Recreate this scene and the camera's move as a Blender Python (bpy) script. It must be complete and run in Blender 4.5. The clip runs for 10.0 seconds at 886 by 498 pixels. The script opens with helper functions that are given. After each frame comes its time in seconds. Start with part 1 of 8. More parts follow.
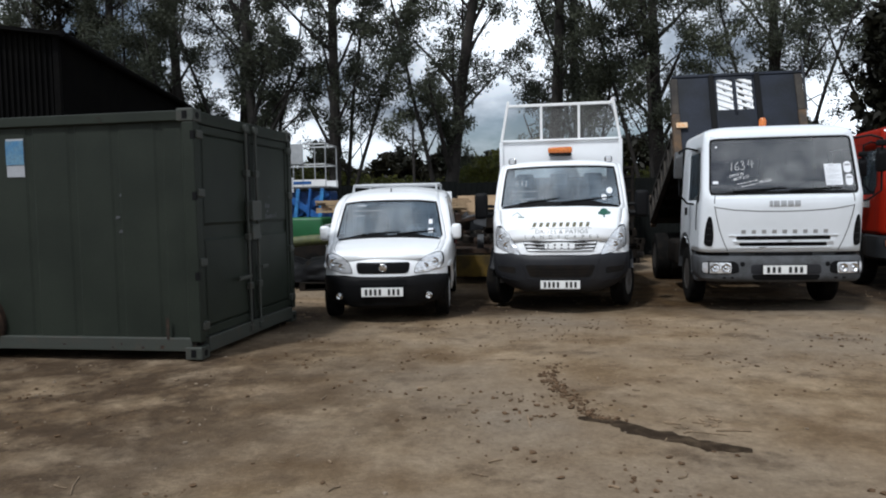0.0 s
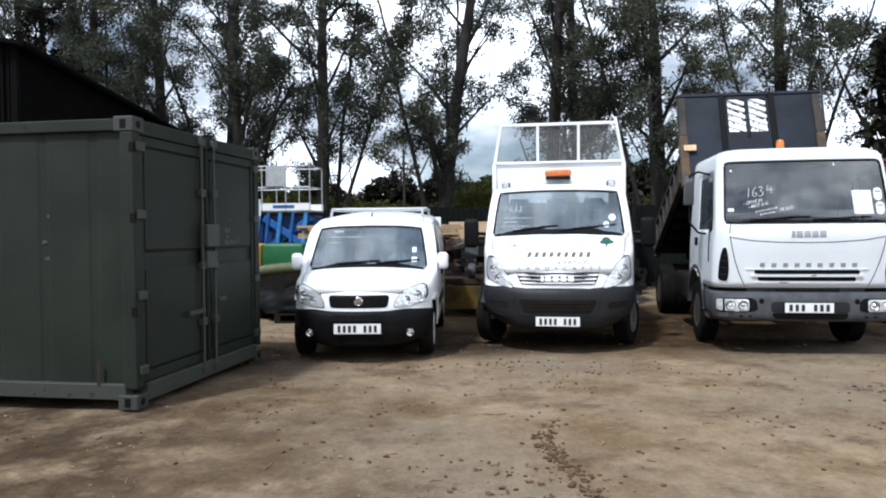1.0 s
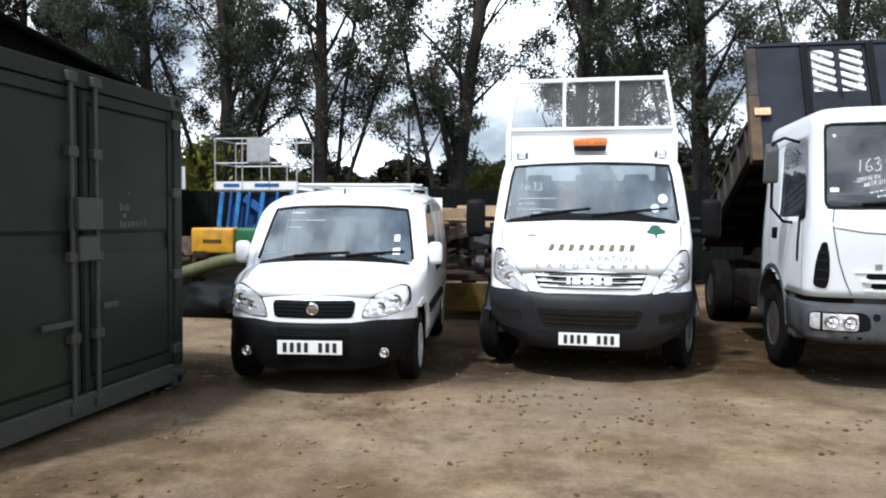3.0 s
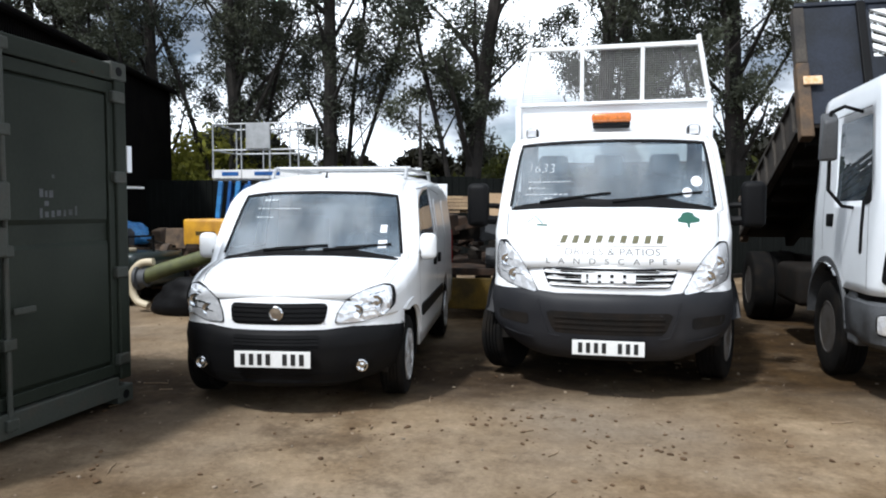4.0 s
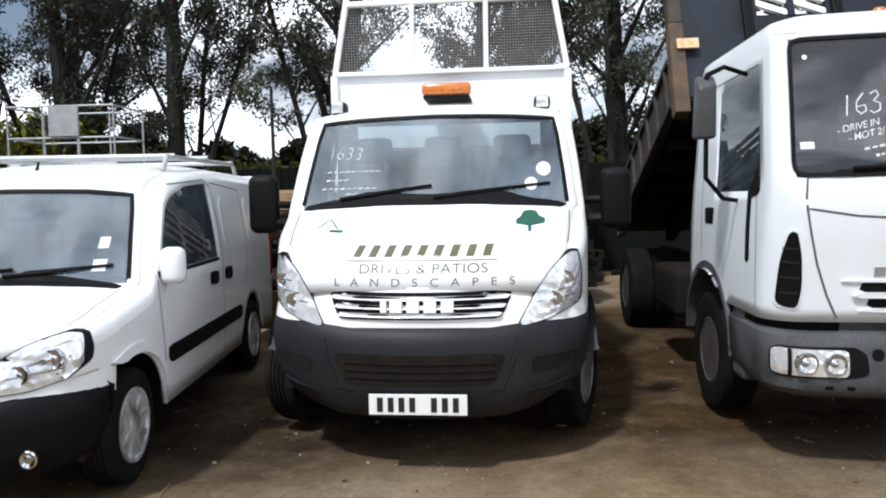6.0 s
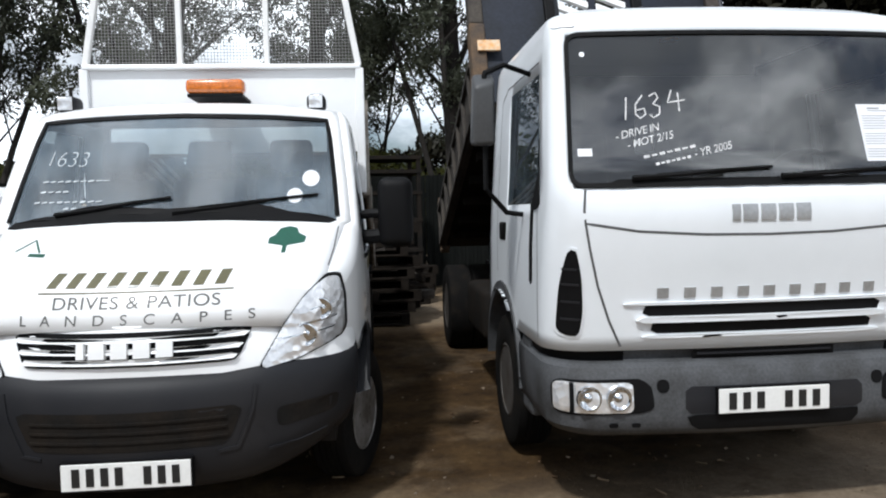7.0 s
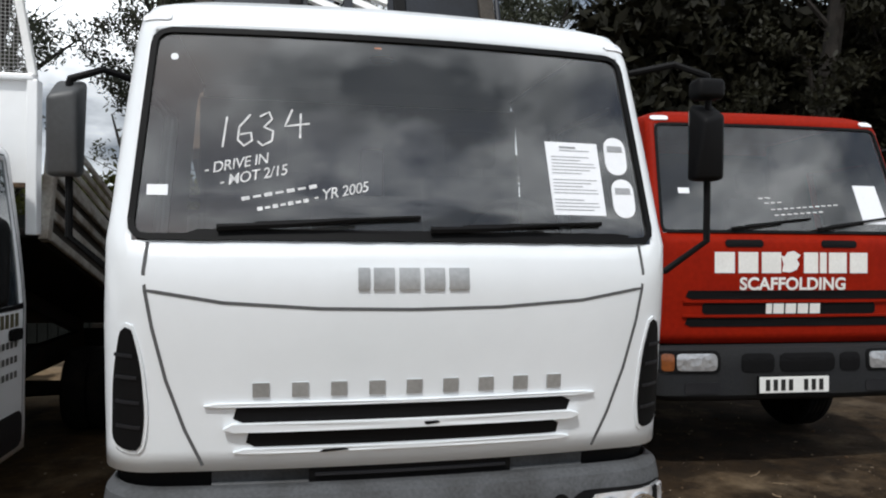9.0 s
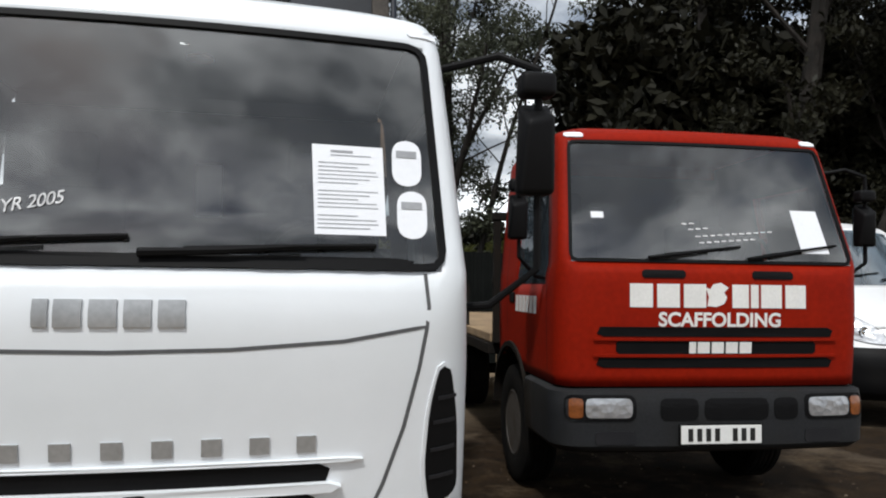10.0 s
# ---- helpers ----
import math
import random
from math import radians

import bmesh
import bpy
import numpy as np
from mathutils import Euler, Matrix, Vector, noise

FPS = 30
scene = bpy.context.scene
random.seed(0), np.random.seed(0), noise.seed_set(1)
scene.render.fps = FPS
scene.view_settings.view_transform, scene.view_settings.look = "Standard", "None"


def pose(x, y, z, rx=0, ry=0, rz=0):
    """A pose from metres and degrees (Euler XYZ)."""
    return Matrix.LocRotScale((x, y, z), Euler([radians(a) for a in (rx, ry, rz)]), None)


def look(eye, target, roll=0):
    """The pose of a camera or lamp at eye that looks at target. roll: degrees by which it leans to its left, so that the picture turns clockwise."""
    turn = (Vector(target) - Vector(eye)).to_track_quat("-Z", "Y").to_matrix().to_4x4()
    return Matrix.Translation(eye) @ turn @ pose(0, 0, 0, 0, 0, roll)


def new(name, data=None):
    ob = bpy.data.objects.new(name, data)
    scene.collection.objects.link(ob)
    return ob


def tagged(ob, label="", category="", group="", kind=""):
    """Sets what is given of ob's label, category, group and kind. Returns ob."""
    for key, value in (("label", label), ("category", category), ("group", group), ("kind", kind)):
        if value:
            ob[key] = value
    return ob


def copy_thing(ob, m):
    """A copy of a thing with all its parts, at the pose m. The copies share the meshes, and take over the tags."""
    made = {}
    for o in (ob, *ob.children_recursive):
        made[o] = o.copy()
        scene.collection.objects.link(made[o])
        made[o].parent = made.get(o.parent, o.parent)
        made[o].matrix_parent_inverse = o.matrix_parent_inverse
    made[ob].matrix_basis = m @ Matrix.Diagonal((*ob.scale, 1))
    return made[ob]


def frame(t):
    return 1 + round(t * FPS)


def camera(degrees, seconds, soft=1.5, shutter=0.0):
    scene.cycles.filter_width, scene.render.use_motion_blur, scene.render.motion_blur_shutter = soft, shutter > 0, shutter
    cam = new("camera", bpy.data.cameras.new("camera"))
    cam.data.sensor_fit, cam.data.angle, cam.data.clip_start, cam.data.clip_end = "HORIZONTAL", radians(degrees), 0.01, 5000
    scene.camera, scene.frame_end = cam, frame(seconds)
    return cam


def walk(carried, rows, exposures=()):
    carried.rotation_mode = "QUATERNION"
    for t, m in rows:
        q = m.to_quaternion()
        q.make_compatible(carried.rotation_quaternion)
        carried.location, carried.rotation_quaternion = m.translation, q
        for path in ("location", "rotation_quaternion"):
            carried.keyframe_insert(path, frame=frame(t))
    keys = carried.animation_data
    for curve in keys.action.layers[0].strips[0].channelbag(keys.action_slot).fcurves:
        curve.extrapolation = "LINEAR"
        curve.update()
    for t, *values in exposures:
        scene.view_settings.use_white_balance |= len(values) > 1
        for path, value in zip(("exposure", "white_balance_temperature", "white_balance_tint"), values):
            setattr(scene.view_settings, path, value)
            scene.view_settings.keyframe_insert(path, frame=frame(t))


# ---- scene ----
cam = camera(63.2, 10.0, 2.0)
PATH = [
    (0, (0.486, -0.473, 1.449), (0.314, 1.516, 1.33), -1.1),
    (0.5, (0.537, -0.039, 1.466), (0.378, 1.953, 1.407), 0.2),
    (1, (0.547, 0.516, 1.451), (0.385, 2.509, 1.405), -0.5),
    (1.5, (0.566, 1.072, 1.436), (0.401, 3.065, 1.408), -0.7),
    (2, (0.58, 1.67, 1.443), (0.409, 3.661, 1.368), -0.1),
    (3.5, (0.683, 3.314, 1.397), (0.433, 5.296, 1.31), 0.2),
    (4, (0.774, 3.791, 1.387), (0.483, 5.767, 1.28), 0.0),
    (4.5, (0.878, 4.243, 1.383), (0.546, 6.212, 1.264), -0.1),
    (5, (1.012, 4.689, 1.397), (0.697, 6.66, 1.266), -0.3),
    (5.2, (1.088, 4.85, 1.41), (0.801, 6.824, 1.273), -0.4),
    (6.5, (1.693, 5.779, 1.445), (1.856, 7.768, 1.314), -1.4),
    (7, (2.024, 6.054, 1.436), (2.361, 8.023, 1.33), -1.3),
    (7.5, (2.307, 6.256, 1.441), (2.796, 8.194, 1.362), -0.9),
    (8, (2.685, 6.371, 1.439), (3.227, 8.296, 1.404), -0.7),
    (8.5, (3.081, 6.504, 1.471), (3.633, 8.426, 1.457), -0.2),
    (9, (3.45, 6.692, 1.478), (4.008, 8.612, 1.495), 0.3),
    (9.5, (3.914, 6.796, 1.476), (4.43, 8.727, 1.543), 1.0),
    (10, (4.347, 6.973, 1.481), (4.877, 8.899, 1.583), 0.7),
]
EXPOSURES = [(t, e, k, 9) for t, e, k in ((0, -0.42, 6050), (0.5, -0.1, 5900), (1, 0.14, 5900), (2, 0.3, 6000), (4, 0.22, 6100), (6.5, 0.02, 6200), (7.5, -0.24, 6280), (8, -0.32, 6350), (9, -0.36, 6420), (10, -0.36, 6450))]
walk(cam, [(t, look(eye, target, roll)) for t, eye, target, roll in PATH], EXPOSURES)

# ---- light ----
SUN_ELEV, SUN_AZ = 56.0, 213.0      # degrees; azimuth from +y, clockwise seen from above
world = bpy.data.worlds.new("sky")
scene.world = world
world.use_nodes = True
wn, wl = world.node_tree.nodes, world.node_tree.links
wn.clear()
w_out = wn.new("ShaderNodeOutputWorld")
w_bg = wn.new("ShaderNodeBackground")
w_sky = wn.new("ShaderNodeTexSky")
w_sky.sky_type, w_sky.sun_disc = "NISHITA", False
w_sky.sun_elevation, w_sky.sun_rotation = radians(SUN_ELEV), radians(SUN_AZ)
w_sky.air_density, w_sky.dust_density = 1.0, 1.5
w_co = wn.new("ShaderNodeTexCoord")
w_map = wn.new("ShaderNodeMapping")
w_map.inputs["Scale"].default_value = (1.0, 1.0, 2.2)
w_noise = wn.new("ShaderNodeTexNoise")
w_noise.inputs["Scale"].default_value, w_noise.inputs["Detail"].default_value = 2.1, 7.0
w_noise.inputs["Roughness"].default_value = 0.58
w_ramp = wn.new("ShaderNodeValToRGB")
w_ramp.color_ramp.elements[0].position, w_ramp.color_ramp.elements[1].position = 0.36, 0.52
w_cloud = wn.new("ShaderNodeValToRGB")
w_cloud.color_ramp.elements[0].position, w_cloud.color_ramp.elements[1].position = 0.38, 0.60
w_cloud.color_ramp.elements[0].color, w_cloud.color_ramp.elements[1].color = (3.6, 4.1, 4.8, 1), (25.0, 25.8, 26.6, 1)
w_noise2 = wn.new("ShaderNodeTexNoise")
w_noise2.inputs["Scale"].default_value, w_noise2.inputs["Detail"].default_value = 3.3, 6.0
w_mix = wn.new("ShaderNodeMixRGB")
wl.new(w_co.outputs["Generated"], w_map.inputs["Vector"])
wl.new(w_map.outputs["Vector"], w_noise.inputs["Vector"])
wl.new(w_map.outputs["Vector"], w_noise2.inputs["Vector"])
wl.new(w_noise.outputs["Fac"], w_ramp.inputs["Fac"])
wl.new(w_noise2.outputs["Fac"], w_cloud.inputs["Fac"])
wl.new(w_ramp.outputs["Color"], w_mix.inputs["Fac"])
wl.new(w_sky.outputs["Color"], w_mix.inputs[1])
wl.new(w_cloud.outputs["Color"], w_mix.inputs[2])
wl.new(w_mix.outputs["Color"], w_bg.inputs["Color"])
w_bg.inputs["Strength"].default_value = 0.085
wl.new(w_bg.outputs["Background"], w_out.inputs["Surface"])

sun_data = bpy.data.lights.new("sun", "SUN")
sun_data.energy, sun_data.angle, sun_data.color = 3.5, radians(4), (1.0, 0.98, 0.95)
az, el = radians(SUN_AZ), radians(SUN_ELEV)
sun = new("sun", sun_data)
sun.matrix_world = look((40 * math.sin(az) * math.cos(el), 40 * math.cos(az) * math.cos(el), 40 * math.sin(el)), (0, 0, 0))


# ---- materials ----
def mat(name, col, rough=0.6, metal=0.0, var=0.15, scale=6.0, dark=None, bump=0.0, bscale=60.0, coat=0.0, spec=0.5, rand=0.0, stain=0.5, trans=0.0):
    """A surface with grain at two scales; dark: the colour of its stains, which cover about stain of it."""
    m = bpy.data.materials.new(name)
    m.use_nodes = True
    n, l = m.node_tree.nodes, m.node_tree.links
    b = n["Principled BSDF"]
    b.inputs["Roughness"].default_value, b.inputs["Metallic"].default_value = rough, metal
    b.inputs["Coat Weight"].default_value, b.inputs["Coat Roughness"].default_value = coat, 0.05
    b.inputs["Specular IOR Level"].default_value = spec
    if trans:
        b.inputs["Subsurface Weight"].default_value = trans
    co = n.new("ShaderNodeTexCoord")
    big, fine = n.new("ShaderNodeTexNoise"), n.new("ShaderNodeTexNoise")
    big.inputs["Scale"].default_value, big.inputs["Detail"].default_value = scale, 6.0
    fine.inputs["Scale"].default_value, fine.inputs["Detail"].default_value = bscale, 3.0
    for t in (big, fine):
        l.new(co.outputs["Object"], t.inputs["Vector"])
    ramp = n.new("ShaderNodeValToRGB")
    ramp.color_ramp.elements[0].position = max(0.02, stain - 0.16)
    ramp.color_ramp.elements[1].position = min(0.98, stain + 0.16)
    d = dark or tuple(c * (1 - var) for c in col)
    ramp.color_ramp.elements[0].color, ramp.color_ramp.elements[1].color = (*d, 1), (*col, 1)
    l.new(big.outputs["Fac"], ramp.inputs["Fac"])
    hsv = n.new("ShaderNodeHueSaturation")
    l.new(ramp.outputs["Color"], hsv.inputs["Color"])
    rng = n.new("ShaderNodeMapRange")
    rng.inputs["From Min"].default_value, rng.inputs["From Max"].default_value = 0.3, 0.7
    rng.inputs["To Min"].default_value, rng.inputs["To Max"].default_value = 1 - var * 0.6, 1 + var * 0.6
    l.new(fine.outputs["Fac"], rng.inputs["Value"])
    if rand:
        info = n.new("ShaderNodeObjectInfo")
        geo = n.new("ShaderNodeNewGeometry")
        add = n.new("ShaderNodeMath")
        add.operation = "ADD"
        l.new(info.outputs["Random"], add.inputs[0]), l.new(geo.outputs["Random Per Island"], add.inputs[1])
        r2 = n.new("ShaderNodeMapRange")
        r2.inputs["From Max"].default_value = 2.0
        r2.inputs["To Min"].default_value, r2.inputs["To Max"].default_value = 1 - rand, 1 + rand
        l.new(add.outputs[0], r2.inputs["Value"])
        mul = n.new("ShaderNodeMath")
        mul.operation = "MULTIPLY"
        l.new(rng.outputs["Result"], mul.inputs[0]), l.new(r2.outputs["Result"], mul.inputs[1])
        l.new(mul.outputs[0], hsv.inputs["Value"])
    else:
        l.new(rng.outputs["Result"], hsv.inputs["Value"])
    l.new(hsv.outputs["Color"], b.inputs["Base Color"])
    if bump:
        bp = n.new("ShaderNodeBump")
        bp.inputs["Strength"].default_value, bp.inputs["Distance"].default_value = bump, 0.01
        l.new(fine.outputs["Fac"], bp.inputs["Height"])
        l.new(bp.outputs["Normal"], b.inputs["Normal"])
    return m


def glass_mat(name, tint, gloss=1.0, film_amt=0.12, film_col=(0.40, 0.52, 0.63)):
    """A thin pane: clear straight through, with a mirror image and a film of dust and painted sky sheen on top."""
    m = bpy.data.materials.new(name)
    m.use_nodes = True
    n, l = m.node_tree.nodes, m.node_tree.links
    n.clear()
    out, mix = n.new("ShaderNodeOutputMaterial"), n.new("ShaderNodeMixShader")
    tr, gl, fr = n.new("ShaderNodeBsdfTransparent"), n.new("ShaderNodeBsdfGlossy"), n.new("ShaderNodeFresnel")
    tr.inputs["Color"].default_value = (*tint, 1)
    gl.inputs["Roughness"].default_value = 0.0
    fr.inputs["IOR"].default_value = 1.45 + 0.55 * gloss
    l.new(fr.outputs["Fac"], mix.inputs["Fac"])
    l.new(tr.outputs["BSDF"], mix.inputs[1]), l.new(gl.outputs["BSDF"], mix.inputs[2])
    dust, film, co, nz = n.new("ShaderNodeMixShader"), n.new("ShaderNodeBsdfDiffuse"), n.new("ShaderNodeTexCoord"), n.new("ShaderNodeTexNoise")
    nz.inputs["Scale"].default_value, nz.inputs["Detail"].default_value = 3.0, 6.0
    l.new(co.outputs["Object"], nz.inputs["Vector"])
    amt = n.new("ShaderNodeMapRange")
    amt.inputs["From Min"].default_value, amt.inputs["From Max"].default_value = 0.3, 0.75
    amt.inputs["To Min"].default_value, amt.inputs["To Max"].default_value = film_amt * 0.3, film_amt
    l.new(nz.outputs["Fac"], amt.inputs["Value"]), l.new(amt.outputs["Result"], dust.inputs["Fac"])
    film.inputs["Color"].default_value = (*film_col, 1)
    l.new(mix.outputs["Shader"], dust.inputs[1]), l.new(film.outputs["BSDF"], dust.inputs[2])
    l.new(dust.outputs["Shader"], out.inputs["Surface"])
    return m


M_WHITE = mat("white_paint", (0.84, 0.85, 0.86), 0.32, var=0.015, scale=1.5, bscale=12, coat=0.5, dark=(0.81, 0.815, 0.815), stain=0.36)
M_WHITE_B = mat("bluish_white_paint", (0.77, 0.80, 0.83), 0.35, var=0.015, scale=1.2, bscale=12, coat=0.4, dark=(0.71, 0.745, 0.77), stain=0.36)
M_RED = mat("red_paint", (0.25, 0.0115, 0.003), 0.55, var=0.15, scale=2.2, bscale=30, spec=0.06, dark=(0.22, 0.010, 0.004), stain=0.42)
M_BUMPER = mat("black_plastic", (0.0045, 0.0045, 0.005), 0.55, var=0.2, scale=4, bscale=300, bump=0.1, dark=(0.008, 0.0075, 0.007), stain=0.36, spec=0.12)
M_CHAR = mat("charcoal_plastic", (0.010, 0.0105, 0.013), 0.55, var=0.2, scale=3, bscale=300, bump=0.1, dark=(0.017, 0.0165, 0.018), stain=0.42, spec=0.3)
M_GREYPL = mat("weathered_grey_plastic", (0.070, 0.073, 0.078), 0.62, var=0.3, scale=5, bscale=80, bump=0.1, dark=(0.034, 0.034, 0.034), stain=0.42, spec=0.3)
M_GREYDK = mat("dark_grey_plastic", (0.016, 0.017, 0.019), 0.6, var=0.3, scale=4, bscale=80, bump=0.1, dark=(0.015, 0.015, 0.015), stain=0.45, spec=0.25)
M_DARK = mat("dark_trim", (0.005, 0.005, 0.0055), 0.6, var=0.2, spec=0.12)
M_SEAM = mat("seam_shadow_gap", (0.09, 0.092, 0.095), 0.8, var=0.1)
M_RUBBER = mat("rubber", (0.0065, 0.0062, 0.006), 0.9, var=0.3, scale=8, bscale=90, bump=0.2, dark=(0.016, 0.013, 0.010), stain=0.36, spec=0.1)
M_RIM = mat("silver_rim", (0.55, 0.55, 0.55), 0.4, metal=0.4, var=0.3, scale=9, dark=(0.16, 0.14, 0.12), stain=0.42)
M_RIM2 = mat("dirty_silver_rim", (0.26, 0.255, 0.25), 0.5, metal=0.4, var=0.3, scale=9, dark=(0.09, 0.08, 0.07), stain=0.5)
M_MIRROR = mat("grey_mirror_plastic", (0.06, 0.062, 0.065), 0.5, var=0.15, scale=6)
M_RIMDK = mat("dirty_steel_rim", (0.085, 0.08, 0.076), 0.6, metal=0.3, var=0.3, scale=9, dark=(0.06, 0.05, 0.04))
M_CHROME = mat("chrome", (0.7, 0.7, 0.7), 0.12, metal=1.0, var=0.05)


def lens_mat(name, col, scale, rough=0.16):
    """Facetted reflector seen through a clear lens."""
    m = mat(name, col, rough, metal=0.55, var=0.1, scale=12, coat=1.0)
    n, l = m.node_tree.nodes, m.node_tree.links
    co, vor, bp = n.new("ShaderNodeTexCoord"), n.new("ShaderNodeTexVoronoi"), n.new("ShaderNodeBump")
    vor.inputs["Scale"].default_value = scale
    bp.inputs["Strength"].default_value, bp.inputs["Distance"].default_value = 0.4, 0.015
    l.new(co.outputs["Object"], vor.inputs["Vector"]), l.new(vor.outputs["Distance"], bp.inputs["Height"])
    l.new(bp.outputs["Normal"], n["Principled BSDF"].inputs["Normal"])
    return m


M_LENS = lens_mat("lamp_reflector", (0.84, 0.85, 0.87), 24, 0.2)
M_REDLENS = lens_mat("dull_lamp_glass", (0.42, 0.43, 0.45), 22, 0.25)
M_BOWL = mat("lamp_bowl", (0.70, 0.72, 0.75), 0.14, metal=1.0, var=0.15, scale=20)
M_AMBERD = mat("dull_amber_lens", (0.22, 0.062, 0.012), 0.3, var=0.25, scale=30, coat=0.4)
M_AMBER = mat("amber_lens", (0.58, 0.155, 0.02), 0.25, var=0.25, scale=30, coat=0.5)
M_TAG = mat("faded_orange_tag", (0.62, 0.30, 0.10), 0.6, var=0.35, scale=30, dark=(0.70, 0.55, 0.38))
M_STEEL = mat("dark_blue_steel", (0.012, 0.016, 0.027), 0.5, metal=0.0, var=0.35, scale=3, bscale=40, dark=(0.006, 0.008, 0.012), bump=0.1, spec=0.25)
M_CHASSIS = mat("greasy_chassis", (0.011, 0.0105, 0.01), 0.8, var=0.3, scale=6, dark=(0.018, 0.014, 0.011), spec=0.08)
M_RUST = mat("rusty_steel", (0.055, 0.032, 0.020), 0.85, var=0.4, scale=7, bscale=60, bump=0.3, dark=(0.018, 0.015, 0.013), spec=0.2)
M_SIDEB = mat("muddy_steel_side", (0.055, 0.046, 0.037), 0.75, var=0.35, scale=4, bscale=50, bump=0.2, dark=(0.024, 0.021, 0.019), spec=0.3)
M_TAN = mat("rust_tan_post", (0.12, 0.068, 0.03), 0.8, var=0.35, scale=5, dark=(0.045, 0.033, 0.024))
M_ALU = mat("dirty_white_boards", (0.42, 0.40, 0.36), 0.65, var=0.3, scale=5, bscale=50, dark=(0.16, 0.12, 0.085), stain=0.46, bump=0.15)
M_GREEN = mat("container_green_paint", (0.0165, 0.0212, 0.0145), 0.6, var=0.16, scale=1.6, bscale=40, dark=(0.0095, 0.0130, 0.0086), stain=0.46, bump=0.06, spec=0.25)
M_GREEN2 = mat("container_fitting_paint", (0.030, 0.034, 0.027), 0.6, var=0.25, scale=7, bscale=60, dark=(0.045, 0.036, 0.026), stain=0.33, bump=0.15)
M_PLATE = mat("white_plate", (0.78, 0.78, 0.76), 0.35, var=0.06)
M_INK = mat("black_ink", (0.012, 0.012, 0.012), 0.5, var=0.1)
M_INKG = mat("grey_lettering", (0.10, 0.10, 0.095), 0.5, var=0.15)
M_INKO = mat("olive_lettering", (0.11, 0.10, 0.05), 0.5, var=0.15)
M_INKTREE = mat("green_emblem", (0.010, 0.085, 0.055), 0.5, var=0.15)
M_CHALKF = mat("faint_white_marker", (0.52, 0.57, 0.60), 0.8, var=0.25, scale=30)
M_CHALK = mat("white_marker", (0.72, 0.73, 0.74), 0.8, var=0.3, scale=40)
M_WHITESIGN = mat("white_lettering", (0.80, 0.79, 0.76), 0.5, var=0.08)
M_PAPER = mat("paper", (0.82, 0.84, 0.88), 0.8, var=0.03)
M_SILVER = mat("silver_badge", (0.44, 0.45, 0.46), 0.35, metal=0.5, var=0.15)
M_GLASS = glass_mat("windscreen_glass", (0.66, 0.68, 0.68), 1.6, 0.07, (0.5, 0.5, 0.5))
# stronger film: bluish sky reflection is painted in along with the dust
M_GLASSV = glass_mat("dusty_sheen_windscreen_glass", (0.66, 0.74, 0.78), 1.5, 0.25)
M_GLASSD = glass_mat("side_glass", (0.22, 0.25, 0.25), 0.9)
M_PRINT = mat("grey_print", (0.34, 0.35, 0.37), 0.8, var=0.1)
M_LABEL = mat("faded_blue_label", (0.05, 0.16, 0.30), 0.6, var=0.3, scale=12, dark=(0.10, 0.20, 0.28))
M_CRATE = mat("dark_blue_plastic", (0.010, 0.032, 0.09), 0.5, var=0.2)
M_GLASSC = glass_mat("clear_rear_glass", (0.85, 0.88, 0.88), 0.2, 0.03)
M_SEAT = mat("grey_seat_cloth", (0.020, 0.022, 0.027), 0.9, var=0.25, scale=12)
M_CREAM = mat("cream_vinyl", (0.55, 0.47, 0.33), 0.5, var=0.12)
M_WOOD = mat("rough_timber", (0.36, 0.25, 0.14), 0.8, var=0.3, scale=3, bscale=40, dark=(0.22, 0.15, 0.09), rand=0.25, bump=0.2)
M_PLY = mat("plywood", (0.42, 0.29, 0.17), 0.75, var=0.2, scale=2, dark=(0.30, 0.20, 0.11), bscale=30)
M_PALLET = mat("grey_pallet_wood", (0.020, 0.016, 0.013), 0.9, var=0.35, scale=5, dark=(0.009, 0.008, 0.007), rand=0.3, spec=0.06)
M_BLUE = mat("blue_paint", (0.02, 0.12, 0.38), 0.45, var=0.2, scale=5, dark=(0.015, 0.07, 0.22))
M_YELLOW = mat("machine_yellow", (0.62, 0.32, 0.02), 0.5, var=0.2, scale=5, dark=(0.40, 0.19, 0.02))
# yellow darkened to paint in the ramp's shade; also colours the print bars
M_YELLOWSHADE = mat("shaded_yellow_paint", (0.13, 0.082, 0.014), 0.7, var=0.3, scale=4, dark=(0.05, 0.036, 0.014), spec=0.2)
M_BLUEDK = mat("dark_blue_paint", (0.012, 0.05, 0.17), 0.5, var=0.2, scale=5)
M_MGREEN = mat("machine_green", (0.015, 0.11, 0.035), 0.5, var=0.2, scale=5)
M_OLIVE = mat("olive_hose", (0.10, 0.11, 0.035), 0.65, var=0.3, scale=8, dark=(0.06, 0.065, 0.028), bump=0.2)
M_GALV = mat("galvanised_steel", (0.45, 0.46, 0.47), 0.5, metal=0.4, var=0.2, scale=8)
M_WFRAME = mat("white_tube_paint", (0.80, 0.80, 0.79), 0.4, var=0.06, scale=8)
M_WIRE = mat("mesh_wire", (0.35, 0.35, 0.34), 0.6, metal=0.3, var=0.2)
M_CLAD = mat("black_cladding", (0.0036, 0.0034, 0.0036), 0.8, var=0.3, scale=2, bscale=30, dark=(0.006, 0.0055, 0.005), spec=0.04)
M_FENCE = mat("dark_fence_sheet", (0.006, 0.007, 0.0065), 0.85, var=0.3, scale=2, bscale=30, dark=(0.009, 0.010, 0.0095), spec=0.05)


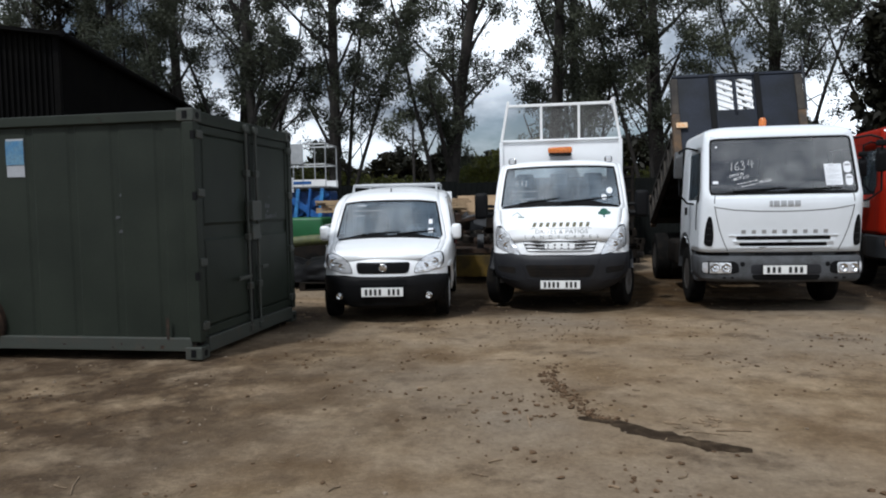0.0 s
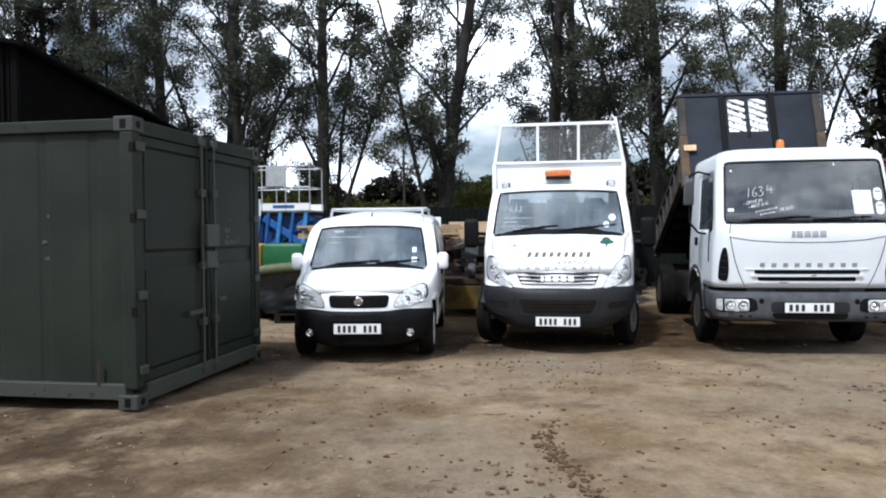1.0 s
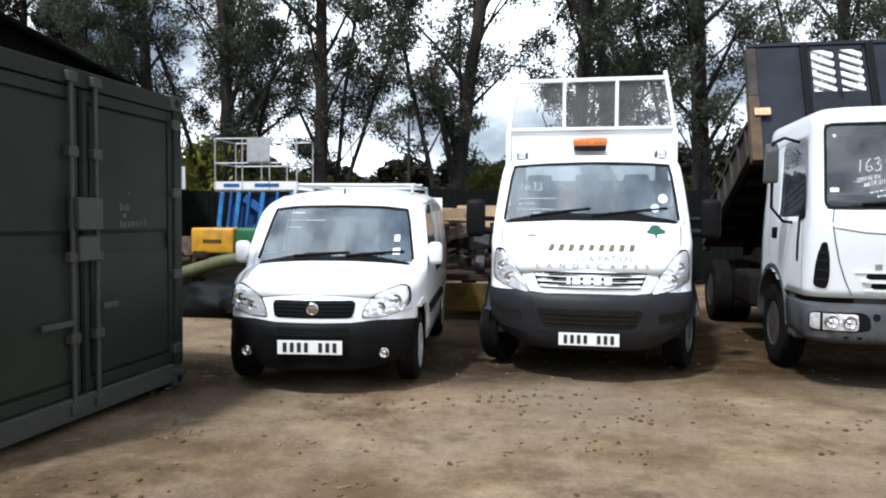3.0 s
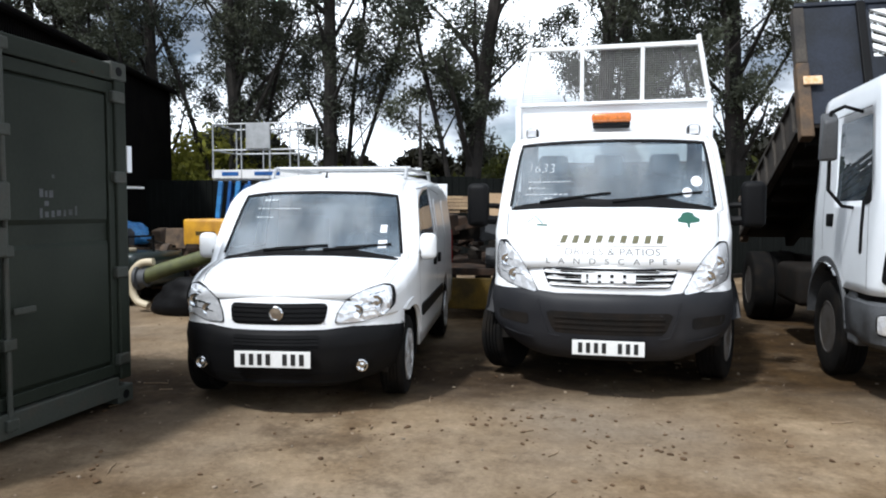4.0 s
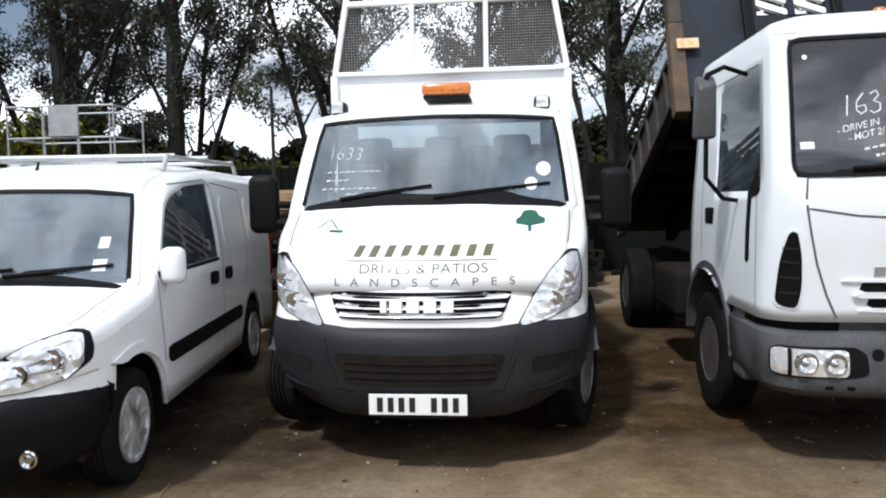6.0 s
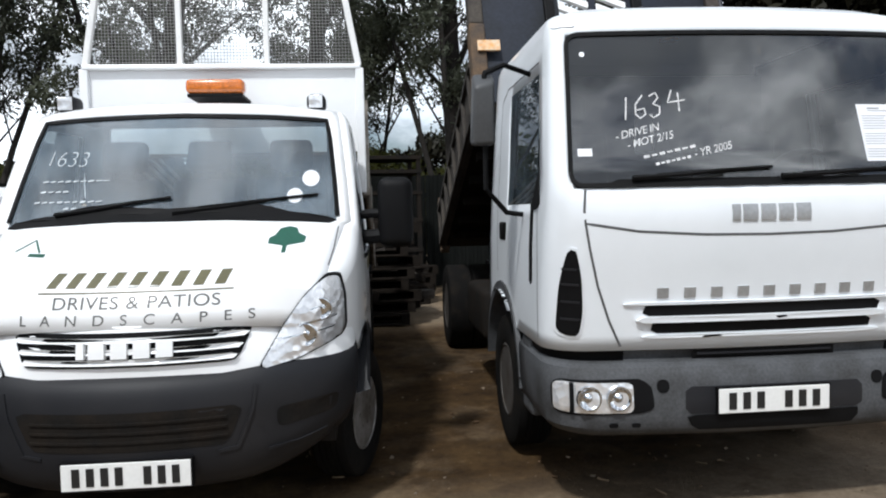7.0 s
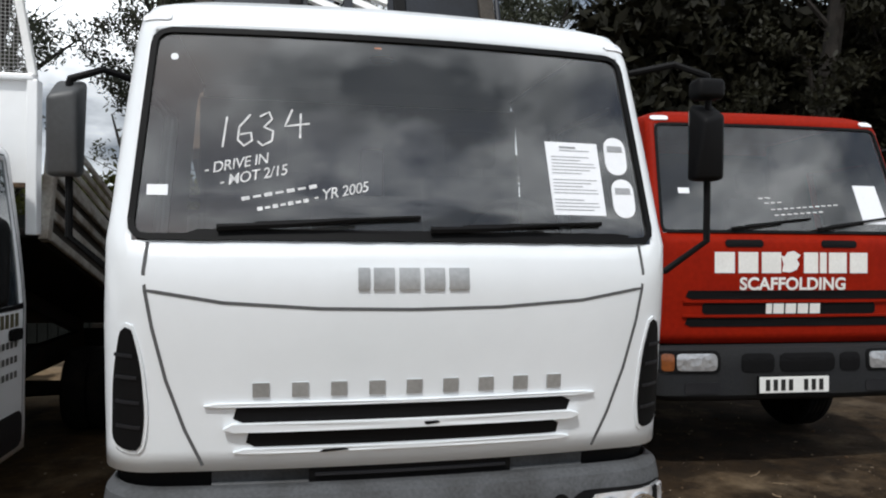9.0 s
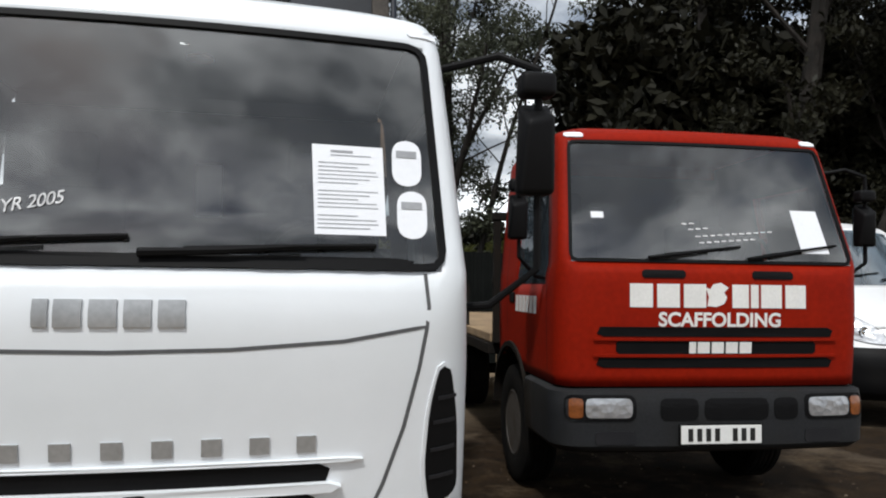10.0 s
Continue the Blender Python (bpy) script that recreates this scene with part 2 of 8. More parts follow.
def leaf_mat(name, col, dark, through_=0.35, spec=0.15):
    """A leaf that lets some of the light behind it through."""
    m = mat(name, col, 0.55, var=0.3, scale=0.8, bscale=5, dark=dark, rand=0.5, spec=spec)
    n, l = m.node_tree.nodes, m.node_tree.links
    b, out = n["Principled BSDF"], n["Material Output"]
    tr, mix = n.new("ShaderNodeBsdfTranslucent"), n.new("ShaderNodeMixShader")
    mix.inputs["Fac"].default_value = through_
    l.new(b.inputs["Base Color"].links[0].from_socket, tr.inputs["Color"])
    l.new(b.outputs["BSDF"], mix.inputs[1]), l.new(tr.outputs["BSDF"], mix.inputs[2])
    l.new(mix.outputs["Shader"], out.inputs["Surface"])
    return m


M_BARK = mat("tree_bark", (0.028, 0.023, 0.019), 0.95, var=0.4, scale=5, bscale=30, dark=(0.014, 0.012, 0.010), bump=0.6)
M_LEAF = leaf_mat("tree_leaf", (0.082, 0.090, 0.058), (0.030, 0.036, 0.024), spec=0.35)
M_LEAFDK = leaf_mat("dark_tree_leaf", (0.017, 0.016, 0.009), (0.008, 0.008, 0.004), 0.10)
M_LEAFY = leaf_mat("hedge_leaf", (0.20, 0.20, 0.05), (0.08, 0.095, 0.028))
M_LEAFB = leaf_mat("bright_bush_leaf", (0.42, 0.40, 0.07), (0.22, 0.23, 0.045))
M_CLOD = mat("soil_clod", (0.13, 0.082, 0.048), 0.95, var=0.3, scale=20, rand=0.4, spec=0.1)
M_STONE = mat("pebble", (0.26, 0.20, 0.14), 0.95, var=0.3, scale=20, rand=0.4)
M_TWIG = mat("twig", (0.20, 0.14, 0.085), 0.9, var=0.3, scale=20, rand=0.4)
M_TARP = mat("crumpled_sacking", (0.13, 0.085, 0.05), 0.9, var=0.4, scale=6, dark=(0.05, 0.035, 0.025), bump=0.5, bscale=14)
M_BLUEBAG = mat("blue_sheet", (0.05, 0.25, 0.55), 0.5, var=0.3, scale=5, dark=(0.03, 0.13, 0.33), bump=0.3, bscale=20)
M_CARTBODY = mat("dark_green_shell", (0.012, 0.02, 0.019), 0.35, var=0.15, coat=0.3)


def ground_material():
    m = bpy.data.materials.new("sandy_yard_soil")
    m.use_nodes = True
    n, l = m.node_tree.nodes, m.node_tree.links
    b = n["Principled BSDF"]
    b.inputs["Roughness"].default_value, b.inputs["Specular IOR Level"].default_value = 0.95, 0.15
    co = n.new("ShaderNodeTexCoord")

    def nz(scale, detail=6.0, rough=0.6):
        t = n.new("ShaderNodeTexNoise")
        t.inputs["Scale"].default_value, t.inputs["Detail"].default_value, t.inputs["Roughness"].default_value = scale, detail, rough
        l.new(co.outputs["Object"], t.inputs["Vector"])
        return t.outputs["Fac"]

    def ramp(src, p0, c0, p1, c1):
        r = n.new("ShaderNodeValToRGB")
        r.color_ramp.elements[0].position, r.color_ramp.elements[0].color = p0, (*c0, 1)
        r.color_ramp.elements[1].position, r.color_ramp.elements[1].color = p1, (*c1, 1)
        l.new(src, r.inputs["Fac"])
        return r.outputs["Color"]

    def mixc(f, a, c, kind="MIX"):
        x = n.new("ShaderNodeMixRGB")
        x.blend_type = kind
        if isinstance(f, float):
            x.inputs["Fac"].default_value = f
        else:
            l.new(f, x.inputs["Fac"])
        l.new(a, x.inputs[1]), l.new(c, x.inputs[2])
        return x.outputs["Color"]
    sand = ramp(nz(1.3, 8, 0.65), 0.36, (0.145, 0.099, 0.056), 0.64, (0.285, 0.215, 0.140))
    grey = ramp(nz(0.9, 5), 0.3, (0.245, 0.205, 0.157), 0.7, (0.162, 0.122, 0.084))
    col = mixc(ramp(nz(0.33, 4), 0.42, (0, 0, 0), 0.62, (1, 1, 1)), sand, grey)
    damp = ramp(nz(0.85, 10, 0.74), 0.53, (0, 0, 0), 0.66, (0.85, 0.85, 0.85))
    dcol = ramp(nz(6), 0.3, (0.056, 0.038, 0.024), 0.7, (0.10, 0.070, 0.044))
    col = mixc(damp, col, dcol)
    geo = n.new("ShaderNodeSeparateXYZ")
    l.new(co.outputs["Object"], geo.inputs["Vector"])
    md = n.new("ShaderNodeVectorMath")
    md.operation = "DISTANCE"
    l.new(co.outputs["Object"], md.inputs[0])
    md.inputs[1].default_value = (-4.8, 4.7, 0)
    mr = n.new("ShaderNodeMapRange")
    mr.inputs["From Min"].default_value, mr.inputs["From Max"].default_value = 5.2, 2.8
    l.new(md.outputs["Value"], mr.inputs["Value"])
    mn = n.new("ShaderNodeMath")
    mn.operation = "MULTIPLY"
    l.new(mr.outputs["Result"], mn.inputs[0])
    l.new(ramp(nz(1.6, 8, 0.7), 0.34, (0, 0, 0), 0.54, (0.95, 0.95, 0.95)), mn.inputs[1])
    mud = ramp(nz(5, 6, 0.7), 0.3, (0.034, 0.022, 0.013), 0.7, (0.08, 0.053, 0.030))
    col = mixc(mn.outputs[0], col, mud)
    # shade between and beside the parked vehicles, painted into the soil colour
    shade_tones = [ramp(nz(4, 6, 0.7), 0.3, a, 0.7, b) for a, b in (((0.017, 0.010, 0.005), (0.075, 0.045, 0.018)), ((0.008, 0.005, 0.003), (0.030, 0.018, 0.008)), ((0.020, 0.013, 0.008), (0.060, 0.040, 0.022)))]
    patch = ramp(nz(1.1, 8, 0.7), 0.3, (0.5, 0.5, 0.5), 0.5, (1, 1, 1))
    for (cx, cy, r0, r1), tone in zip(((2.75, 12.2, 3.5, 2.3), (8.9, 11.6, 4.9, 3.2), (-2.6, 8.9, 1.6, 0.6), (0.15, 10.2, 1.5, 0.7)), shade_tones + shade_tones[2:]):
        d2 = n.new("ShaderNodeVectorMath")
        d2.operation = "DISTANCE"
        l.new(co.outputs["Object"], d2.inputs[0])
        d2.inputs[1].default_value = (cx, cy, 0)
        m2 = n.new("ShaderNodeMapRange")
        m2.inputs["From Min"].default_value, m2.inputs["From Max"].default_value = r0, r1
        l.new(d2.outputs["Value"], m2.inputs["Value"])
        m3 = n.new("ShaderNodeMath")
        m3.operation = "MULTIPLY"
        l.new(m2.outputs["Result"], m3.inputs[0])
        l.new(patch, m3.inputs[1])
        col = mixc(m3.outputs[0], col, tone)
    spk = ramp(nz(34, 4, 0.7), 0.32, (0.82, 0.82, 0.82), 0.7, (1.14, 1.14, 1.14))
    col = mixc(1.0, col, spk, "MULTIPLY")
    spk2 = ramp(nz(7, 7, 0.72), 0.32, (0.82, 0.80, 0.78), 0.64, (1.10, 1.10, 1.10))
    col = mixc(1.0, col, spk2, "MULTIPLY")
    spk3 = ramp(nz(0.9, 9, 0.72), 0.40, (0.80, 0.76, 0.72), 0.58, (1.10, 1.10, 1.09))
    col = mixc(1.0, col, spk3, "MULTIPLY")
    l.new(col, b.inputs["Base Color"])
    bp = n.new("ShaderNodeBump")
    bp.inputs["Strength"].default_value, bp.inputs["Distance"].default_value = 0.7, 0.02
    l.new(nz(30, 8, 0.7), bp.inputs["Height"])
    l.new(bp.outputs["Normal"], b.inputs["Normal"])
    return m


M_GROUND = ground_material()
M_DAMP = mat("wet_soil_stain", (0.026, 0.017, 0.010), 0.85, var=0.35, scale=9, bscale=60, dark=(0.085, 0.060, 0.037), bump=0.8, stain=0.40, spec=0.08)


# ---- mesh helpers ----
def part(name, bm, material, parent=None, label="", smooth=False, angle=35):
    """Links a bmesh as one mesh object under parent; a list of them as one object each."""
    if isinstance(bm, list):
        return [part(name, b, material, parent, label, smooth, angle) for b in bm]
    bmesh.ops.recalc_face_normals(bm, faces=bm.faces[:])
    if smooth and bm.verts:
        mid = sum((v.co for v in bm.verts), Vector()) / len(bm.verts)
        if sum(f.calc_area() * f.normal.dot(f.calc_center_median() - mid) for f in bm.faces) < 0:
            bmesh.ops.reverse_faces(bm, faces=bm.faces[:])
    me = bpy.data.meshes.new(name)
    bm.to_mesh(me)
    bm.free()
    for mm in (material if isinstance(material, (list, tuple)) else [material]):
        me.materials.append(mm)
    if smooth:
        me.polygons.foreach_set("use_smooth", [True] * len(me.polygons))
        me.set_sharp_from_angle(angle=radians(angle))
    ob = new(name, me)
    if parent is not None:
        ob.parent = parent
    if label:
        tagged(ob, label)
    return ob


def thing(name, m, label, category, group="", kind=""):
    ob = new(name)
    ob.empty_display_size = 0.2
    ob.matrix_world = m
    return tagged(ob, label, category, group, kind)


def box(bm, x0, x1, y0, y1, z0, z1, bev=0.0, m=None, seg=2):
    r = bmesh.ops.create_cube(bm, size=1.0)
    t = Matrix.Translation(((x0 + x1) / 2, (y0 + y1) / 2, (z0 + z1) / 2)) @ Matrix.Diagonal((abs(x1 - x0), abs(y1 - y0), abs(z1 - z0), 1))
    bmesh.ops.transform(bm, matrix=(m @ t if m else t), verts=r["verts"])
    if bev:
        bmesh.ops.bevel(bm, geom=list({e for v in r["verts"] for e in v.link_edges}), offset=bev, segments=seg, affect="EDGES", profile=0.5)
    return bm


def boxes(*items, bev=0.0):
    bm = bmesh.new()
    for it in items:
        box(bm, *it, bev=bev)
    return bm


def tube(bm, pts, r, n=8, cap=True):
    """A round bar along a line of points; r: one radius or one for each point."""
    pts = [Vector(p) for p in pts]
    rs = r if isinstance(r, (list, tuple)) else [r] * len(pts)
    rings, prev = [], None
    for i, p in enumerate(pts):
        d = (pts[min(i + 1, len(pts) - 1)] - pts[max(i - 1, 0)]).normalized()
        if prev is None:
            prev = d.orthogonal().normalized()
        side = (prev - d * prev.dot(d))
        side = side.normalized() if side.length > 1e-6 else d.orthogonal().normalized()
        prev = side
        up = d.cross(side)
        rings.append([bm.verts.new(p + rs[i] * (math.cos(2 * math.pi * k / n) * side + math.sin(2 * math.pi * k / n) * up)) for k in range(n)])
    for a, b in zip(rings, rings[1:]):
        for k in range(n):
            bm.faces.new((a[k], a[(k + 1) % n], b[(k + 1) % n], b[k]))
    if cap:
        bm.faces.new(rings[0][::-1]), bm.faces.new(rings[-1])
    return bm


def beam(bm, p0, p1, w, h, bev=0.0):
    """A square bar from p0 to p1."""
    p0, p1 = Vector(p0), Vector(p1)
    d = p1 - p0
    q = d.to_track_quat("Y", "Z").to_matrix().to_4x4()
    box(bm, -w / 2, w / 2, 0, d.length, -h / 2, h / 2, bev, Matrix.Translation(p0) @ q)
    return bm


def lathe(bm, profile, n=32, axis="x", at=(0, 0, 0)):
    """Turns (radius, along) pairs about the axis through at."""
    rings = []
    for r, s in profile:
        ring = []
        for k in range(n):
            a = 2 * math.pi * k / n
            c, d = r * math.cos(a), r * math.sin(a)
            p = {"x": (s, c, d), "y": (c, s, d), "z": (c, d, s)}[axis]
            ring.append(bm.verts.new(Vector(at) + Vector(p)))
        rings.append(ring)
    for a, b in zip(rings, rings[1:]):
        for k in range(n):
            bm.faces.new((a[k], a[(k + 1) % n], b[(k + 1) % n], b[k]))
    if profile[0][0] > 1e-4:
        bm.faces.new(rings[0])
    if profile[-1][0] > 1e-4:
        bm.faces.new(rings[-1])
    bmesh.ops.remove_doubles(bm, verts=bm.verts[:], dist=1e-5)
    return bm


def sheet(rows, skip=None, keep=None, bm=None):
    """A sheet through rows of points; skip or keep choose its faces by row and column."""
    bm = bm or bmesh.new()
    vs = [[bm.verts.new(p) for p in r] for r in rows]
    for i in range(len(vs) - 1):
        for j in range(len(vs[0]) - 1):
            if (skip and skip(i, j)) or (keep and not keep(i, j)):
                continue
            q = (vs[i][j], vs[i][j + 1], vs[i + 1][j + 1], vs[i + 1][j])
            if (q[0].co - q[3].co).length < 2e-3 and (q[1].co - q[2].co).length < 2e-3:
                continue
            bm.faces.new(q)
    bmesh.ops.delete(bm, geom=[v for v in bm.verts if not v.link_faces], context="VERTS")
    return bm


def shell(ob, thick=0.025, inner=1):
    """Gives a body sheet its thickness, with trim on the inside."""
    s = ob.modifiers.new("thickness", "SOLIDIFY")
    s.thickness, s.offset, s.material_offset, s.material_offset_rim = thick, -1, inner, 0
    return ob


from mathutils.bvhtree import BVHTree


def tree_of(*obs):
    """A surface to lay badges and lamps on, from parts that share one parent."""
    vs, fs = [], []
    for o in obs:
        k = len(vs)
        vs += [v.co.copy() for v in o.data.vertices]
        fs += [[k + i for i in p.vertices] for p in o.data.polygons]
    return BVHTree.FromPolygons(vs, fs)


WAYS = {"front": (Vector((0, 1, 0)), lambda a, b: Vector((a, -3, b))),
        "right": (Vector((-1, 0, 0)), lambda a, b: Vector((4, a, b))),
        "left": (Vector((1, 0, 0)), lambda a, b: Vector((-4, a, b))),
        "top": (Vector((0, 0, -1)), lambda a, b: Vector((a, b, 6)))}


def drop_on(tree, way, a, b, off=0.0):
    d, o = WAYS[way]
    p, nrm, _, _ = tree.ray_cast(o(a, b), d)
    if p is None:
        p, nrm, _, _ = tree.find_nearest(o(a, b) + d * 3)
    if nrm.dot(d) > 0:
        nrm = -nrm
    return p + nrm * off


def smooth_outline(pts, n=48, rounds=2, r=None):
    """Rounds a polygon's corners, the more rounds the wider, and spaces its points."""
    pts = [np.array(p, float) for p in pts]
    q = []
    for i, p in enumerate(pts):
        a, b = pts[i - 1] - p, pts[(i + 1) % len(pts)] - p
        la, lb = np.linalg.norm(a), np.linalg.norm(b)
        c = min(r or (0.2, 0.3, 0.4, 0.5)[rounds] * min(la, lb), 0.5 * la, 0.5 * lb)
        p0, p1 = p + a / la * c, p + b / lb * c
        q += [(1 - u) ** 2 * p0 + 2 * u * (1 - u) * p + u * u * p1 for u in (0, 0.25, 0.5, 0.75, 1)]
    d = np.cumsum([0] + [np.linalg.norm(q[(i + 1) % len(q)] - q[i]) for i in range(len(q))])
    loop = np.array(q + [q[0]])
    s = np.linspace(0, d[-1], n, endpoint=False)
    return list(zip(np.interp(s, d, loop[:, 0]), np.interp(s, d, loop[:, 1])))


def pad(tree, way, outline, off=0.006, rings=4, sink=0.012, bulge=0.0, bm=None):
    """A patch laid on a surface inside an outline, proud by off, its rim turned down to the surface."""
    bm = bm or bmesh.new()
    o = np.array(outline, float)
    c = o.mean(0)
    levels = [[bm.verts.new(drop_on(tree, way, *p, off=-sink)) for p in o]]
    for k in range(rings):
        f = 1 - k / rings
        lift = off + bulge * (1 - f * f)
        levels.append([bm.verts.new(drop_on(tree, way, *(c + (p - c) * f), off=lift)) for p in o])
    mid = bm.verts.new(drop_on(tree, way, *c, off=off + bulge))
    n = len(o)
    for a, b in zip(levels, levels[1:]):
        for k in range(n):
            bm.faces.new((a[k], a[(k + 1) % n], b[(k + 1) % n], b[k]))
    for k in range(n):
        bm.faces.new((levels[-1][k], levels[-1][(k + 1) % n], mid))
    return bm


def ribbon(tree, way, line, w=0.006, off=0.002, bm=None, step=0.03, h=0.0):
    """A narrow strip laid along a line on a surface."""
    bm = bm or bmesh.new()
    pts = []
    for (a, b) in zip(line, line[1:]):
        k = max(1, int(math.dist(a, b) / step))
        pts += [(a[0] + (b[0] - a[0]) * i / k, a[1] + (b[1] - a[1]) * i / k) for i in range(k)]
    pts.append(line[-1])
    rows = []
    for i, p in enumerate(pts):
        q0, q1 = pts[max(i - 1, 0)], pts[min(i + 1, len(pts) - 1)]
        d = np.array(q1, float) - np.array(q0, float)
        d = d / (np.linalg.norm(d) + 1e-9)
        nx = np.array((-d[1], d[0])) * w / 2
        if h:
            rows.append([drop_on(tree, way, p[0] - nx[0], p[1] - nx[1], -0.004), drop_on(tree, way, p[0] - nx[0], p[1] - nx[1], off + h), drop_on(tree, way, p[0] + nx[0], p[1] + nx[1], off + h), drop_on(tree, way, p[0] + nx[0], p[1] + nx[1], -0.004)])
        else:
            rows.append([drop_on(tree, way, p[0] - nx[0], p[1] - nx[1], off), drop_on(tree, way, p[0] + nx[0], p[1] + nx[1], off)])
    return sheet(rows, bm=bm)


def islands(bm):
    """Splits a mesh into its loose pieces."""
    out, left = [], set(bm.faces)
    while left:
        stack, got = [left.pop()], []
        while stack:
            f = stack.pop()
            got.append(f)
            for v in f.verts:
                for g in v.link_faces:
                    if g in left:
                        left.discard(g)
                        stack.append(g)
        b, idx = bmesh.new(), {}
        for f in got:
            for v in f.verts:
                if v not in idx:
                    idx[v] = b.verts.new(v.co)
            b.faces.new([idx[v] for v in f.verts])
        out.append(b)
    bm.free()
    return out


def rect(x0, x1, z0, z1):
    return [(x0, z0), (x1, z0), (x1, z1), (x0, z1)]


def bars(tree, way, x0, x1, z0, z1, n, gaps=(), fill=0.72, off=0.003, slope=0.0):
    """Plain upright blocks in a row, where lettering stands: one mesh each."""
    out = []
    w = (x1 - x0) / n
    for i in range(n):
        if i in gaps:
            continue
        a = x0 + w * (i + (1 - fill) / 2)
        dz = slope * (a - x0)
        out.append(pad(tree, way, rect(a, a + w * fill, z0 + dz, z1 + dz), off, 1, 0.002))
    return out


def blocks(tree, way, x0, x1, z0, z1, n, fill=0.8, off=0.004, slant=0.0):
    """Plain blocks in a row, where a trade name stands: one mesh each; n: how many, or their widths."""
    ws_ = [1.0] * n if isinstance(n, int) else list(n)
    unit, out, a = (x1 - x0) / sum(ws_), [], x0
    zm = (z0 + z1) / 2
    for w in ws_:
        c, hw = a + unit * w / 2, unit * w * fill / 2
        o = [(p + slant * (q - zm), q) for p, q in ((c - hw, z0), (c, z0), (c + hw, z0), (c + hw, zm), (c + hw, z1), (c, z1), (c - hw, z1), (c - hw, zm))]
        out.append(pad(tree, way, o, off, 1, 0.002))
        a += unit * w
    return out


def words(text, size, tree=None, way="front", at=(0, 0), align="CENTER", off=0.003, turn=0.0, space=1.0, wide=1.0, shear=0.0, thin=0.0):
    """Lettering in the built-in font, laid on a surface."""
    cu = bpy.data.curves.new("lettering", "FONT")
    cu.body, cu.size, cu.align_x, cu.space_character, cu.shear, cu.offset = text, size, align, space, shear, thin
    tmp = bpy.data.objects.new("lettering", cu)
    scene.collection.objects.link(tmp)
    dg = bpy.context.evaluated_depsgraph_get()
    me = bpy.data.meshes.new_from_object(tmp.evaluated_get(dg))
    bm = bmesh.new()
    bm.from_mesh(me)
    bpy.data.objects.remove(tmp), bpy.data.meshes.remove(me), bpy.data.curves.remove(cu)
    c, s = math.cos(radians(turn)), math.sin(radians(turn))
    for v in bm.verts:
        a, b = v.co.x * wide, v.co.y
        a, b = a * c - b * s, a * s + b * c
        if way == "left":
            a = -a
        v.co = drop_on(tree, way, at[0] + a, at[1] + b, off)
    bmesh.ops.remove_doubles(bm, verts=bm.verts[:], dist=1e-5)
    return islands(bm)


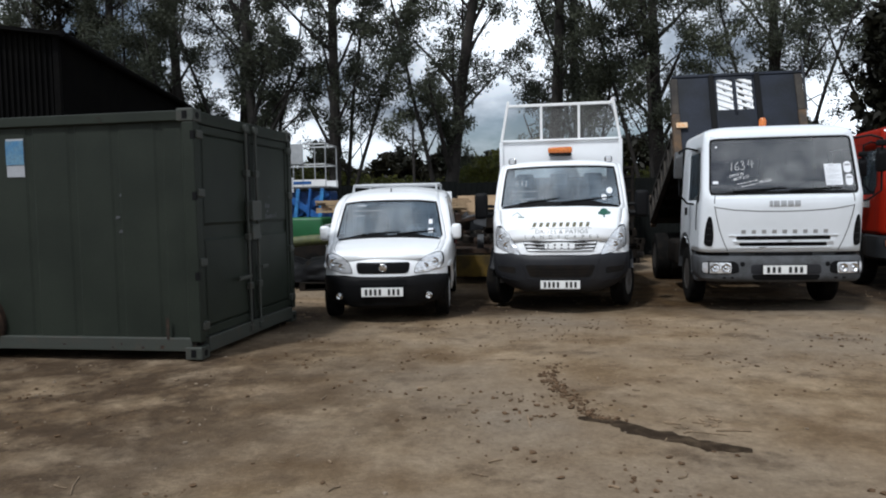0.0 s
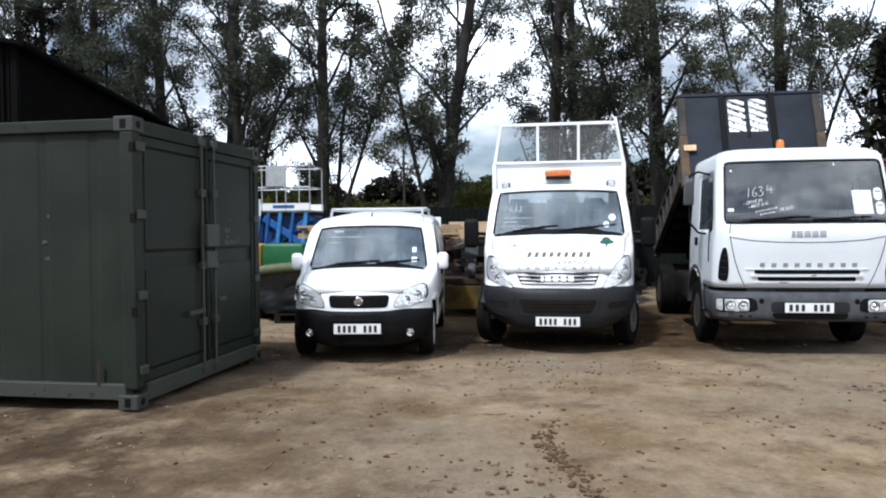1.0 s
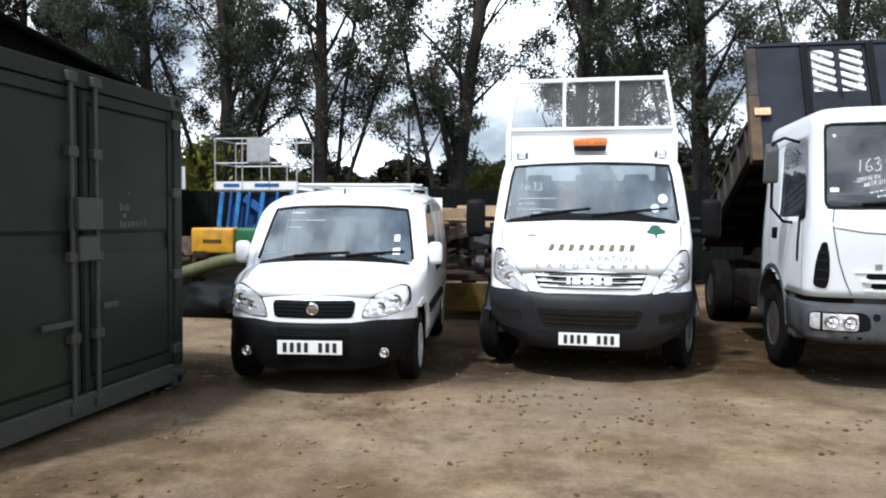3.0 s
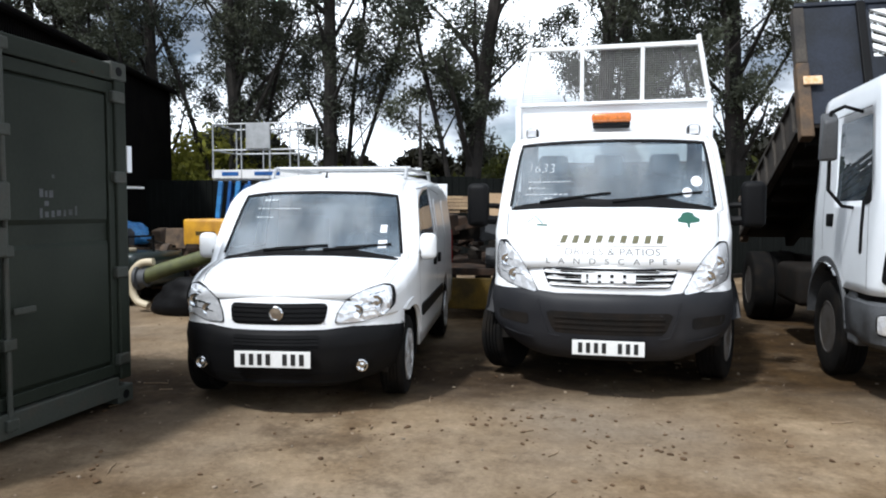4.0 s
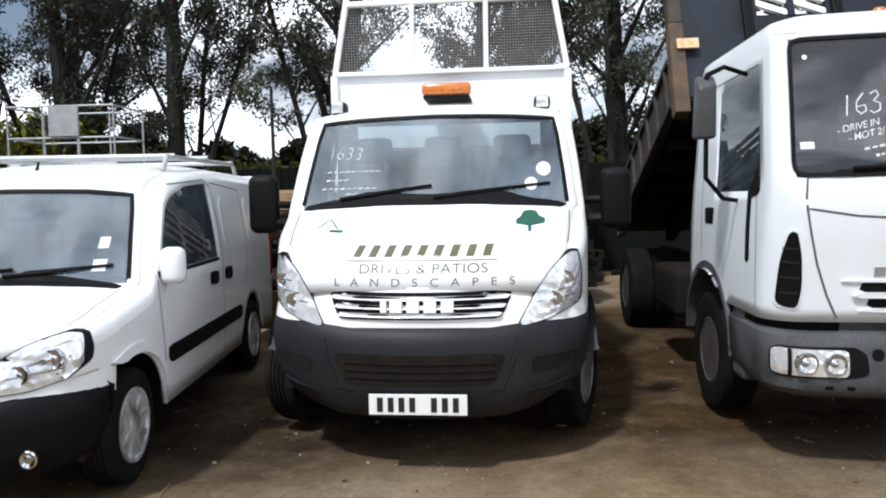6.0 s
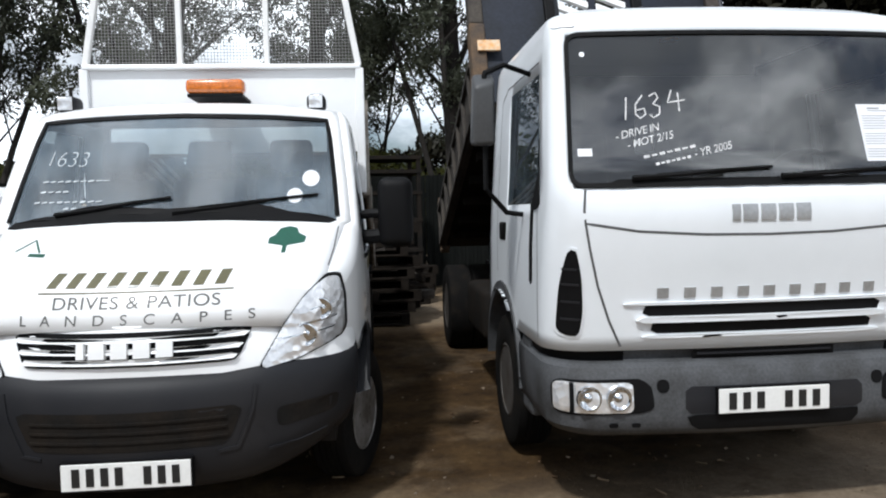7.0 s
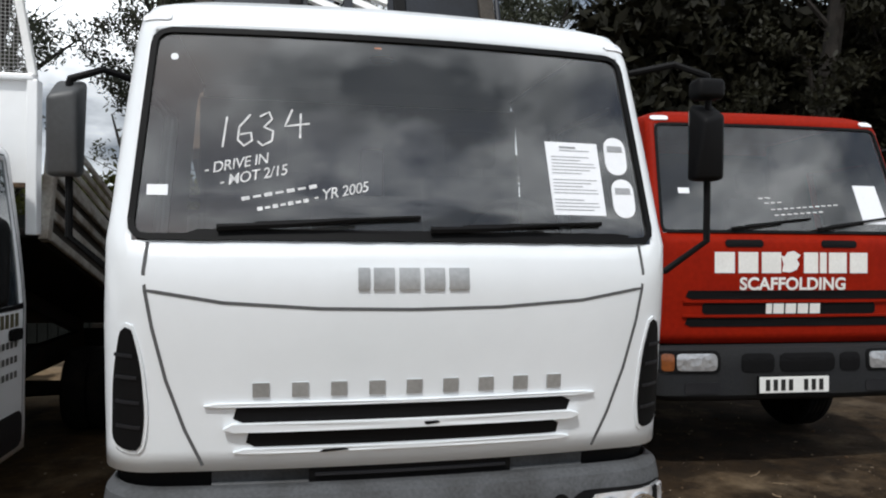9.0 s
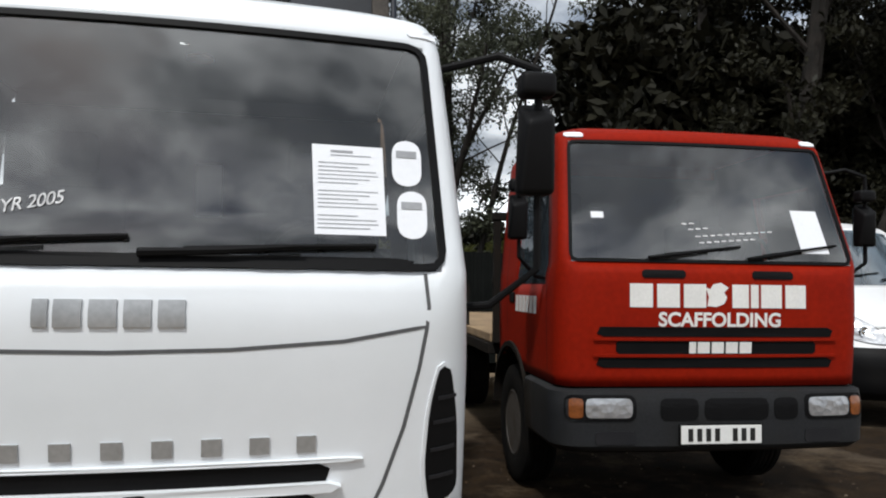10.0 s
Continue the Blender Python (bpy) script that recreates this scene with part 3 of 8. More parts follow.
# ---- vehicles: shared parts. Each stands with its nose at y = 0 and faces -y ----
def add_wheel(parent, x, y, r, w, rim, rim_mat, dual=False, nuts=6, spokes=0):
    """One wheel: hub, tyre and rim. x: its outer face."""
    s = 1 if x > 0 else -1
    hub = part("wheel", lathe(bmesh.new(), [(0.001, x - s * 0.02), (0.05, x - s * 0.02), (0.07, x - s * 0.06), (0.075, x - s * w * 0.8)], 20, "x", (0, y, r)), M_CHASSIS, parent, smooth=True)
    inner = x - s * (w * (2.1 if dual else 1.0))
    prof = [(rim * 0.98, inner), (rim + 0.02, inner), (r - 0.02, inner + s * 0.005), (r, inner + s * 0.03)]
    if dual:
        prof += [(r, x - s * w * 1.12), (r - 0.06, x - s * w * 1.05), (r, x - s * w * 0.98)]
    for k in range(1, 5):
        a = inner + s * 0.03 + (x - s * 0.03 - inner - s * 0.03) * k / 5
        if not dual:
            prof += [(r, a - s * 0.006), (r - 0.009, a - s * 0.004), (r - 0.009, a + s * 0.004), (r, a + s * 0.006)]
    prof += [(r, x - s * 0.03), (r - 0.008, x - s * 0.012), (r - 0.03, x - s * 0.002), (rim + 0.03, x), (rim, x - s * 0.008), (rim * 0.97, x - s * 0.03)]
    part("tyre", lathe(bmesh.new(), prof, 40, "x", (0, y, r)), M_RUBBER, hub, smooth=True)
    bm = lathe(bmesh.new(), [(rim, x - s * 0.012), (rim * 0.94, x - s * 0.006), (rim * 0.86, x - s * 0.03), (rim * 0.78, x - s * 0.07), (rim * 0.5, x - s * 0.045), (rim * 0.36, x - s * 0.03), (rim * 0.3, x - s * 0.012), (0.001, x - s * 0.010)], 36, "x", (0, y, r))
    part("rim", bm, rim_mat, hub, smooth=True)
    bm = bmesh.new()
    for k in range(9):
        a = 2 * math.pi * k / 9
        lathe(bm, [(rim * 0.095, x - s * 0.066), (rim * 0.085, x - s * 0.045), (0.001, x - s * 0.045)], 10, "x", (0, y + rim * 0.66 * math.cos(a), r + rim * 0.66 * math.sin(a)))
    tagged(part("rim_hole", bm, M_DARK, hub), kind="stuff")
    bm = bmesh.new()
    for k in range(nuts):
        a = 2 * math.pi * k / nuts
        lathe(bm, [(0.014, x - s * 0.04), (0.013, x - s * 0.012), (0.001, x - s * 0.012)], 8, "x", (0, y + rim * 0.4 * math.cos(a), r + rim * 0.4 * math.sin(a)))
    tagged(part("wheel_nut", bm, M_RIMDK, hub), kind="stuff")
    if spokes:
        bm = lathe(bmesh.new(), [(rim * 1.0, x - s * 0.01), (rim * 0.99, x + s * 0.004), (rim * 0.90, x + s * 0.004), (rim * 0.87, x - s * 0.012)], 36, "x", (0, y, r))
        lathe(bm, [(rim * 0.36, x - s * 0.02), (rim * 0.33, x + s * 0.003), (rim * 0.12, x + s * 0.009), (0.001, x + s * 0.009)], 24, "x", (0, y, r))
        for k in range(spokes):
            turn = Matrix.Translation((0, y, r)) @ Matrix.Rotation(2 * math.pi * k / spokes, 4, "X")
            vs = [bm.verts.new(turn @ Vector((x + s * d, a, b))) for d in (-0.02, 0.0) for a, b in ((-0.022, rim * 0.3), (0.022, rim * 0.3), (0.015, rim * 0.9), (-0.015, rim * 0.9))]
            for q in ((4, 5, 6, 7), (0, 1, 5, 4), (1, 2, 6, 5), (2, 3, 7, 6), (3, 0, 4, 7)):
                bm.faces.new([vs[i] for i in q])
        part("wheel_cover", bm, M_RIM, hub, "silver spoked wheel cover")
    return hub


def add_plate(parent, tree, x, z, groups, w=0.52, h=0.111, off=0.02):
    """A number plate whose writing is plain bars."""
    p = drop_on(tree, "front", x, z, 0)
    y = p.y - off
    plate = part("number_plate", box(bmesh.new(), x - w / 2, x + w / 2, y, y + 0.012, z - h / 2, z + h / 2, 0.003), M_PLATE, parent, "white number plate")
    n = sum(groups) + len(groups) - 1
    cw, k = w * 0.88 / n, 0
    for gi, g in enumerate(groups):
        for i in range(g):
            a = x - w * 0.44 + cw * (k + 0.14)
            part("plate_bar", box(bmesh.new(), a + cw * 0.08, a + cw * 0.62, y - 0.0035, y - 0.0005, z - h * 0.34, z + h * 0.34), M_INK, plate)
            k += 1
        k += 1
    fr = boxes((x - w / 2 - 0.006, x + w / 2 + 0.006, y + 0.004, y + off + 0.01, z - h / 2 - 0.006, z + h / 2 + 0.006))
    part("plate_holder", fr, M_DARK, plate)
    return plate


def add_wiper(parent, tree, x0, z0, x1, z1, lift=0.03, thick=1.0):
    """A wiper lying on the windscreen."""
    a, b = drop_on(tree, "front", x0, z0, lift * 0.7), drop_on(tree, "front", x1, z1, lift * 0.8)
    bm = tube(bmesh.new(), [a, a * 0.6 + b * 0.4 + Vector((0, -0.012, 0)), b * 0.75 + a * 0.25 + Vector((0, -0.01, 0.008))], [0.013 * thick, 0.009 * thick, 0.006 * thick], 6)
    w = part("wiper", bm, M_DARK, parent)
    line = [(x0 + (x1 - x0) * f, z0 + (z1 - z0) * f + 0.012) for f in (0.2, 0.4, 0.6, 0.8, 1.12)]
    part("wiper_blade", tube(bmesh.new(), [drop_on(tree, "front", *p, 0.012) for p in line], 0.008 * thick, 6), M_DARK, w)
    return w


def add_seat(parent, x, y, z0, w=0.5, h=0.62, head=True, rake=0.12):
    bm = box(bmesh.new(), x - w / 2, x + w / 2, y - 0.5, y + 0.04, z0, z0 + 0.16, 0.05)
    seat = part("seat", bm, M_SEAT, parent, smooth=True)
    back = bmesh.new()
    box(back, x - w / 2, x + w / 2, -0.07, 0.07, 0, h, 0.05, Matrix.Translation((0, y, z0 + 0.12)) @ Matrix.Rotation(-rake, 4, "X"), 3)
    part("backrest", back, M_SEAT, seat, smooth=True)
    if head:
        hb = bmesh.new()
        box(hb, x - 0.14, x + 0.14, -0.05, 0.05, h + 0.05, h + 0.25, 0.045, Matrix.Translation((0, y, z0 + 0.12)) @ Matrix.Rotation(-rake, 4, "X"), 3)
        tube(hb, [(x - 0.06, y + rake * h, z0 + 0.1 + h), (x - 0.06, y + rake * (h + 0.1), z0 + 0.22 + h)], 0.008, 6)
        tube(hb, [(x + 0.06, y + rake * h, z0 + 0.1 + h), (x + 0.06, y + rake * (h + 0.1), z0 + 0.22 + h)], 0.008, 6)
        part("headrest", hb, M_SEAT, seat, smooth=True)
    return seat


def add_steering(parent, x, y, z, r=0.2, tilt=-55):
    bm = bmesh.new()
    m = Matrix.Translation((x, y, z)) @ Matrix.Rotation(radians(tilt), 4, "X")
    ring = [m @ Vector((r * math.cos(a), r * math.sin(a), 0)) for a in np.linspace(0, 2 * math.pi, 25)]
    tube(bm, ring, 0.016, 8, False)
    for a in (0.3, math.pi - 0.3, -math.pi / 2):
        tube(bm, [m @ Vector((0, 0, 0)), m @ Vector((r * math.cos(a), r * math.sin(a), 0))], 0.014, 6)
    tube(bm, [m @ Vector((0, 0, 0.02)), m @ Vector((0, 0, -0.3))], [0.06, 0.05], 10)
    return part("steering_wheel", bm, M_DARK, parent, smooth=True)


def soft_interp(z, keys, k):
    """Eased values between the keys' column k at height z."""
    ks = [q[0] for q in keys]
    i = max(0, min(len(ks) - 2, int(np.searchsorted(ks, z, "right")) - 1))
    f = min(1.0, max(0.0, (z - ks[i]) / (ks[i + 1] - ks[i])))
    return keys[i][k] + (keys[i + 1][k] - keys[i][k]) * f


def outline_row(z, keys, front, side, yr, corner=6, zb=None):
    """A level slice of a cab or bumper: keys give height, nose, half width, corner radius and bow."""
    yf, hw, rc, bow = (soft_interp(z, keys, k) for k in (1, 2, 3, 4))
    hf = hw - rc
    half = []
    for u in front:
        if u >= 0:
            half.append((hf * u, yf + bow * u * u, z))
    slope = 2 * bow / max(hf, 0.1)
    for k in range(1, corner + 1):
        a = math.pi / 2 * k / corner
        half.append((hf + rc * math.sin(a), yf + bow + rc * (1 - math.cos(a)) * 1.15 + slope * rc * math.sin(a) * (1 - k / corner), z))
    y0 = half[-1][1]
    for s in side[1:]:
        half.append((hw, y0 + (yr - y0) * s, z))
    if zb:
        half = [(x, y, max(z, zb(y))) for x, y, z in half]
    left = [(-x, y, zz) for x, y, zz in half[::-1] if x > 1e-6]
    return left + half


def lift_corners(rows, lift, hw, z0, z1):
    """Turns the lower edge of a bumper up towards its ends."""
    out = []
    for r in rows:
        out.append([(x, y, z + lift * max(0.0, (abs(x) / hw - 0.45) / 0.55) ** 1.6 * max(0.0, 1 - (z - z0) / (z1 - z0))) for x, y, z in r])
    return out


FRONT = [0, 0.12, 0.25, 0.4, 0.55, 0.7, 0.85, 1.0]


# ---- cab-over trucks ----
def cab(parent, keys, zs, ws, sw, yr, paint, zb, side, win_cols):
    """A forward cab: body sheet with openings, windscreen, side windows, inner trim. ws, sw: heights of the openings."""
    rows = [outline_row(z, keys, FRONT, side, yr, zb=zb) for z in zs]
    nc = len(rows[0])
    ns, nf = len(side) - 1, len(FRONT)
    f0 = ns + 6
    f1 = f0 + 2 * (nf - 1)

    def in_ws(i, j):
        return ws[0] - 1e-4 <= zs[i] and zs[i + 1] <= ws[1] + 1e-4 and f0 <= j < f1

    def in_sw(i, j, right=None):
        jj = nc - 2 - j if j > nc / 2 else j
        k = ns - 1 - jj
        return sw[0] - 1e-4 <= zs[i] and zs[i + 1] <= sw[1] + 1e-4 and win_cols[0] <= k < win_cols[1]
    body = sheet(rows, skip=lambda i, j: in_ws(i, j) or in_sw(i, j))
    body_ob = part("cab_body", body, [paint, M_DARK], parent, smooth=True, angle=40)
    shell(body_ob, 0.03)
    glass = part("windscreen", sheet(rows, keep=in_ws), M_GLASS, parent, smooth=True)
    w1 = part("side_window", sheet(rows, keep=lambda i, j: in_sw(i, j) and j < nc / 2), M_GLASSD, parent, smooth=True)
    w2 = part("side_window", sheet(rows, keep=lambda i, j: in_sw(i, j) and j > nc / 2), M_GLASSD, parent, smooth=True)
    # roof, rear wall and floor close the cab
    top = rows[-1]
    zt = top[0][2]
    c = (0, (soft_interp(zt, keys, 1) + yr) / 2, zt)
    cap = [top]
    for f, dz in ((0.93, 0.022), (0.8, 0.040), (0.5, 0.052), (0.02, 0.058)):
        cap.append([(p[0] * f, c[1] + (p[1] - c[1]) * f, zt + dz) for p in top])
    roof = part("cab_roof", sheet([r + [r[0]] for r in cap]), [paint, M_DARK], parent, smooth=True, angle=50)
    lo, hi = rows[0], rows[-1]
    bm = bmesh.new()
    box(bm, -hi[0][0] * 0.99 * -1, hi[0][0] * -0.99, yr - 0.03, yr + 0.004, zs[0], zt)
    part("rear_wall", bm, [paint, M_DARK], parent)
    return body_ob, glass, w1, w2, roof


def truck_mirror(parent, s, x, y, z_top, z_bot, head, out=0.28, shell_mat=None):
    """An arm from the pillar with its mirror heads."""
    xo = s * (x + out)
    bm = tube(bmesh.new(), [(s * (x - 0.03), y, z_top), (s * (x + out * 0.55), y - 0.10, z_top + 0.03), (xo, y - 0.14, z_top - 0.02), (xo, y - 0.14, head[1] - 0.02), (xo, y - 0.13, z_bot + 0.12), (s * (x + out * 0.5), y - 0.06, z_bot), (s * (x - 0.03), y + 0.02, z_bot - 0.02)], 0.014, 8)
    arm = part("mirror_arm", bm, M_DARK, parent, smooth=True)
    bm = bmesh.new()
    zc = head[1] - (0.0 if shell_mat else 0.10)
    vs = [bm.verts.new((xo + a, y + b, c)) for a, b, c in ((-0.075, -0.17, head[0]), (0.045, -0.19, head[0]), (0.045, -0.10, head[0]), (-0.075, -0.10, head[0]),
                                                          (-0.06, -0.22, zc - 0.09), (0.04, -0.20, zc - 0.06), (0.055, -0.09, zc), (-0.06, -0.09, zc))]
    for q in ((0, 1, 2, 3), (4, 5, 6, 7), (0, 1, 5, 4), (1, 2, 6, 5), (2, 3, 7, 6), (3, 0, 4, 7)):
        bm.faces.new([vs[i] for i in q])
    bmesh.ops.bevel(bm, geom=bm.edges[:], offset=0.02, segments=3, affect="EDGES", profile=0.5)
    part("mirror_head", bm, shell_mat or M_BUMPER, arm, "grey tapered mirror housing" if shell_mat else "black tapered mirror housing", smooth=True)
    if not shell_mat:
        bm = box(bmesh.new(), xo - 0.07, xo + 0.05, y - 0.19, y - 0.10, zc + 0.004, head[1] - 0.015, 0.02, seg=3)
        part("wide_angle_mirror", bm, M_BUMPER, arm, smooth=True)
    part("mirror_glass", box(bmesh.new(), xo - 0.055, xo + 0.03, y - 0.093, y - 0.085, head[0] + 0.03, zc - 0.03), M_CHROME, arm)
    return arm


def chassis_frame(parent, y0, y1, z, half=0.38):
    for s in (-1, 1):
        part("chassis_rail", box(bmesh.new(), s * half - 0.04, s * half + 0.04, y0, y1, z - 0.11, z + 0.11, 0.01), M_CHASSIS, parent)
    for y in np.arange(y0 + 0.4, y1, 0.9):
        part("cross_member", box(bmesh.new(), -half + 0.04, half - 0.04, y - 0.05, y + 0.05, z - 0.07, z + 0.05, 0.008), M_CHASSIS, parent)


def axle(parent, y, r, half):
    part("axle", tube(bmesh.new(), [(-half, y, r), (-0.2, y, r), (0, y, r), (0.2, y, r), (half, y, r)], [0.06, 0.07, 0.16, 0.07, 0.06], 14), M_CHASSIS, parent, smooth=True)


def white_tipper_lorry(m):
    t = thing("tipper_lorry", m, "white forward-cab tipper lorry with its steel body partly raised", "lorry")
    keys = [(0.78, 0.075, 0.995, 0.17, 0.05), (1.0, 0.045, 0.995, 0.17, 0.05), (1.25, 0.01, 0.99, 0.16, 0.05), (1.40, 0.0, 0.982, 0.14, 0.05), (1.52, 0.025, 0.975, 0.095, 0.05),
            (1.56, 0.05, 0.97, 0.08, 0.05), (1.9, 0.14, 0.948, 0.075, 0.055), (2.2, 0.225, 0.925, 0.07, 0.06), (2.25, 0.24, 0.92, 0.07, 0.06), (2.31, 0.262, 0.912, 0.085, 0.06), (2.355, 0.292, 0.895, 0.10, 0.06), (2.385, 0.345, 0.86, 0.13, 0.06)]
    zs = [0.78, 0.85, 0.92, 1.0, 1.08, 1.16, 1.25, 1.33, 1.40, 1.46, 1.52, 1.60, 1.68, 1.78, 1.9, 2.0, 2.1, 2.2, 2.25, 2.28, 2.31, 2.335, 2.355, 2.372, 2.385]
    side = [0, 0.05, 0.1, 0.16, 0.24, 0.32, 0.40, 0.47, 0.53, 0.57, 0.61, 0.65, 0.70, 0.75, 0.8, 0.85, 0.9, 0.95, 1.0]

    def zb(y):
        q = 0.54 ** 2 - (y - 1.28) ** 2
        return 0.41 + math.sqrt(q) if q > 0 else 0.0
    body, glass, wl_, wr_, roof = cab(t, keys, zs, (1.52, 2.25), (1.46, 2.1), 1.72, M_WHITE_B, zb, side, (2, 10))
    surf, gs = tree_of(body, glass), tree_of(glass)
    # black rubber round the windscreen
    edge = [(-0.888, 1.53), (0.888, 1.53), (0.848, 2.245), (-0.848, 2.245)]
    loop = smooth_outline(edge, 160, 3, r=0.055)
    part("windscreen_seal", ribbon(surf, "front", loop + [loop[0]], 0.020, 0.004, step=0.05, h=0.005), M_DARK, t, smooth=True)
    part("wiper_cowl", pad(surf, "front", smooth_outline(rect(-0.72, 0.80, 1.532, 1.556), 60, 1), 0.004, 2), M_DARK, t, "black wiper panel under the windscreen", smooth=True)
    add_wiper(t, surf, -0.62, 1.552, -0.04, 1.582, 0.03, 1.0), add_wiper(t, surf, 0.06, 1.55, 0.62, 1.572, 0.03, 1.0)
    # bonnet flap seams
    seams = bmesh.new()
    ribbon(surf, "front", [(-0.83, 1.515), (-0.84, 1.42), (-0.835, 1.365), (-0.6, 1.325), (-0.3, 1.305), (0, 1.30), (0.3, 1.305), (0.6, 1.325), (0.835, 1.365), (0.84, 1.42), (0.83, 1.515)], 0.011, 0.0015, seams)
    for s in (-1, 1):
        ribbon(surf, "front", [(s * 0.835, 1.365), (s * 0.815, 1.25), (s * 0.775, 1.08), (s * 0.72, 0.92), (s * 0.665, 0.80)], 0.011, 0.0015, seams)
    part("panel_gap", seams, M_SEAM, t)
    # corner air vents
    for s in (-1, 1):
        o = [(s * 0.875, 1.25), (s * 0.905, 1.25), (s * 0.935, 1.1), (s * 0.945, 0.87), (s * 0.855, 0.845), (s * 0.838, 0.96), (s * 0.848, 1.13)]
        o = smooth_outline(o if s > 0 else o[::-1], 40, 2)
        part("vent_rim", pad(surf, "front", [(x + (x - s * 0.89) * 0.22, z + (z - 1.05) * 0.06) for x, z in o], 0.006, 2), M_WHITE_B, t, smooth=True)
        v = part("air_vent", pad(surf, "front", o, 0.010, 3), M_DARK, t, "black corner air vent", smooth=True)
        bm = bmesh.new()
        for z, xi in ((0.93, 0.85), (1.01, 0.852), (1.09, 0.858), (1.16, 0.870)):
            ribbon(surf, "front", [(s * xi, z), (s * 0.925, z + 0.004)], 0.010, 0.010, bm, 0.02, 0.004)
        tagged(part("vent_fin", bm, M_CHAR, v), kind="stuff")
    # grille slots, badge and lettering blocks
    for z, a in ((0.965, 0.57), (0.885, 0.53)):
        part("grille_slot", pad(surf, "front", smooth_outline(rect(-a, a, z - 0.027, z + 0.022), 60, 1), 0.003, 2), M_DARK, t, "black grille slot", smooth=True)
    part("grille_bar", pad(surf, "front", smooth_outline(rect(-0.60, 0.60, 0.912, 0.938), 60, 2), 0.022, 2), M_WHITE_B, t, smooth=True)
    part("grille_lip", pad(surf, "front", smooth_outline(rect(-0.66, 0.66, 0.993, 1.003), 60, 2), 0.012, 2), M_WHITE_B, t, smooth=True)
    part("grille_lip", pad(surf, "front", smooth_outline(rect(-0.57, 0.57, 0.838, 0.852), 60, 2), 0.012, 2), M_WHITE_B, t, smooth=True)
    part("badge", blocks(surf, "front", -0.185, 0.195, 1.365, 1.435, (0.55, 1, 1, 1, 1), fill=0.80, off=0.007), M_SILVER, t, "silver badge blocks", smooth=True)
    part("lettering_block", blocks(surf, "front", -0.545, 0.565, 1.022, 1.068, 9, fill=0.42, off=0.006), M_SILVER, t, "grey spaced lettering blocks", smooth=True)
    for o, h in (([(0.05, 0.918), (0.10, 0.925), (0.09, 0.932), (0.04, 0.93)], 0.0235), ([(-0.30, 0.836), (-0.20, 0.842), (-0.21, 0.849), (-0.29, 0.846)], 0.0135)):
        part("paint_chip", pad(surf, "front", smooth_outline(o, 12, 1), h, 1, 0.001), M_DARK, t)
    # bumper
    bk = [(0.40, 0.03, 0.95, 0.20, 0.05), (0.44, 0.0, 0.985, 0.21, 0.05), (0.55, -0.01, 0.998, 0.21, 0.05), (0.66, 0.0, 0.998, 0.21, 0.05), (0.71, 0.02, 0.992, 0.20, 0.05), (0.735, 0.07, 0.965, 0.18, 0.05)]
    brows = [outline_row(z, bk, FRONT, [0, 0.3, 0.6, 1.0], 0.80) for z in (0.40, 0.42, 0.44, 0.5, 0.55, 0.60, 0.63, 0.66, 0.69, 0.71, 0.725, 0.735)]
    bump = part("bumper", sheet(brows), [M_GREYPL, M_CHASSIS], t, "weathered grey plastic bumper", smooth=True)
    bs = tree_of(bump)
    shell(bump, 0.02)
    part("bumper_infill", sheet([outline_row(z, [(0.66, 0.122, 0.965, 0.17, 0.05), (0.80, 0.112, 0.975, 0.17, 0.05)], FRONT, [0, 0.3, 0.6, 1.0], 0.7) for z in (0.66, 0.74, 0.81)]), M_DARK, t, "black band under the cab corners", smooth=True)
    low = lambda x0, x1, prof: sheet([[(x, drop_on(surf, "front", x, 0.80).y + b, z) for x in np.linspace(x0, x1, 17)] for b, z in prof])
    part("bumper_top", low(-0.64, 0.64, ((0.12, 0.69), (0.005, 0.69), (0.02, 0.72), (0.035, 0.735), (0.022, 0.792), (0.12, 0.792))), M_GREYPL, t, "weathered grey panel above the bumper", smooth=True)
    part("air_intake", low(-0.33, 0.36, ((0.06, 0.722), (0.018, 0.722), (0.014, 0.735), (0.012, 0.783), (0.06, 0.783))), M_BUMPER, t, "black bumper air intake", smooth=True)
    part("intake_bar", low(-0.31, 0.34, ((0.02, 0.752), (0.004, 0.752), (0.004, 0.760), (0.02, 0.760))), M_CHAR, t)
    part("plate_recess", pad(bs, "front", smooth_outline(rect(-0.40, 0.44, 0.503, 0.625), 48, 0), 0.004, 2), M_CHAR, t, "charcoal panel behind the number plate", smooth=True)
    part("air_intake", pad(bs, "front", smooth_outline([(-0.36, 0.43), (0.40, 0.43), (0.44, 0.496), (-0.40, 0.496)], 40, 1), 0.006, 2), M_DARK, t, smooth=True)
    bm = bmesh.new()
    for x in (-0.50, 0.52):
        pad(bs, "front", smooth_outline(rect(x - 0.028, x + 0.028, 0.60, 0.66), 16, 3), 0.004, 1, bm=bm)
    for x in (-0.72, -0.62, 0.62, 0.72, 0.15):
        pad(bs, "front", smooth_outline(rect(x - 0.02, x + 0.02, 0.445, 0.465), 12, 1), 0.004, 1, bm=bm)
    tagged(part("bumper_hole", bm, M_DARK, t), kind="stuff")
    for s in (-1, 1):
        o = [(s * 0.60, 0.51), (s * 0.97, 0.50), (s * 0.972, 0.66), (s * 0.60, 0.665), (s * 0.55, 0.63), (s * 0.54, 0.53)]
        hl = part("headlamp", pad(bs, "front", smooth_outline(o if s > 0 else o[::-1], 48, 1), 0.004, 2), M_DARK, t, "rectangular twin headlamp in the bumper", smooth=True)
        o = rect(min(s * 0.635, s * 0.962), max(s * 0.635, s * 0.962), 0.515, 0.65)
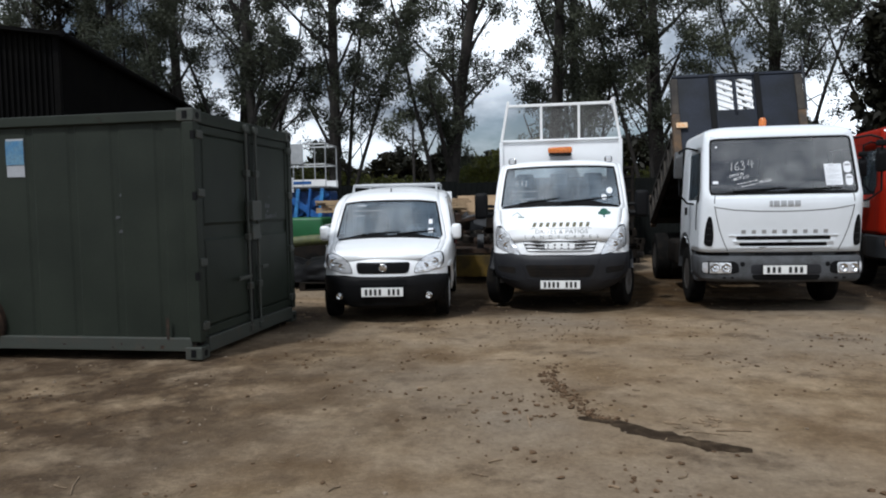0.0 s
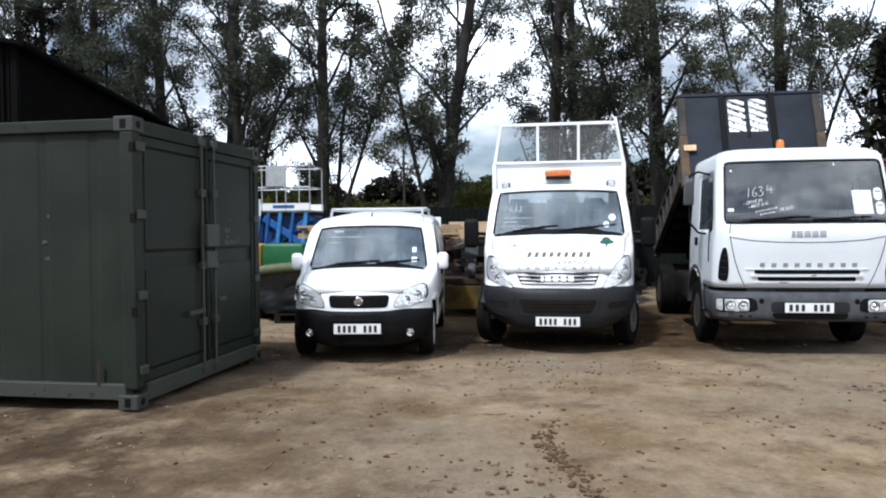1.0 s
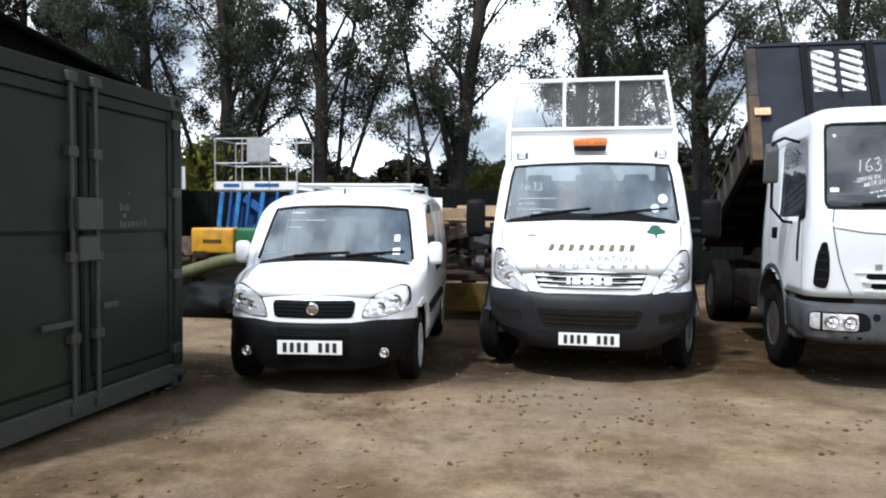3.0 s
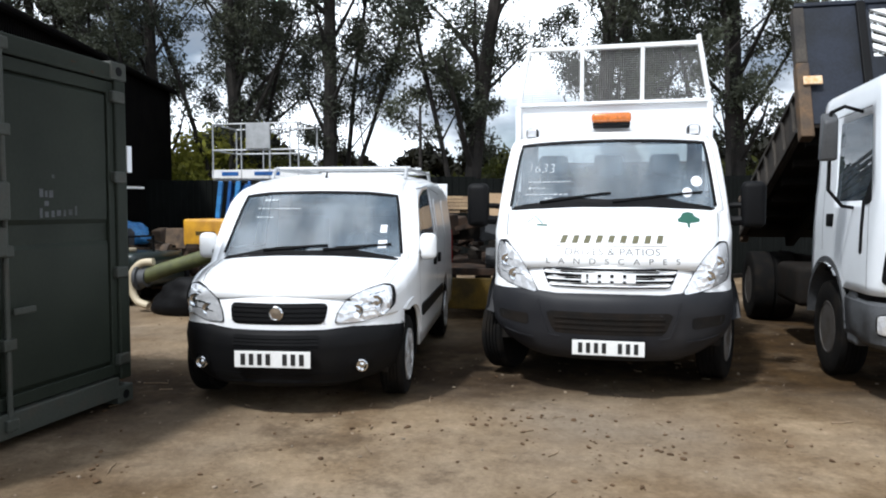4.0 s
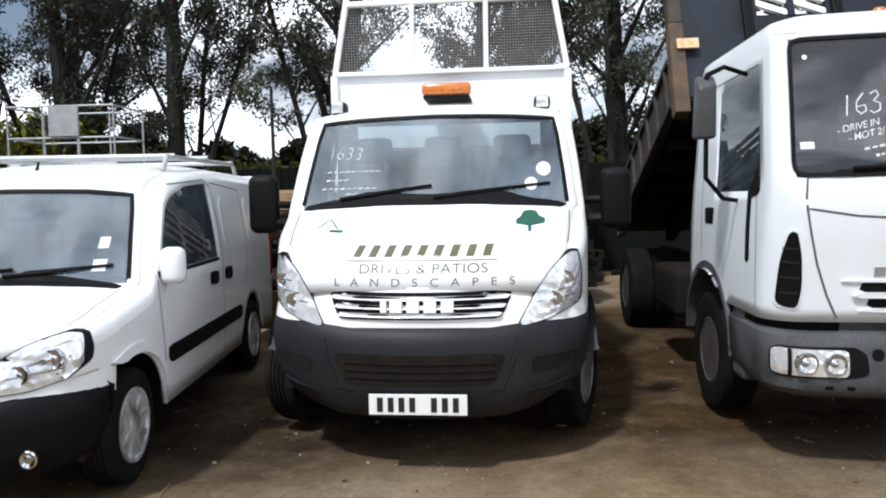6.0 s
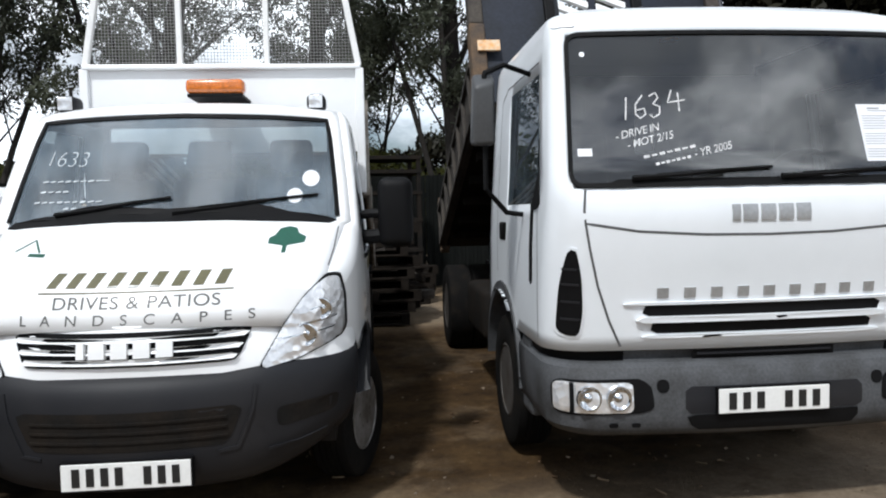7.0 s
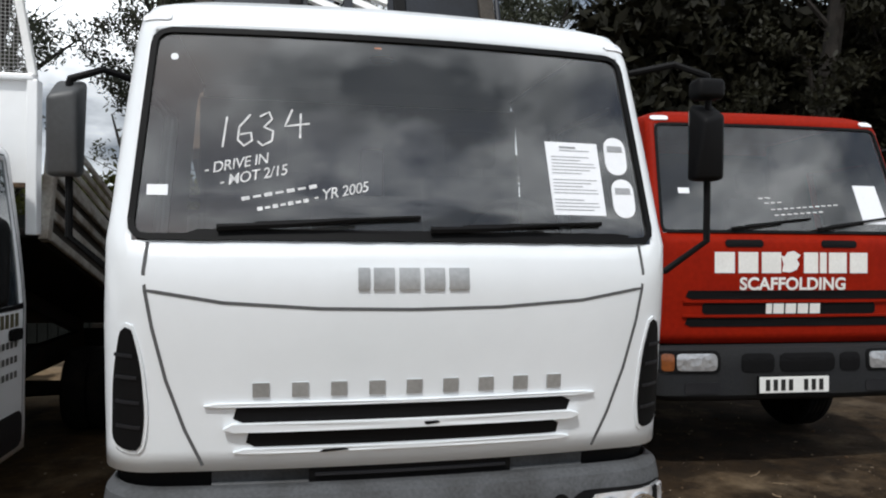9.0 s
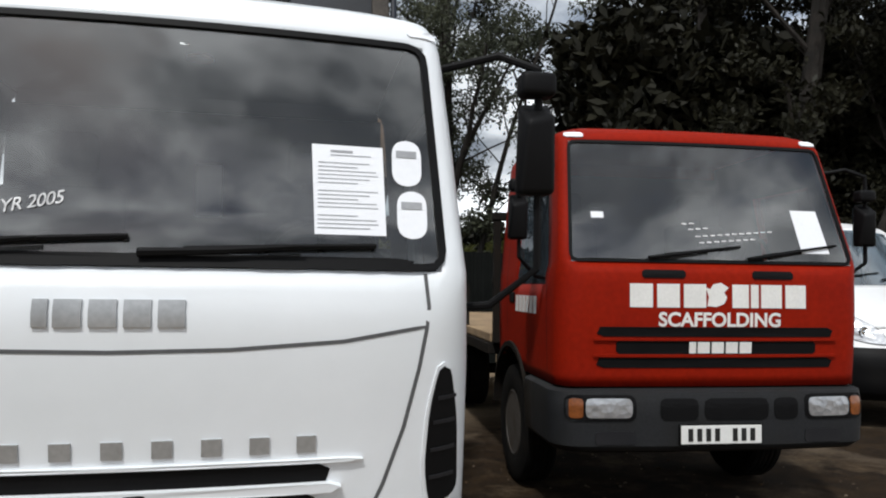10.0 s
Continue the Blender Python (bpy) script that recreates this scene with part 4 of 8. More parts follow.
        part("reflector", pad(bs, "front", smooth_outline(o, 48, 0), 0.010, 3), M_LENS, hl, smooth=True)
        for x in (0.70, 0.83):
            c = drop_on(bs, "front", s * x, 0.582, 0.008)
            part("lamp_bowl", lathe(bmesh.new(), [(0.058, c.y + 0.002), (0.056, c.y - 0.016), (0.050, c.y - 0.016), (0.040, c.y - 0.004), (0.024, c.y + 0.001), (0.015, c.y - 0.008), (0.001, c.y - 0.016)], 24, "y", (c.x, 0, c.z)), M_BOWL, hl, smooth=True)
        part("indicator", pad(bs, "front", smooth_outline(rect(min(s * 0.905, s * 0.957), max(s * 0.905, s * 0.957), 0.522, 0.644), 28, 1), 0.014, 3), M_LENS, hl, "clear indicator lens", smooth=True)
        part("lamp_divider", ribbon(bs, "front", [(s * 0.894, 0.515), (s * 0.894, 0.65)], 0.012, 0.012, None, 0.03, 0.006), M_DARK, hl)
    add_plate(t, bs, 0.0, 0.56, (3, 3), off=0.02)
    # pillars' lower mudguards, steps, door details
    for s, way in ((-1, "left"), (1, "right")):
        sd = tree_of(body)
        g = ribbon(sd, way, [(0.32, 0.82), (0.33, 1.2), (0.36, 1.45)], 0.008, 0.0015)
        ribbon(sd, way, [(1.42, 1.05), (1.45, 1.4), (1.46, 2.1), (1.3, 2.16), (0.5, 2.16)], 0.008, 0.0015, g)
        part("door_gap", g, M_SEAM, t)
        part("door_handle", box(bmesh.new(), s * 0.985 - 0.012, s * 0.985 + 0.022, 1.16, 1.34, 1.25, 1.36, 0.012), M_DARK, t, "black door handle", smooth=True)
        part("mirror_fairing", pad(sd, way, smooth_outline([(0.30, 1.45), (0.46, 1.42), (0.46, 1.74), (0.42, 1.78)], 24, 1), 0.006, 2), M_DARK, t)
        part("corner_blade", pad(sd, way, smooth_outline([(0.44, 1.06), (0.50, 1.06), (0.50, 1.5), (0.44, 1.5)], 24, 1), 0.004, 2), M_DARK, t)
        bm = bmesh.new()
        arc = [(1.28 - 0.53 * math.cos(a), 0.41 + 0.53 * math.sin(a)) for a in np.linspace(0.1, math.pi - 0.1, 20)]
        rows = [[(s * 0.80, y, z), (s * 1.005, y, z), (s * 1.005, y, z + 0.06), (s * 0.98, y, z + 0.068)] for y, z in arc]
        part("mudguard", sheet(rows, bm=bm), M_GREYPL, t, "grey plastic mudguard", smooth=True)
        part("step_box", box(bmesh.new(), s * 0.75, s * 0.985, 0.55, 0.76, 0.36, 0.78, 0.03), M_GREYPL, t)
        add_wheel(t, s * 0.985, 1.28, 0.395, 0.22, 0.225, M_RIMDK, nuts=8)
        add_wheel(t, s * 1.02, 4.55, 0.43, 0.24, 0.24, M_RIMDK, dual=True, nuts=8)
        truck_mirror(t, s, 0.96, 0.70 if s < 0 else 0.42, 2.14 if s < 0 else 2.22, 1.42, (1.76, 2.13) if s < 0 else (1.78, 2.20), 0.235 if s < 0 else 0.28, M_MIRROR if s < 0 else None)
    axle(t, 1.28, 0.395, 0.85), axle(t, 4.55, 0.43, 0.6)
    chassis_frame(t, 0.9, 5.6, 0.72)
    for x in (-0.85, 0.85):
        part("marker_lamp", pad(surf, "front", smooth_outline(rect(x - 0.05, x + 0.05, 2.285, 2.315), 16, 1), 0.006, 1), M_PAPER, t)
    # inside the cab
    part("dashboard", box(bmesh.new(), -0.88, 0.88, 0.22, 0.62, 1.1, 1.50, 0.06, seg=3), M_DARK, t, smooth=True)
    part("cab_floor", box(bmesh.new(), -0.93, 0.93, 0.2, 1.68, 0.86, 0.90), M_DARK, t)
    part("back_trim", box(bmesh.new(), -0.86, 0.86, 1.62, 1.685, 0.9, 2.3, 0.0), M_SEAT, t)
    # opaque white box: daylight through the rear window is put into its colour
    part("rear_window", box(bmesh.new(), -0.02, 0.10, 1.612, 1.618, 1.80, 2.05), M_PAPER, t, "opaque pale panel with the rear window's daylight painted in")
    add_seat(t, 0.55, 1.35, 1.12, 0.52, 0.66), add_seat(t, -0.55, 1.35, 1.12, 0.52, 0.66)
    add_steering(t, 0.55, 0.72, 1.52, 0.22, -62)
    # papers and marks on the windscreen
    part("paper_notice", pad(gs, "front", [(0.515, 1.622), (0.72, 1.622), (0.712, 1.892), (0.503, 1.892)], 0.002, 3, 0.001), M_PAPER, t, "white printed notice behind the glass")
    bm = bmesh.new()
    for i in range(20):
        if i in (2, 9, 15):
            continue
        z = 1.873 - i * 0.0122
        a = 0.522 + (0.035 if i < 2 else 0.0)
        ribbon(gs, "front", [(a, z), (a + (0.115, 0.17, 0.175, 0.15)[i % 4] - (0.05 if i < 2 else 0), z)], 0.0026 if i else 0.006, 0.0035, bm, 0.1)
    tagged(part("notice_print", bm, M_PRINT, t), kind="stuff")
    for z in (1.845, 1.685):
        dsc = part("tax_sticker", pad(gs, "front", smooth_outline(rect(0.76 - (z - 1.6) * 0.08, 0.85 - (z - 1.6) * 0.08, z - 0.07, z + 0.075), 28, 3), 0.003, 2, 0.001), M_PAPER, t, "pale rounded sticker holder")
        part("sticker_bar", ribbon(gs, "front", [(0.772 - (z - 1.6) * 0.08, z + 0.03), (0.835 - (z - 1.6) * 0.08, z + 0.03)], 0.022, 0.005, None, 0.05), M_PRINT, dsc)
    part("small_sticker", pad(gs, "front", rect(-0.845, -0.78, 1.665, 1.70), 0.003, 1, 0.001), M_PAPER, t)
    part("round_sticker", pad(gs, "front", smooth_outline(rect(-0.795, -0.770, 2.135, 2.16), 12, 3), 0.003, 1, 0.001), M_PAPER, t)
    strokes = ([(0.0, 0.0), (0.012, 0.105)],
               [(0.088, 0.108), (0.052, 0.066), (0.048, 0.022), (0.068, 0.0), (0.094, 0.016), (0.09, 0.044), (0.055, 0.04)],
               [(0.118, 0.098), (0.148, 0.112), (0.158, 0.086), (0.132, 0.060), (0.162, 0.044), (0.158, 0.010), (0.128, -0.004), (0.112, 0.012)],
               [(0.224, 0.116), (0.200, 0.058), (0.282, 0.062)], [(0.252, 0.100), (0.250, 0.012)])
    for pl in strokes:
        part("marker_digit", ribbon(gs, "front", [(-0.615 + x * 1.0, 1.828 + z + x * 0.10) for x, z in pl], 0.0068, 0.004, None, 0.015), M_CHALK, t, "white hand-marked number")
    for i, (txt, x, z) in enumerate((("- DRIVE IN", -0.67, 1.735), ("- MOT 2/15", -0.62, 1.695), ("- YR 2005", -0.32, 1.65))):
        part("marker_letter", words(txt, 0.050, gs, "front", (x, z), "LEFT", 0.004, 12, 0.95, 0.95, 0.3, 0.0003), M_CHALK, t)
    bm = bmesh.new()
    for x0, z0, ln in ((-0.55, 1.655, 0.25), (-0.50, 1.622, 0.17)):
        for k in range(7):
            ribbon(gs, "front", [(x0 + ln * k / 7, z0 + 0.2 * ln * k / 7), (x0 + ln * (k + 0.7) / 7, z0 + 0.2 * ln * (k + 0.7) / 7)], 0.008 if k % 2 else 0.013, 0.004, bm, 0.1)
    tagged(part("marker_writing", bm, M_CHALK, t), kind="stuff")
    # raised tipper body
    lift = Matrix.Translation((0, 5.05, 0.92)) @ Matrix.Rotation(radians(-21), 4, "X") @ Matrix.Translation((0, -5.35, 0))
    rot = lambda bm: (bmesh.ops.transform(bm, matrix=lift, verts=bm.verts[:]), bm)[1]
    part("tipper_floor", rot(boxes((-0.93, 0.93, 2.25, 5.5, 0.16, 0.23), bev=0.01)), M_CHASSIS, t)
    for x in (-0.4, 0.4):
        part("floor_runner", rot(boxes((x - 0.05, x + 0.05, 2.4, 5.4, 0.0, 0.16), bev=0.008)), M_CHASSIS, t)
    for y in np.arange(2.5, 5.5, 0.5):
        part("floor_bearer", rot(boxes((-0.9, 0.9, y - 0.04, y + 0.04, 0.08, 0.159), bev=0.006)), M_CHASSIS, t)
    for s in (-1, 1):
        sb = part("side_board", rot(boxes((s * 0.96 - 0.025, s * 0.96 + 0.025, 2.35, 5.5, 0.16, 0.62), bev=0.008)), M_SIDEB, t, "muddy brown steel drop side")
        bm = bmesh.new()
        for y in np.arange(2.5, 5.5, 0.42):
            box(bm, s * 0.983, s * 0.983 + s * 0.03, y - 0.03, y + 0.03, 0.18, 0.6, 0.006)
        box(bm, s * 0.983, s * 0.983 + s * 0.032, 2.36, 5.49, 0.57, 0.62, 0.006)
        box(bm, s * 0.983, s * 0.983 + s * 0.032, 2.36, 5.49, 0.17, 0.22, 0.006)
        part("side_rib", rot(bm), M_SIDEB, sb)
        part("corner_post", rot(boxes((s * 0.95 - 0.06, s * 0.95 + 0.06, 2.20, 2.34, 0.05, 0.86), bev=0.012)), M_TAN, t, "rust-tan corner post")
        part("corner_post", rot(boxes((s * 0.95 - 0.055, s * 0.95 + 0.055, 2.205, 2.335, 0.862, 1.50), bev=0.012)), M_SIDEB, t)
        part("tail_post", rot(boxes((s * 0.95 - 0.05, s * 0.95 + 0.05, 5.42, 5.54, 0.1, 0.75), bev=0.01)), M_TAN, t)
    part("tailboard", rot(boxes((-0.92, 0.92, 5.50, 5.55, 0.18, 0.62), bev=0.01)), M_SIDEB, t)
    part("warning_tag", rot(boxes((-0.96, -0.79, 2.17, 2.19, 0.60, 0.69), bev=0.004)), M_TAG, t, "small pale orange warning tag")
    for x0, x1 in ((-0.94, -0.40), (0.36, 1.0)):
        part("headboard_panel", rot(boxes((x0, x1, 2.24, 2.275, 0.2, 1.52), bev=0.006)), M_STEEL, t, "dark blue-grey steel headboard panel")
    # slotted middle panel
    bm = bmesh.new()
    box(bm, -0.34, 0.30, 2.24, 2.275, 0.2, 0.92)
    box(bm, -0.34, 0.30, 2.24, 2.275, 1.46, 1.52)
    box(bm, -0.34, -0.29, 2.24, 2.275, 0.92, 1.51), box(bm, 0.25, 0.30, 2.24, 2.275, 0.92, 1.51), box(bm, -0.05, 0.01, 2.24, 2.275, 0.82, 1.46)
    slats = []
    for k in range(6):
        z = 0.88 + k * 0.112
        for x0, x1 in ((-0.30, -0.04), (0.0, 0.26)):
            m2 = Matrix.Translation(((x0 + x1) / 2, 2.2575, z)) @ Matrix.Rotation(radians(24), 4, "Y")
            slats.append(box(bmesh.new(), -0.135, 0.135, -0.0165, 0.0165, -0.026, 0.026, 0, m2))
    slotted = part("slotted_panel", rot(bm), M_STEEL, t, "slotted steel headboard panel")
    for b in slats:
        part("slat", rot(b), M_WFRAME, slotted)
    for x in (-0.37, 0.33):
        part("headboard_post", rot(boxes((x - 0.04, x + 0.04, 2.20, 2.30, 0.2, 1.54), bev=0.008)), M_DARK, t)
    part("headboard_rail", rot(boxes((-0.98, 1.02, 2.22, 2.29, 1.522, 1.57), bev=0.008)), M_STEEL, t)
    part("headboard_stay", rot(tube(bmesh.new(), [(1.03, 2.25, 0.9), (1.05, 2.25, 1.77)], 0.02, 8)), M_STEEL, t)
    part("roof_beacon", lathe(bmesh.new(), [(0.06, 2.43), (0.06, 2.47), (0.05, 2.49), (0.05, 2.58), (0.03, 2.61), (0.001, 2.615)], 20, "z", (0.04, 1.2, 0)), M_AMBER, t, "amber rotating beacon", smooth=True)
    part("tipping_ram", tube(bmesh.new(), [(0, 3.6, 0.75), (0, 3.45, 1.15), (0, 3.35, 1.55)], [0.09, 0.075, 0.06], 14), M_CHASSIS, t, smooth=True)
    for s in (-1, 1):
        part("fuel_tank" if s < 0 else "battery_box", box(bmesh.new(), s * 0.5, s * 0.95, 2.4, 3.3, 0.42, 0.82, 0.06, seg=3), M_CHASSIS, t, smooth=True)
    return t


def red_flatbed_lorry(m):
    t = thing("flatbed_lorry", m, "red forward-cab scaffolding lorry with white sign lettering and a flat bed", "lorry")
    keys = [(0.88, 0.03, 1.01, 0.13, 0.03), (1.3, 0.0, 1.015, 0.13, 0.03), (1.57, 0.0, 1.01, 0.12, 0.03), (1.635, 0.02, 1.0, 0.065, 0.035), (1.67, 0.03, 1.0, 0.06, 0.035), (2.05, 0.15, 0.965, 0.06, 0.04),
            (2.44, 0.28, 0.93, 0.055, 0.04), (2.49, 0.30, 0.918, 0.08, 0.04), (2.53, 0.35, 0.885, 0.12, 0.04)]
    zs = [0.88, 0.95, 1.05, 1.12, 1.2, 1.3, 1.4, 1.5, 1.57, 1.64, 1.74, 1.9, 2.05, 2.2, 2.34, 2.44, 2.465, 2.49, 2.515, 2.53]
    side = [0, 0.06, 0.12, 0.2, 0.28, 0.36, 0.44, 0.5, 0.55, 0.6, 0.65, 0.7, 0.76, 0.82, 0.88, 0.94, 1.0]

    def zb(y):
        q = 0.56 ** 2 - (y - 1.30) ** 2
        return 0.46 + math.sqrt(q) if q > 0 else 0.0
    body, glass, w1, w2, roof = cab(t, keys, zs, (1.64, 2.44), (1.5, 2.2), 1.70, M_RED, zb, side, (2, 9))
    surf, gs = tree_of(body, glass), tree_of(glass)
    loop = smooth_outline([(-0.938, 1.65), (0.938, 1.65), (0.872, 2.435), (-0.872, 2.435)], 150, 2, r=0.045)
    part("windscreen_seal", ribbon(surf, "front", loop + [loop[0]], 0.02, 0.004, None, 0.05, 0.005), M_DARK, t, smooth=True)
    add_wiper(t, surf, -0.45, 1.665, 0.10, 1.725), add_wiper(t, surf, 0.2, 1.665, 0.78, 1.745)
    for s in (-1, 1):
        part("bonnet_vent", pad(surf, "front", smooth_outline(rect(s * 0.36 - 0.14, s * 0.36 + 0.14, 1.545, 1.595), 28, 1), 0.005, 2), M_DARK, t)
        part("marker_lamp", pad(surf, "front", smooth_outline(rect(s * 0.83 - 0.06, s * 0.83 + 0.06, 2.465, 2.495), 16, 1), 0.01, 2), M_PAPER, t)
    for z, a, h in ((1.215, 0.78, 0.03), (1.12, 0.66, 0.05), (1.025, 0.78, 0.03)):
        part("grille_slot", pad(surf, "front", smooth_outline(rect(-a, a, z - h, z + h), 60, 1), 0.004, 2), M_DARK, t, "dark grille slot", smooth=True)
    bm = bmesh.new()
    for z in (1.17, 1.07):
        ribbon(surf, "front", [(-0.8, z), (0.8, z)], 0.016, 0.006, bm, 0.2, 0.008)
    part("grille_bar", bm, M_RED, t)
    part("badge", blocks(surf, "front", -0.20, 0.22, 1.085, 1.155, (0.55, 1, 1, 1, 1), fill=0.84, off=0.010), M_WHITESIGN, t, "white badge blocks")
    part("sign_block", blocks(surf, "front", -0.59, -0.075, 1.365, 1.51, 3, fill=0.84, off=0.004), M_WHITESIGN, t, "white painted sign blocks")
    part("sign_block", blocks(surf, "front", 0.075, 0.60, 1.365, 1.51, (0.85, 0.4, 1.1, 1.1), fill=0.84, off=0.004), M_WHITESIGN, t)
    em = [(-0.01, 1.385), (0.05, 1.38), (0.10, 1.40), (0.12, 1.44), (0.10, 1.47), (0.13, 1.50), (0.08, 1.53), (0.03, 1.52), (0.01, 1.49), (-0.02, 1.50), (0.0, 1.44)]
    part("sign_emblem", pad(surf, "front", [(x - 0.07, z - 0.01) for x, z in em], 0.003, 1, 0.001), M_WHITESIGN, t, "white painted heraldic shape")
    part("sign_letter", words("SCAFFOLDING", 0.118, surf, "front", (0.01, 1.252), "CENTER", 0.003, 0, 1.0, 1.04, 0.0, 0.0035), M_WHITESIGN, t, "white painted lettering")
    bk = [(0.49, 0.0, 1.0, 0.16, 0.04), (0.53, -0.03, 1.04, 0.16, 0.04), (0.77, -0.035, 1.05, 0.16, 0.04), (0.85, -0.02, 1.045, 0.16, 0.04), (0.875, 0.05, 1.0, 0.16, 0.04)]
    bump = part("bumper", sheet([outline_row(z, bk, FRONT, [0, 0.3, 0.6, 1.0], 0.74) for z in (0.49, 0.51, 0.53, 0.59, 0.65, 0.71, 0.77, 0.81, 0.85, 0.87, 0.875)]), [M_GREYDK, M_CHASSIS], t, "dark grey plastic bumper", smooth=True)
    bs = tree_of(bump)
    shell(bump, 0.02)
    part("bumper_infill", box(bmesh.new(), -0.93, 0.93, 0.10, 0.5, 0.77, 0.93, 0.02), M_DARK, t)
    for x0, x1 in ((-0.40, -0.16), (-0.12, 0.30), (0.34, 0.50)):
        part("air_intake", pad(bs, "front", smooth_outline(rect(x0, x1, 0.685, 0.815), 28, 1), 0.005, 2), M_DARK, t)
    for s in (-1, 1):
        hl = part("headlamp", pad(bs, "front", smooth_outline(rect(min(s * 0.55, s * 0.98), max(s * 0.55, s * 0.98), 0.68, 0.835), 40, 1), 0.005, 2), M_DARK, t, "rectangular headlamp in the bumper")
        part("reflector", pad(bs, "front", smooth_outline(rect(min(s * 0.575, s * 0.86), max(s * 0.575, s * 0.86), 0.70, 0.815), 40, 1), 0.010, 2), M_REDLENS, hl, smooth=True)
        part("indicator", pad(bs, "front", smooth_outline(rect(min(s * 0.875, s * 0.955), max(s * 0.875, s * 0.955), 0.70, 0.815), 24, 1), 0.010, 2), M_AMBERD, hl, smooth=True)
        part("bumper_slot", pad(bs, "front", smooth_outline(rect(min(s * 0.55, s * 0.8), max(s * 0.55, s * 0.8), 0.54, 0.62), 24, 1), 0.005, 1), M_CHAR, t)
        add_wheel(t, s * 1.0, 1.30, 0.44, 0.24, 0.25, M_RIMDK, nuts=8)
        add_wheel(t, s * 1.02, 4.9, 0.44, 0.24, 0.25, M_RIMDK, dual=True, nuts=8)
        truck_mirror(t, s, 0.95, 0.40, 2.28, 1.55, (1.78, 2.18), 0.26)
        way = "left" if s < 0 else "right"
        sd = tree_of(body)
        g = ribbon(sd, way, [(0.30, 0.95), (0.32, 1.5), (0.5, 2.33), (1.42, 2.33), (1.44, 1.5), (1.40, 1.12)], 0.008, 0.0015)
        part("door_gap", g, M_DARK, t)
        part("door_handle", box(bmesh.new(), s * 1.01 - 0.012, s * 1.01 + 0.02, 1.18, 1.34, 1.36, 1.44, 0.01), M_DARK, t)
        bm = bars(sd, way, 0.55, 1.15, 1.30, 1.42, 6, fill=0.75)
        part("door_letter_block", bm, M_WHITESIGN, t, "white bars of door lettering")
        arc = [(1.30 - 0.56 * math.cos(a), 0.46 + 0.56 * math.sin(a)) for a in np.linspace(0.1, math.pi - 0.1, 20)]
        part("mudguard", sheet([[(s * 0.8, y, z), (s * 1.03, y, z), (s * 1.03, y, z + 0.04), (s * 1.0, y, z + 0.045)] for y, z in arc]), M_CHASSIS, t, smooth=True)
        part("step_box", box(bmesh.new(), s * 0.75, s * 1.0, 0.5, 0.74, 0.5, 0.9, 0.03), M_CHASSIS, t)
    add_plate(t, bs, -0.02, 0.60, (4, 3), off=0.022)
    axle(t, 1.3, 0.44, 0.85), axle(t, 4.9, 0.44, 0.6)
    chassis_frame(t, 0.9, 6.6, 0.78)
    part("dashboard", box(bmesh.new(), -0.88, 0.88, 0.24, 0.62, 1.2, 1.64, 0.06, seg=3), M_DARK, t, smooth=True)
    part("cab_floor", box(bmesh.new(), -0.93, 0.93, 0.2, 1.66, 0.97, 1.01), M_DARK, t)
    part("back_trim", box(bmesh.new(), -0.86, 0.86, 1.60, 1.665, 1.0, 2.42), M_SEAT, t)
    add_seat(t, 0.55, 1.32, 1.22, 0.5, 0.66), add_seat(t, -0.55, 1.32, 1.22, 0.5, 0.66)
    add_steering(t, 0.55, 0.70, 1.66, 0.22, -62)
    part("paper_notice", pad(gs, "front", [(0.60, 1.715), (0.80, 1.715), (0.765, 2.0), (0.575, 2.0)], 0.002, 3, 0.001), M_PAPER, t, "white printed notice behind the glass")
    part("small_sticker", pad(gs, "front", rect(-0.78, -0.70, 1.92, 1.96), 0.003, 1, 0.001), M_PAPER, t)
    bm = bmesh.new()
    for x0, z0, n in ((-0.20, 1.89, 2), (-0.16, 1.855, 3), (-0.12, 1.81, 11), (-0.10, 1.77, 8)):
        for k in range(n):
            ribbon(gs, "front", [(x0 + 0.05 * k, z0 + 0.004 * k), (x0 + 0.05 * k + 0.034, z0 + 0.004 * k)], 0.009, 0.004, bm, 0.1)
    tagged(part("marker_writing", bm, M_CHALK, t), kind="stuff")
    # flat bed
    part("bed_floor", boxes((-1.05, 1.05, 1.95, 6.9, 1.0, 1.08), bev=0.01), M_WOOD, t, "timber flat bed")
    part("bed_frame", boxes((-1.07, 1.07, 1.93, 6.92, 0.90, 0.995), bev=0.01), M_CHASSIS, t)
    bm = bmesh.new()
    for x in (-1.0, -0.5, 0.0, 0.5, 1.0):
        box(bm, x - 0.03, x + 0.03, 1.86, 1.93, 1.0, 2.05, 0.006)
    box(bm, -1.04, 1.04, 1.85, 1.94, 2.05, 2.12, 0.01), box(bm, -1.04, 1.04, 1.87, 1.92, 1.5, 1.56, 0.006)
    part("headboard", bm, M_CHASSIS, t)
    for x in (-0.9, 0.9):
        for y in (3.2, 4.6, 6.0):
            part("stake", boxes((x * 1.15 - 0.025, x * 1.15 + 0.025, y - 0.03, y + 0.03, 1.08, 1.5), bev=0.004), M_CHASSIS, t)
    return t


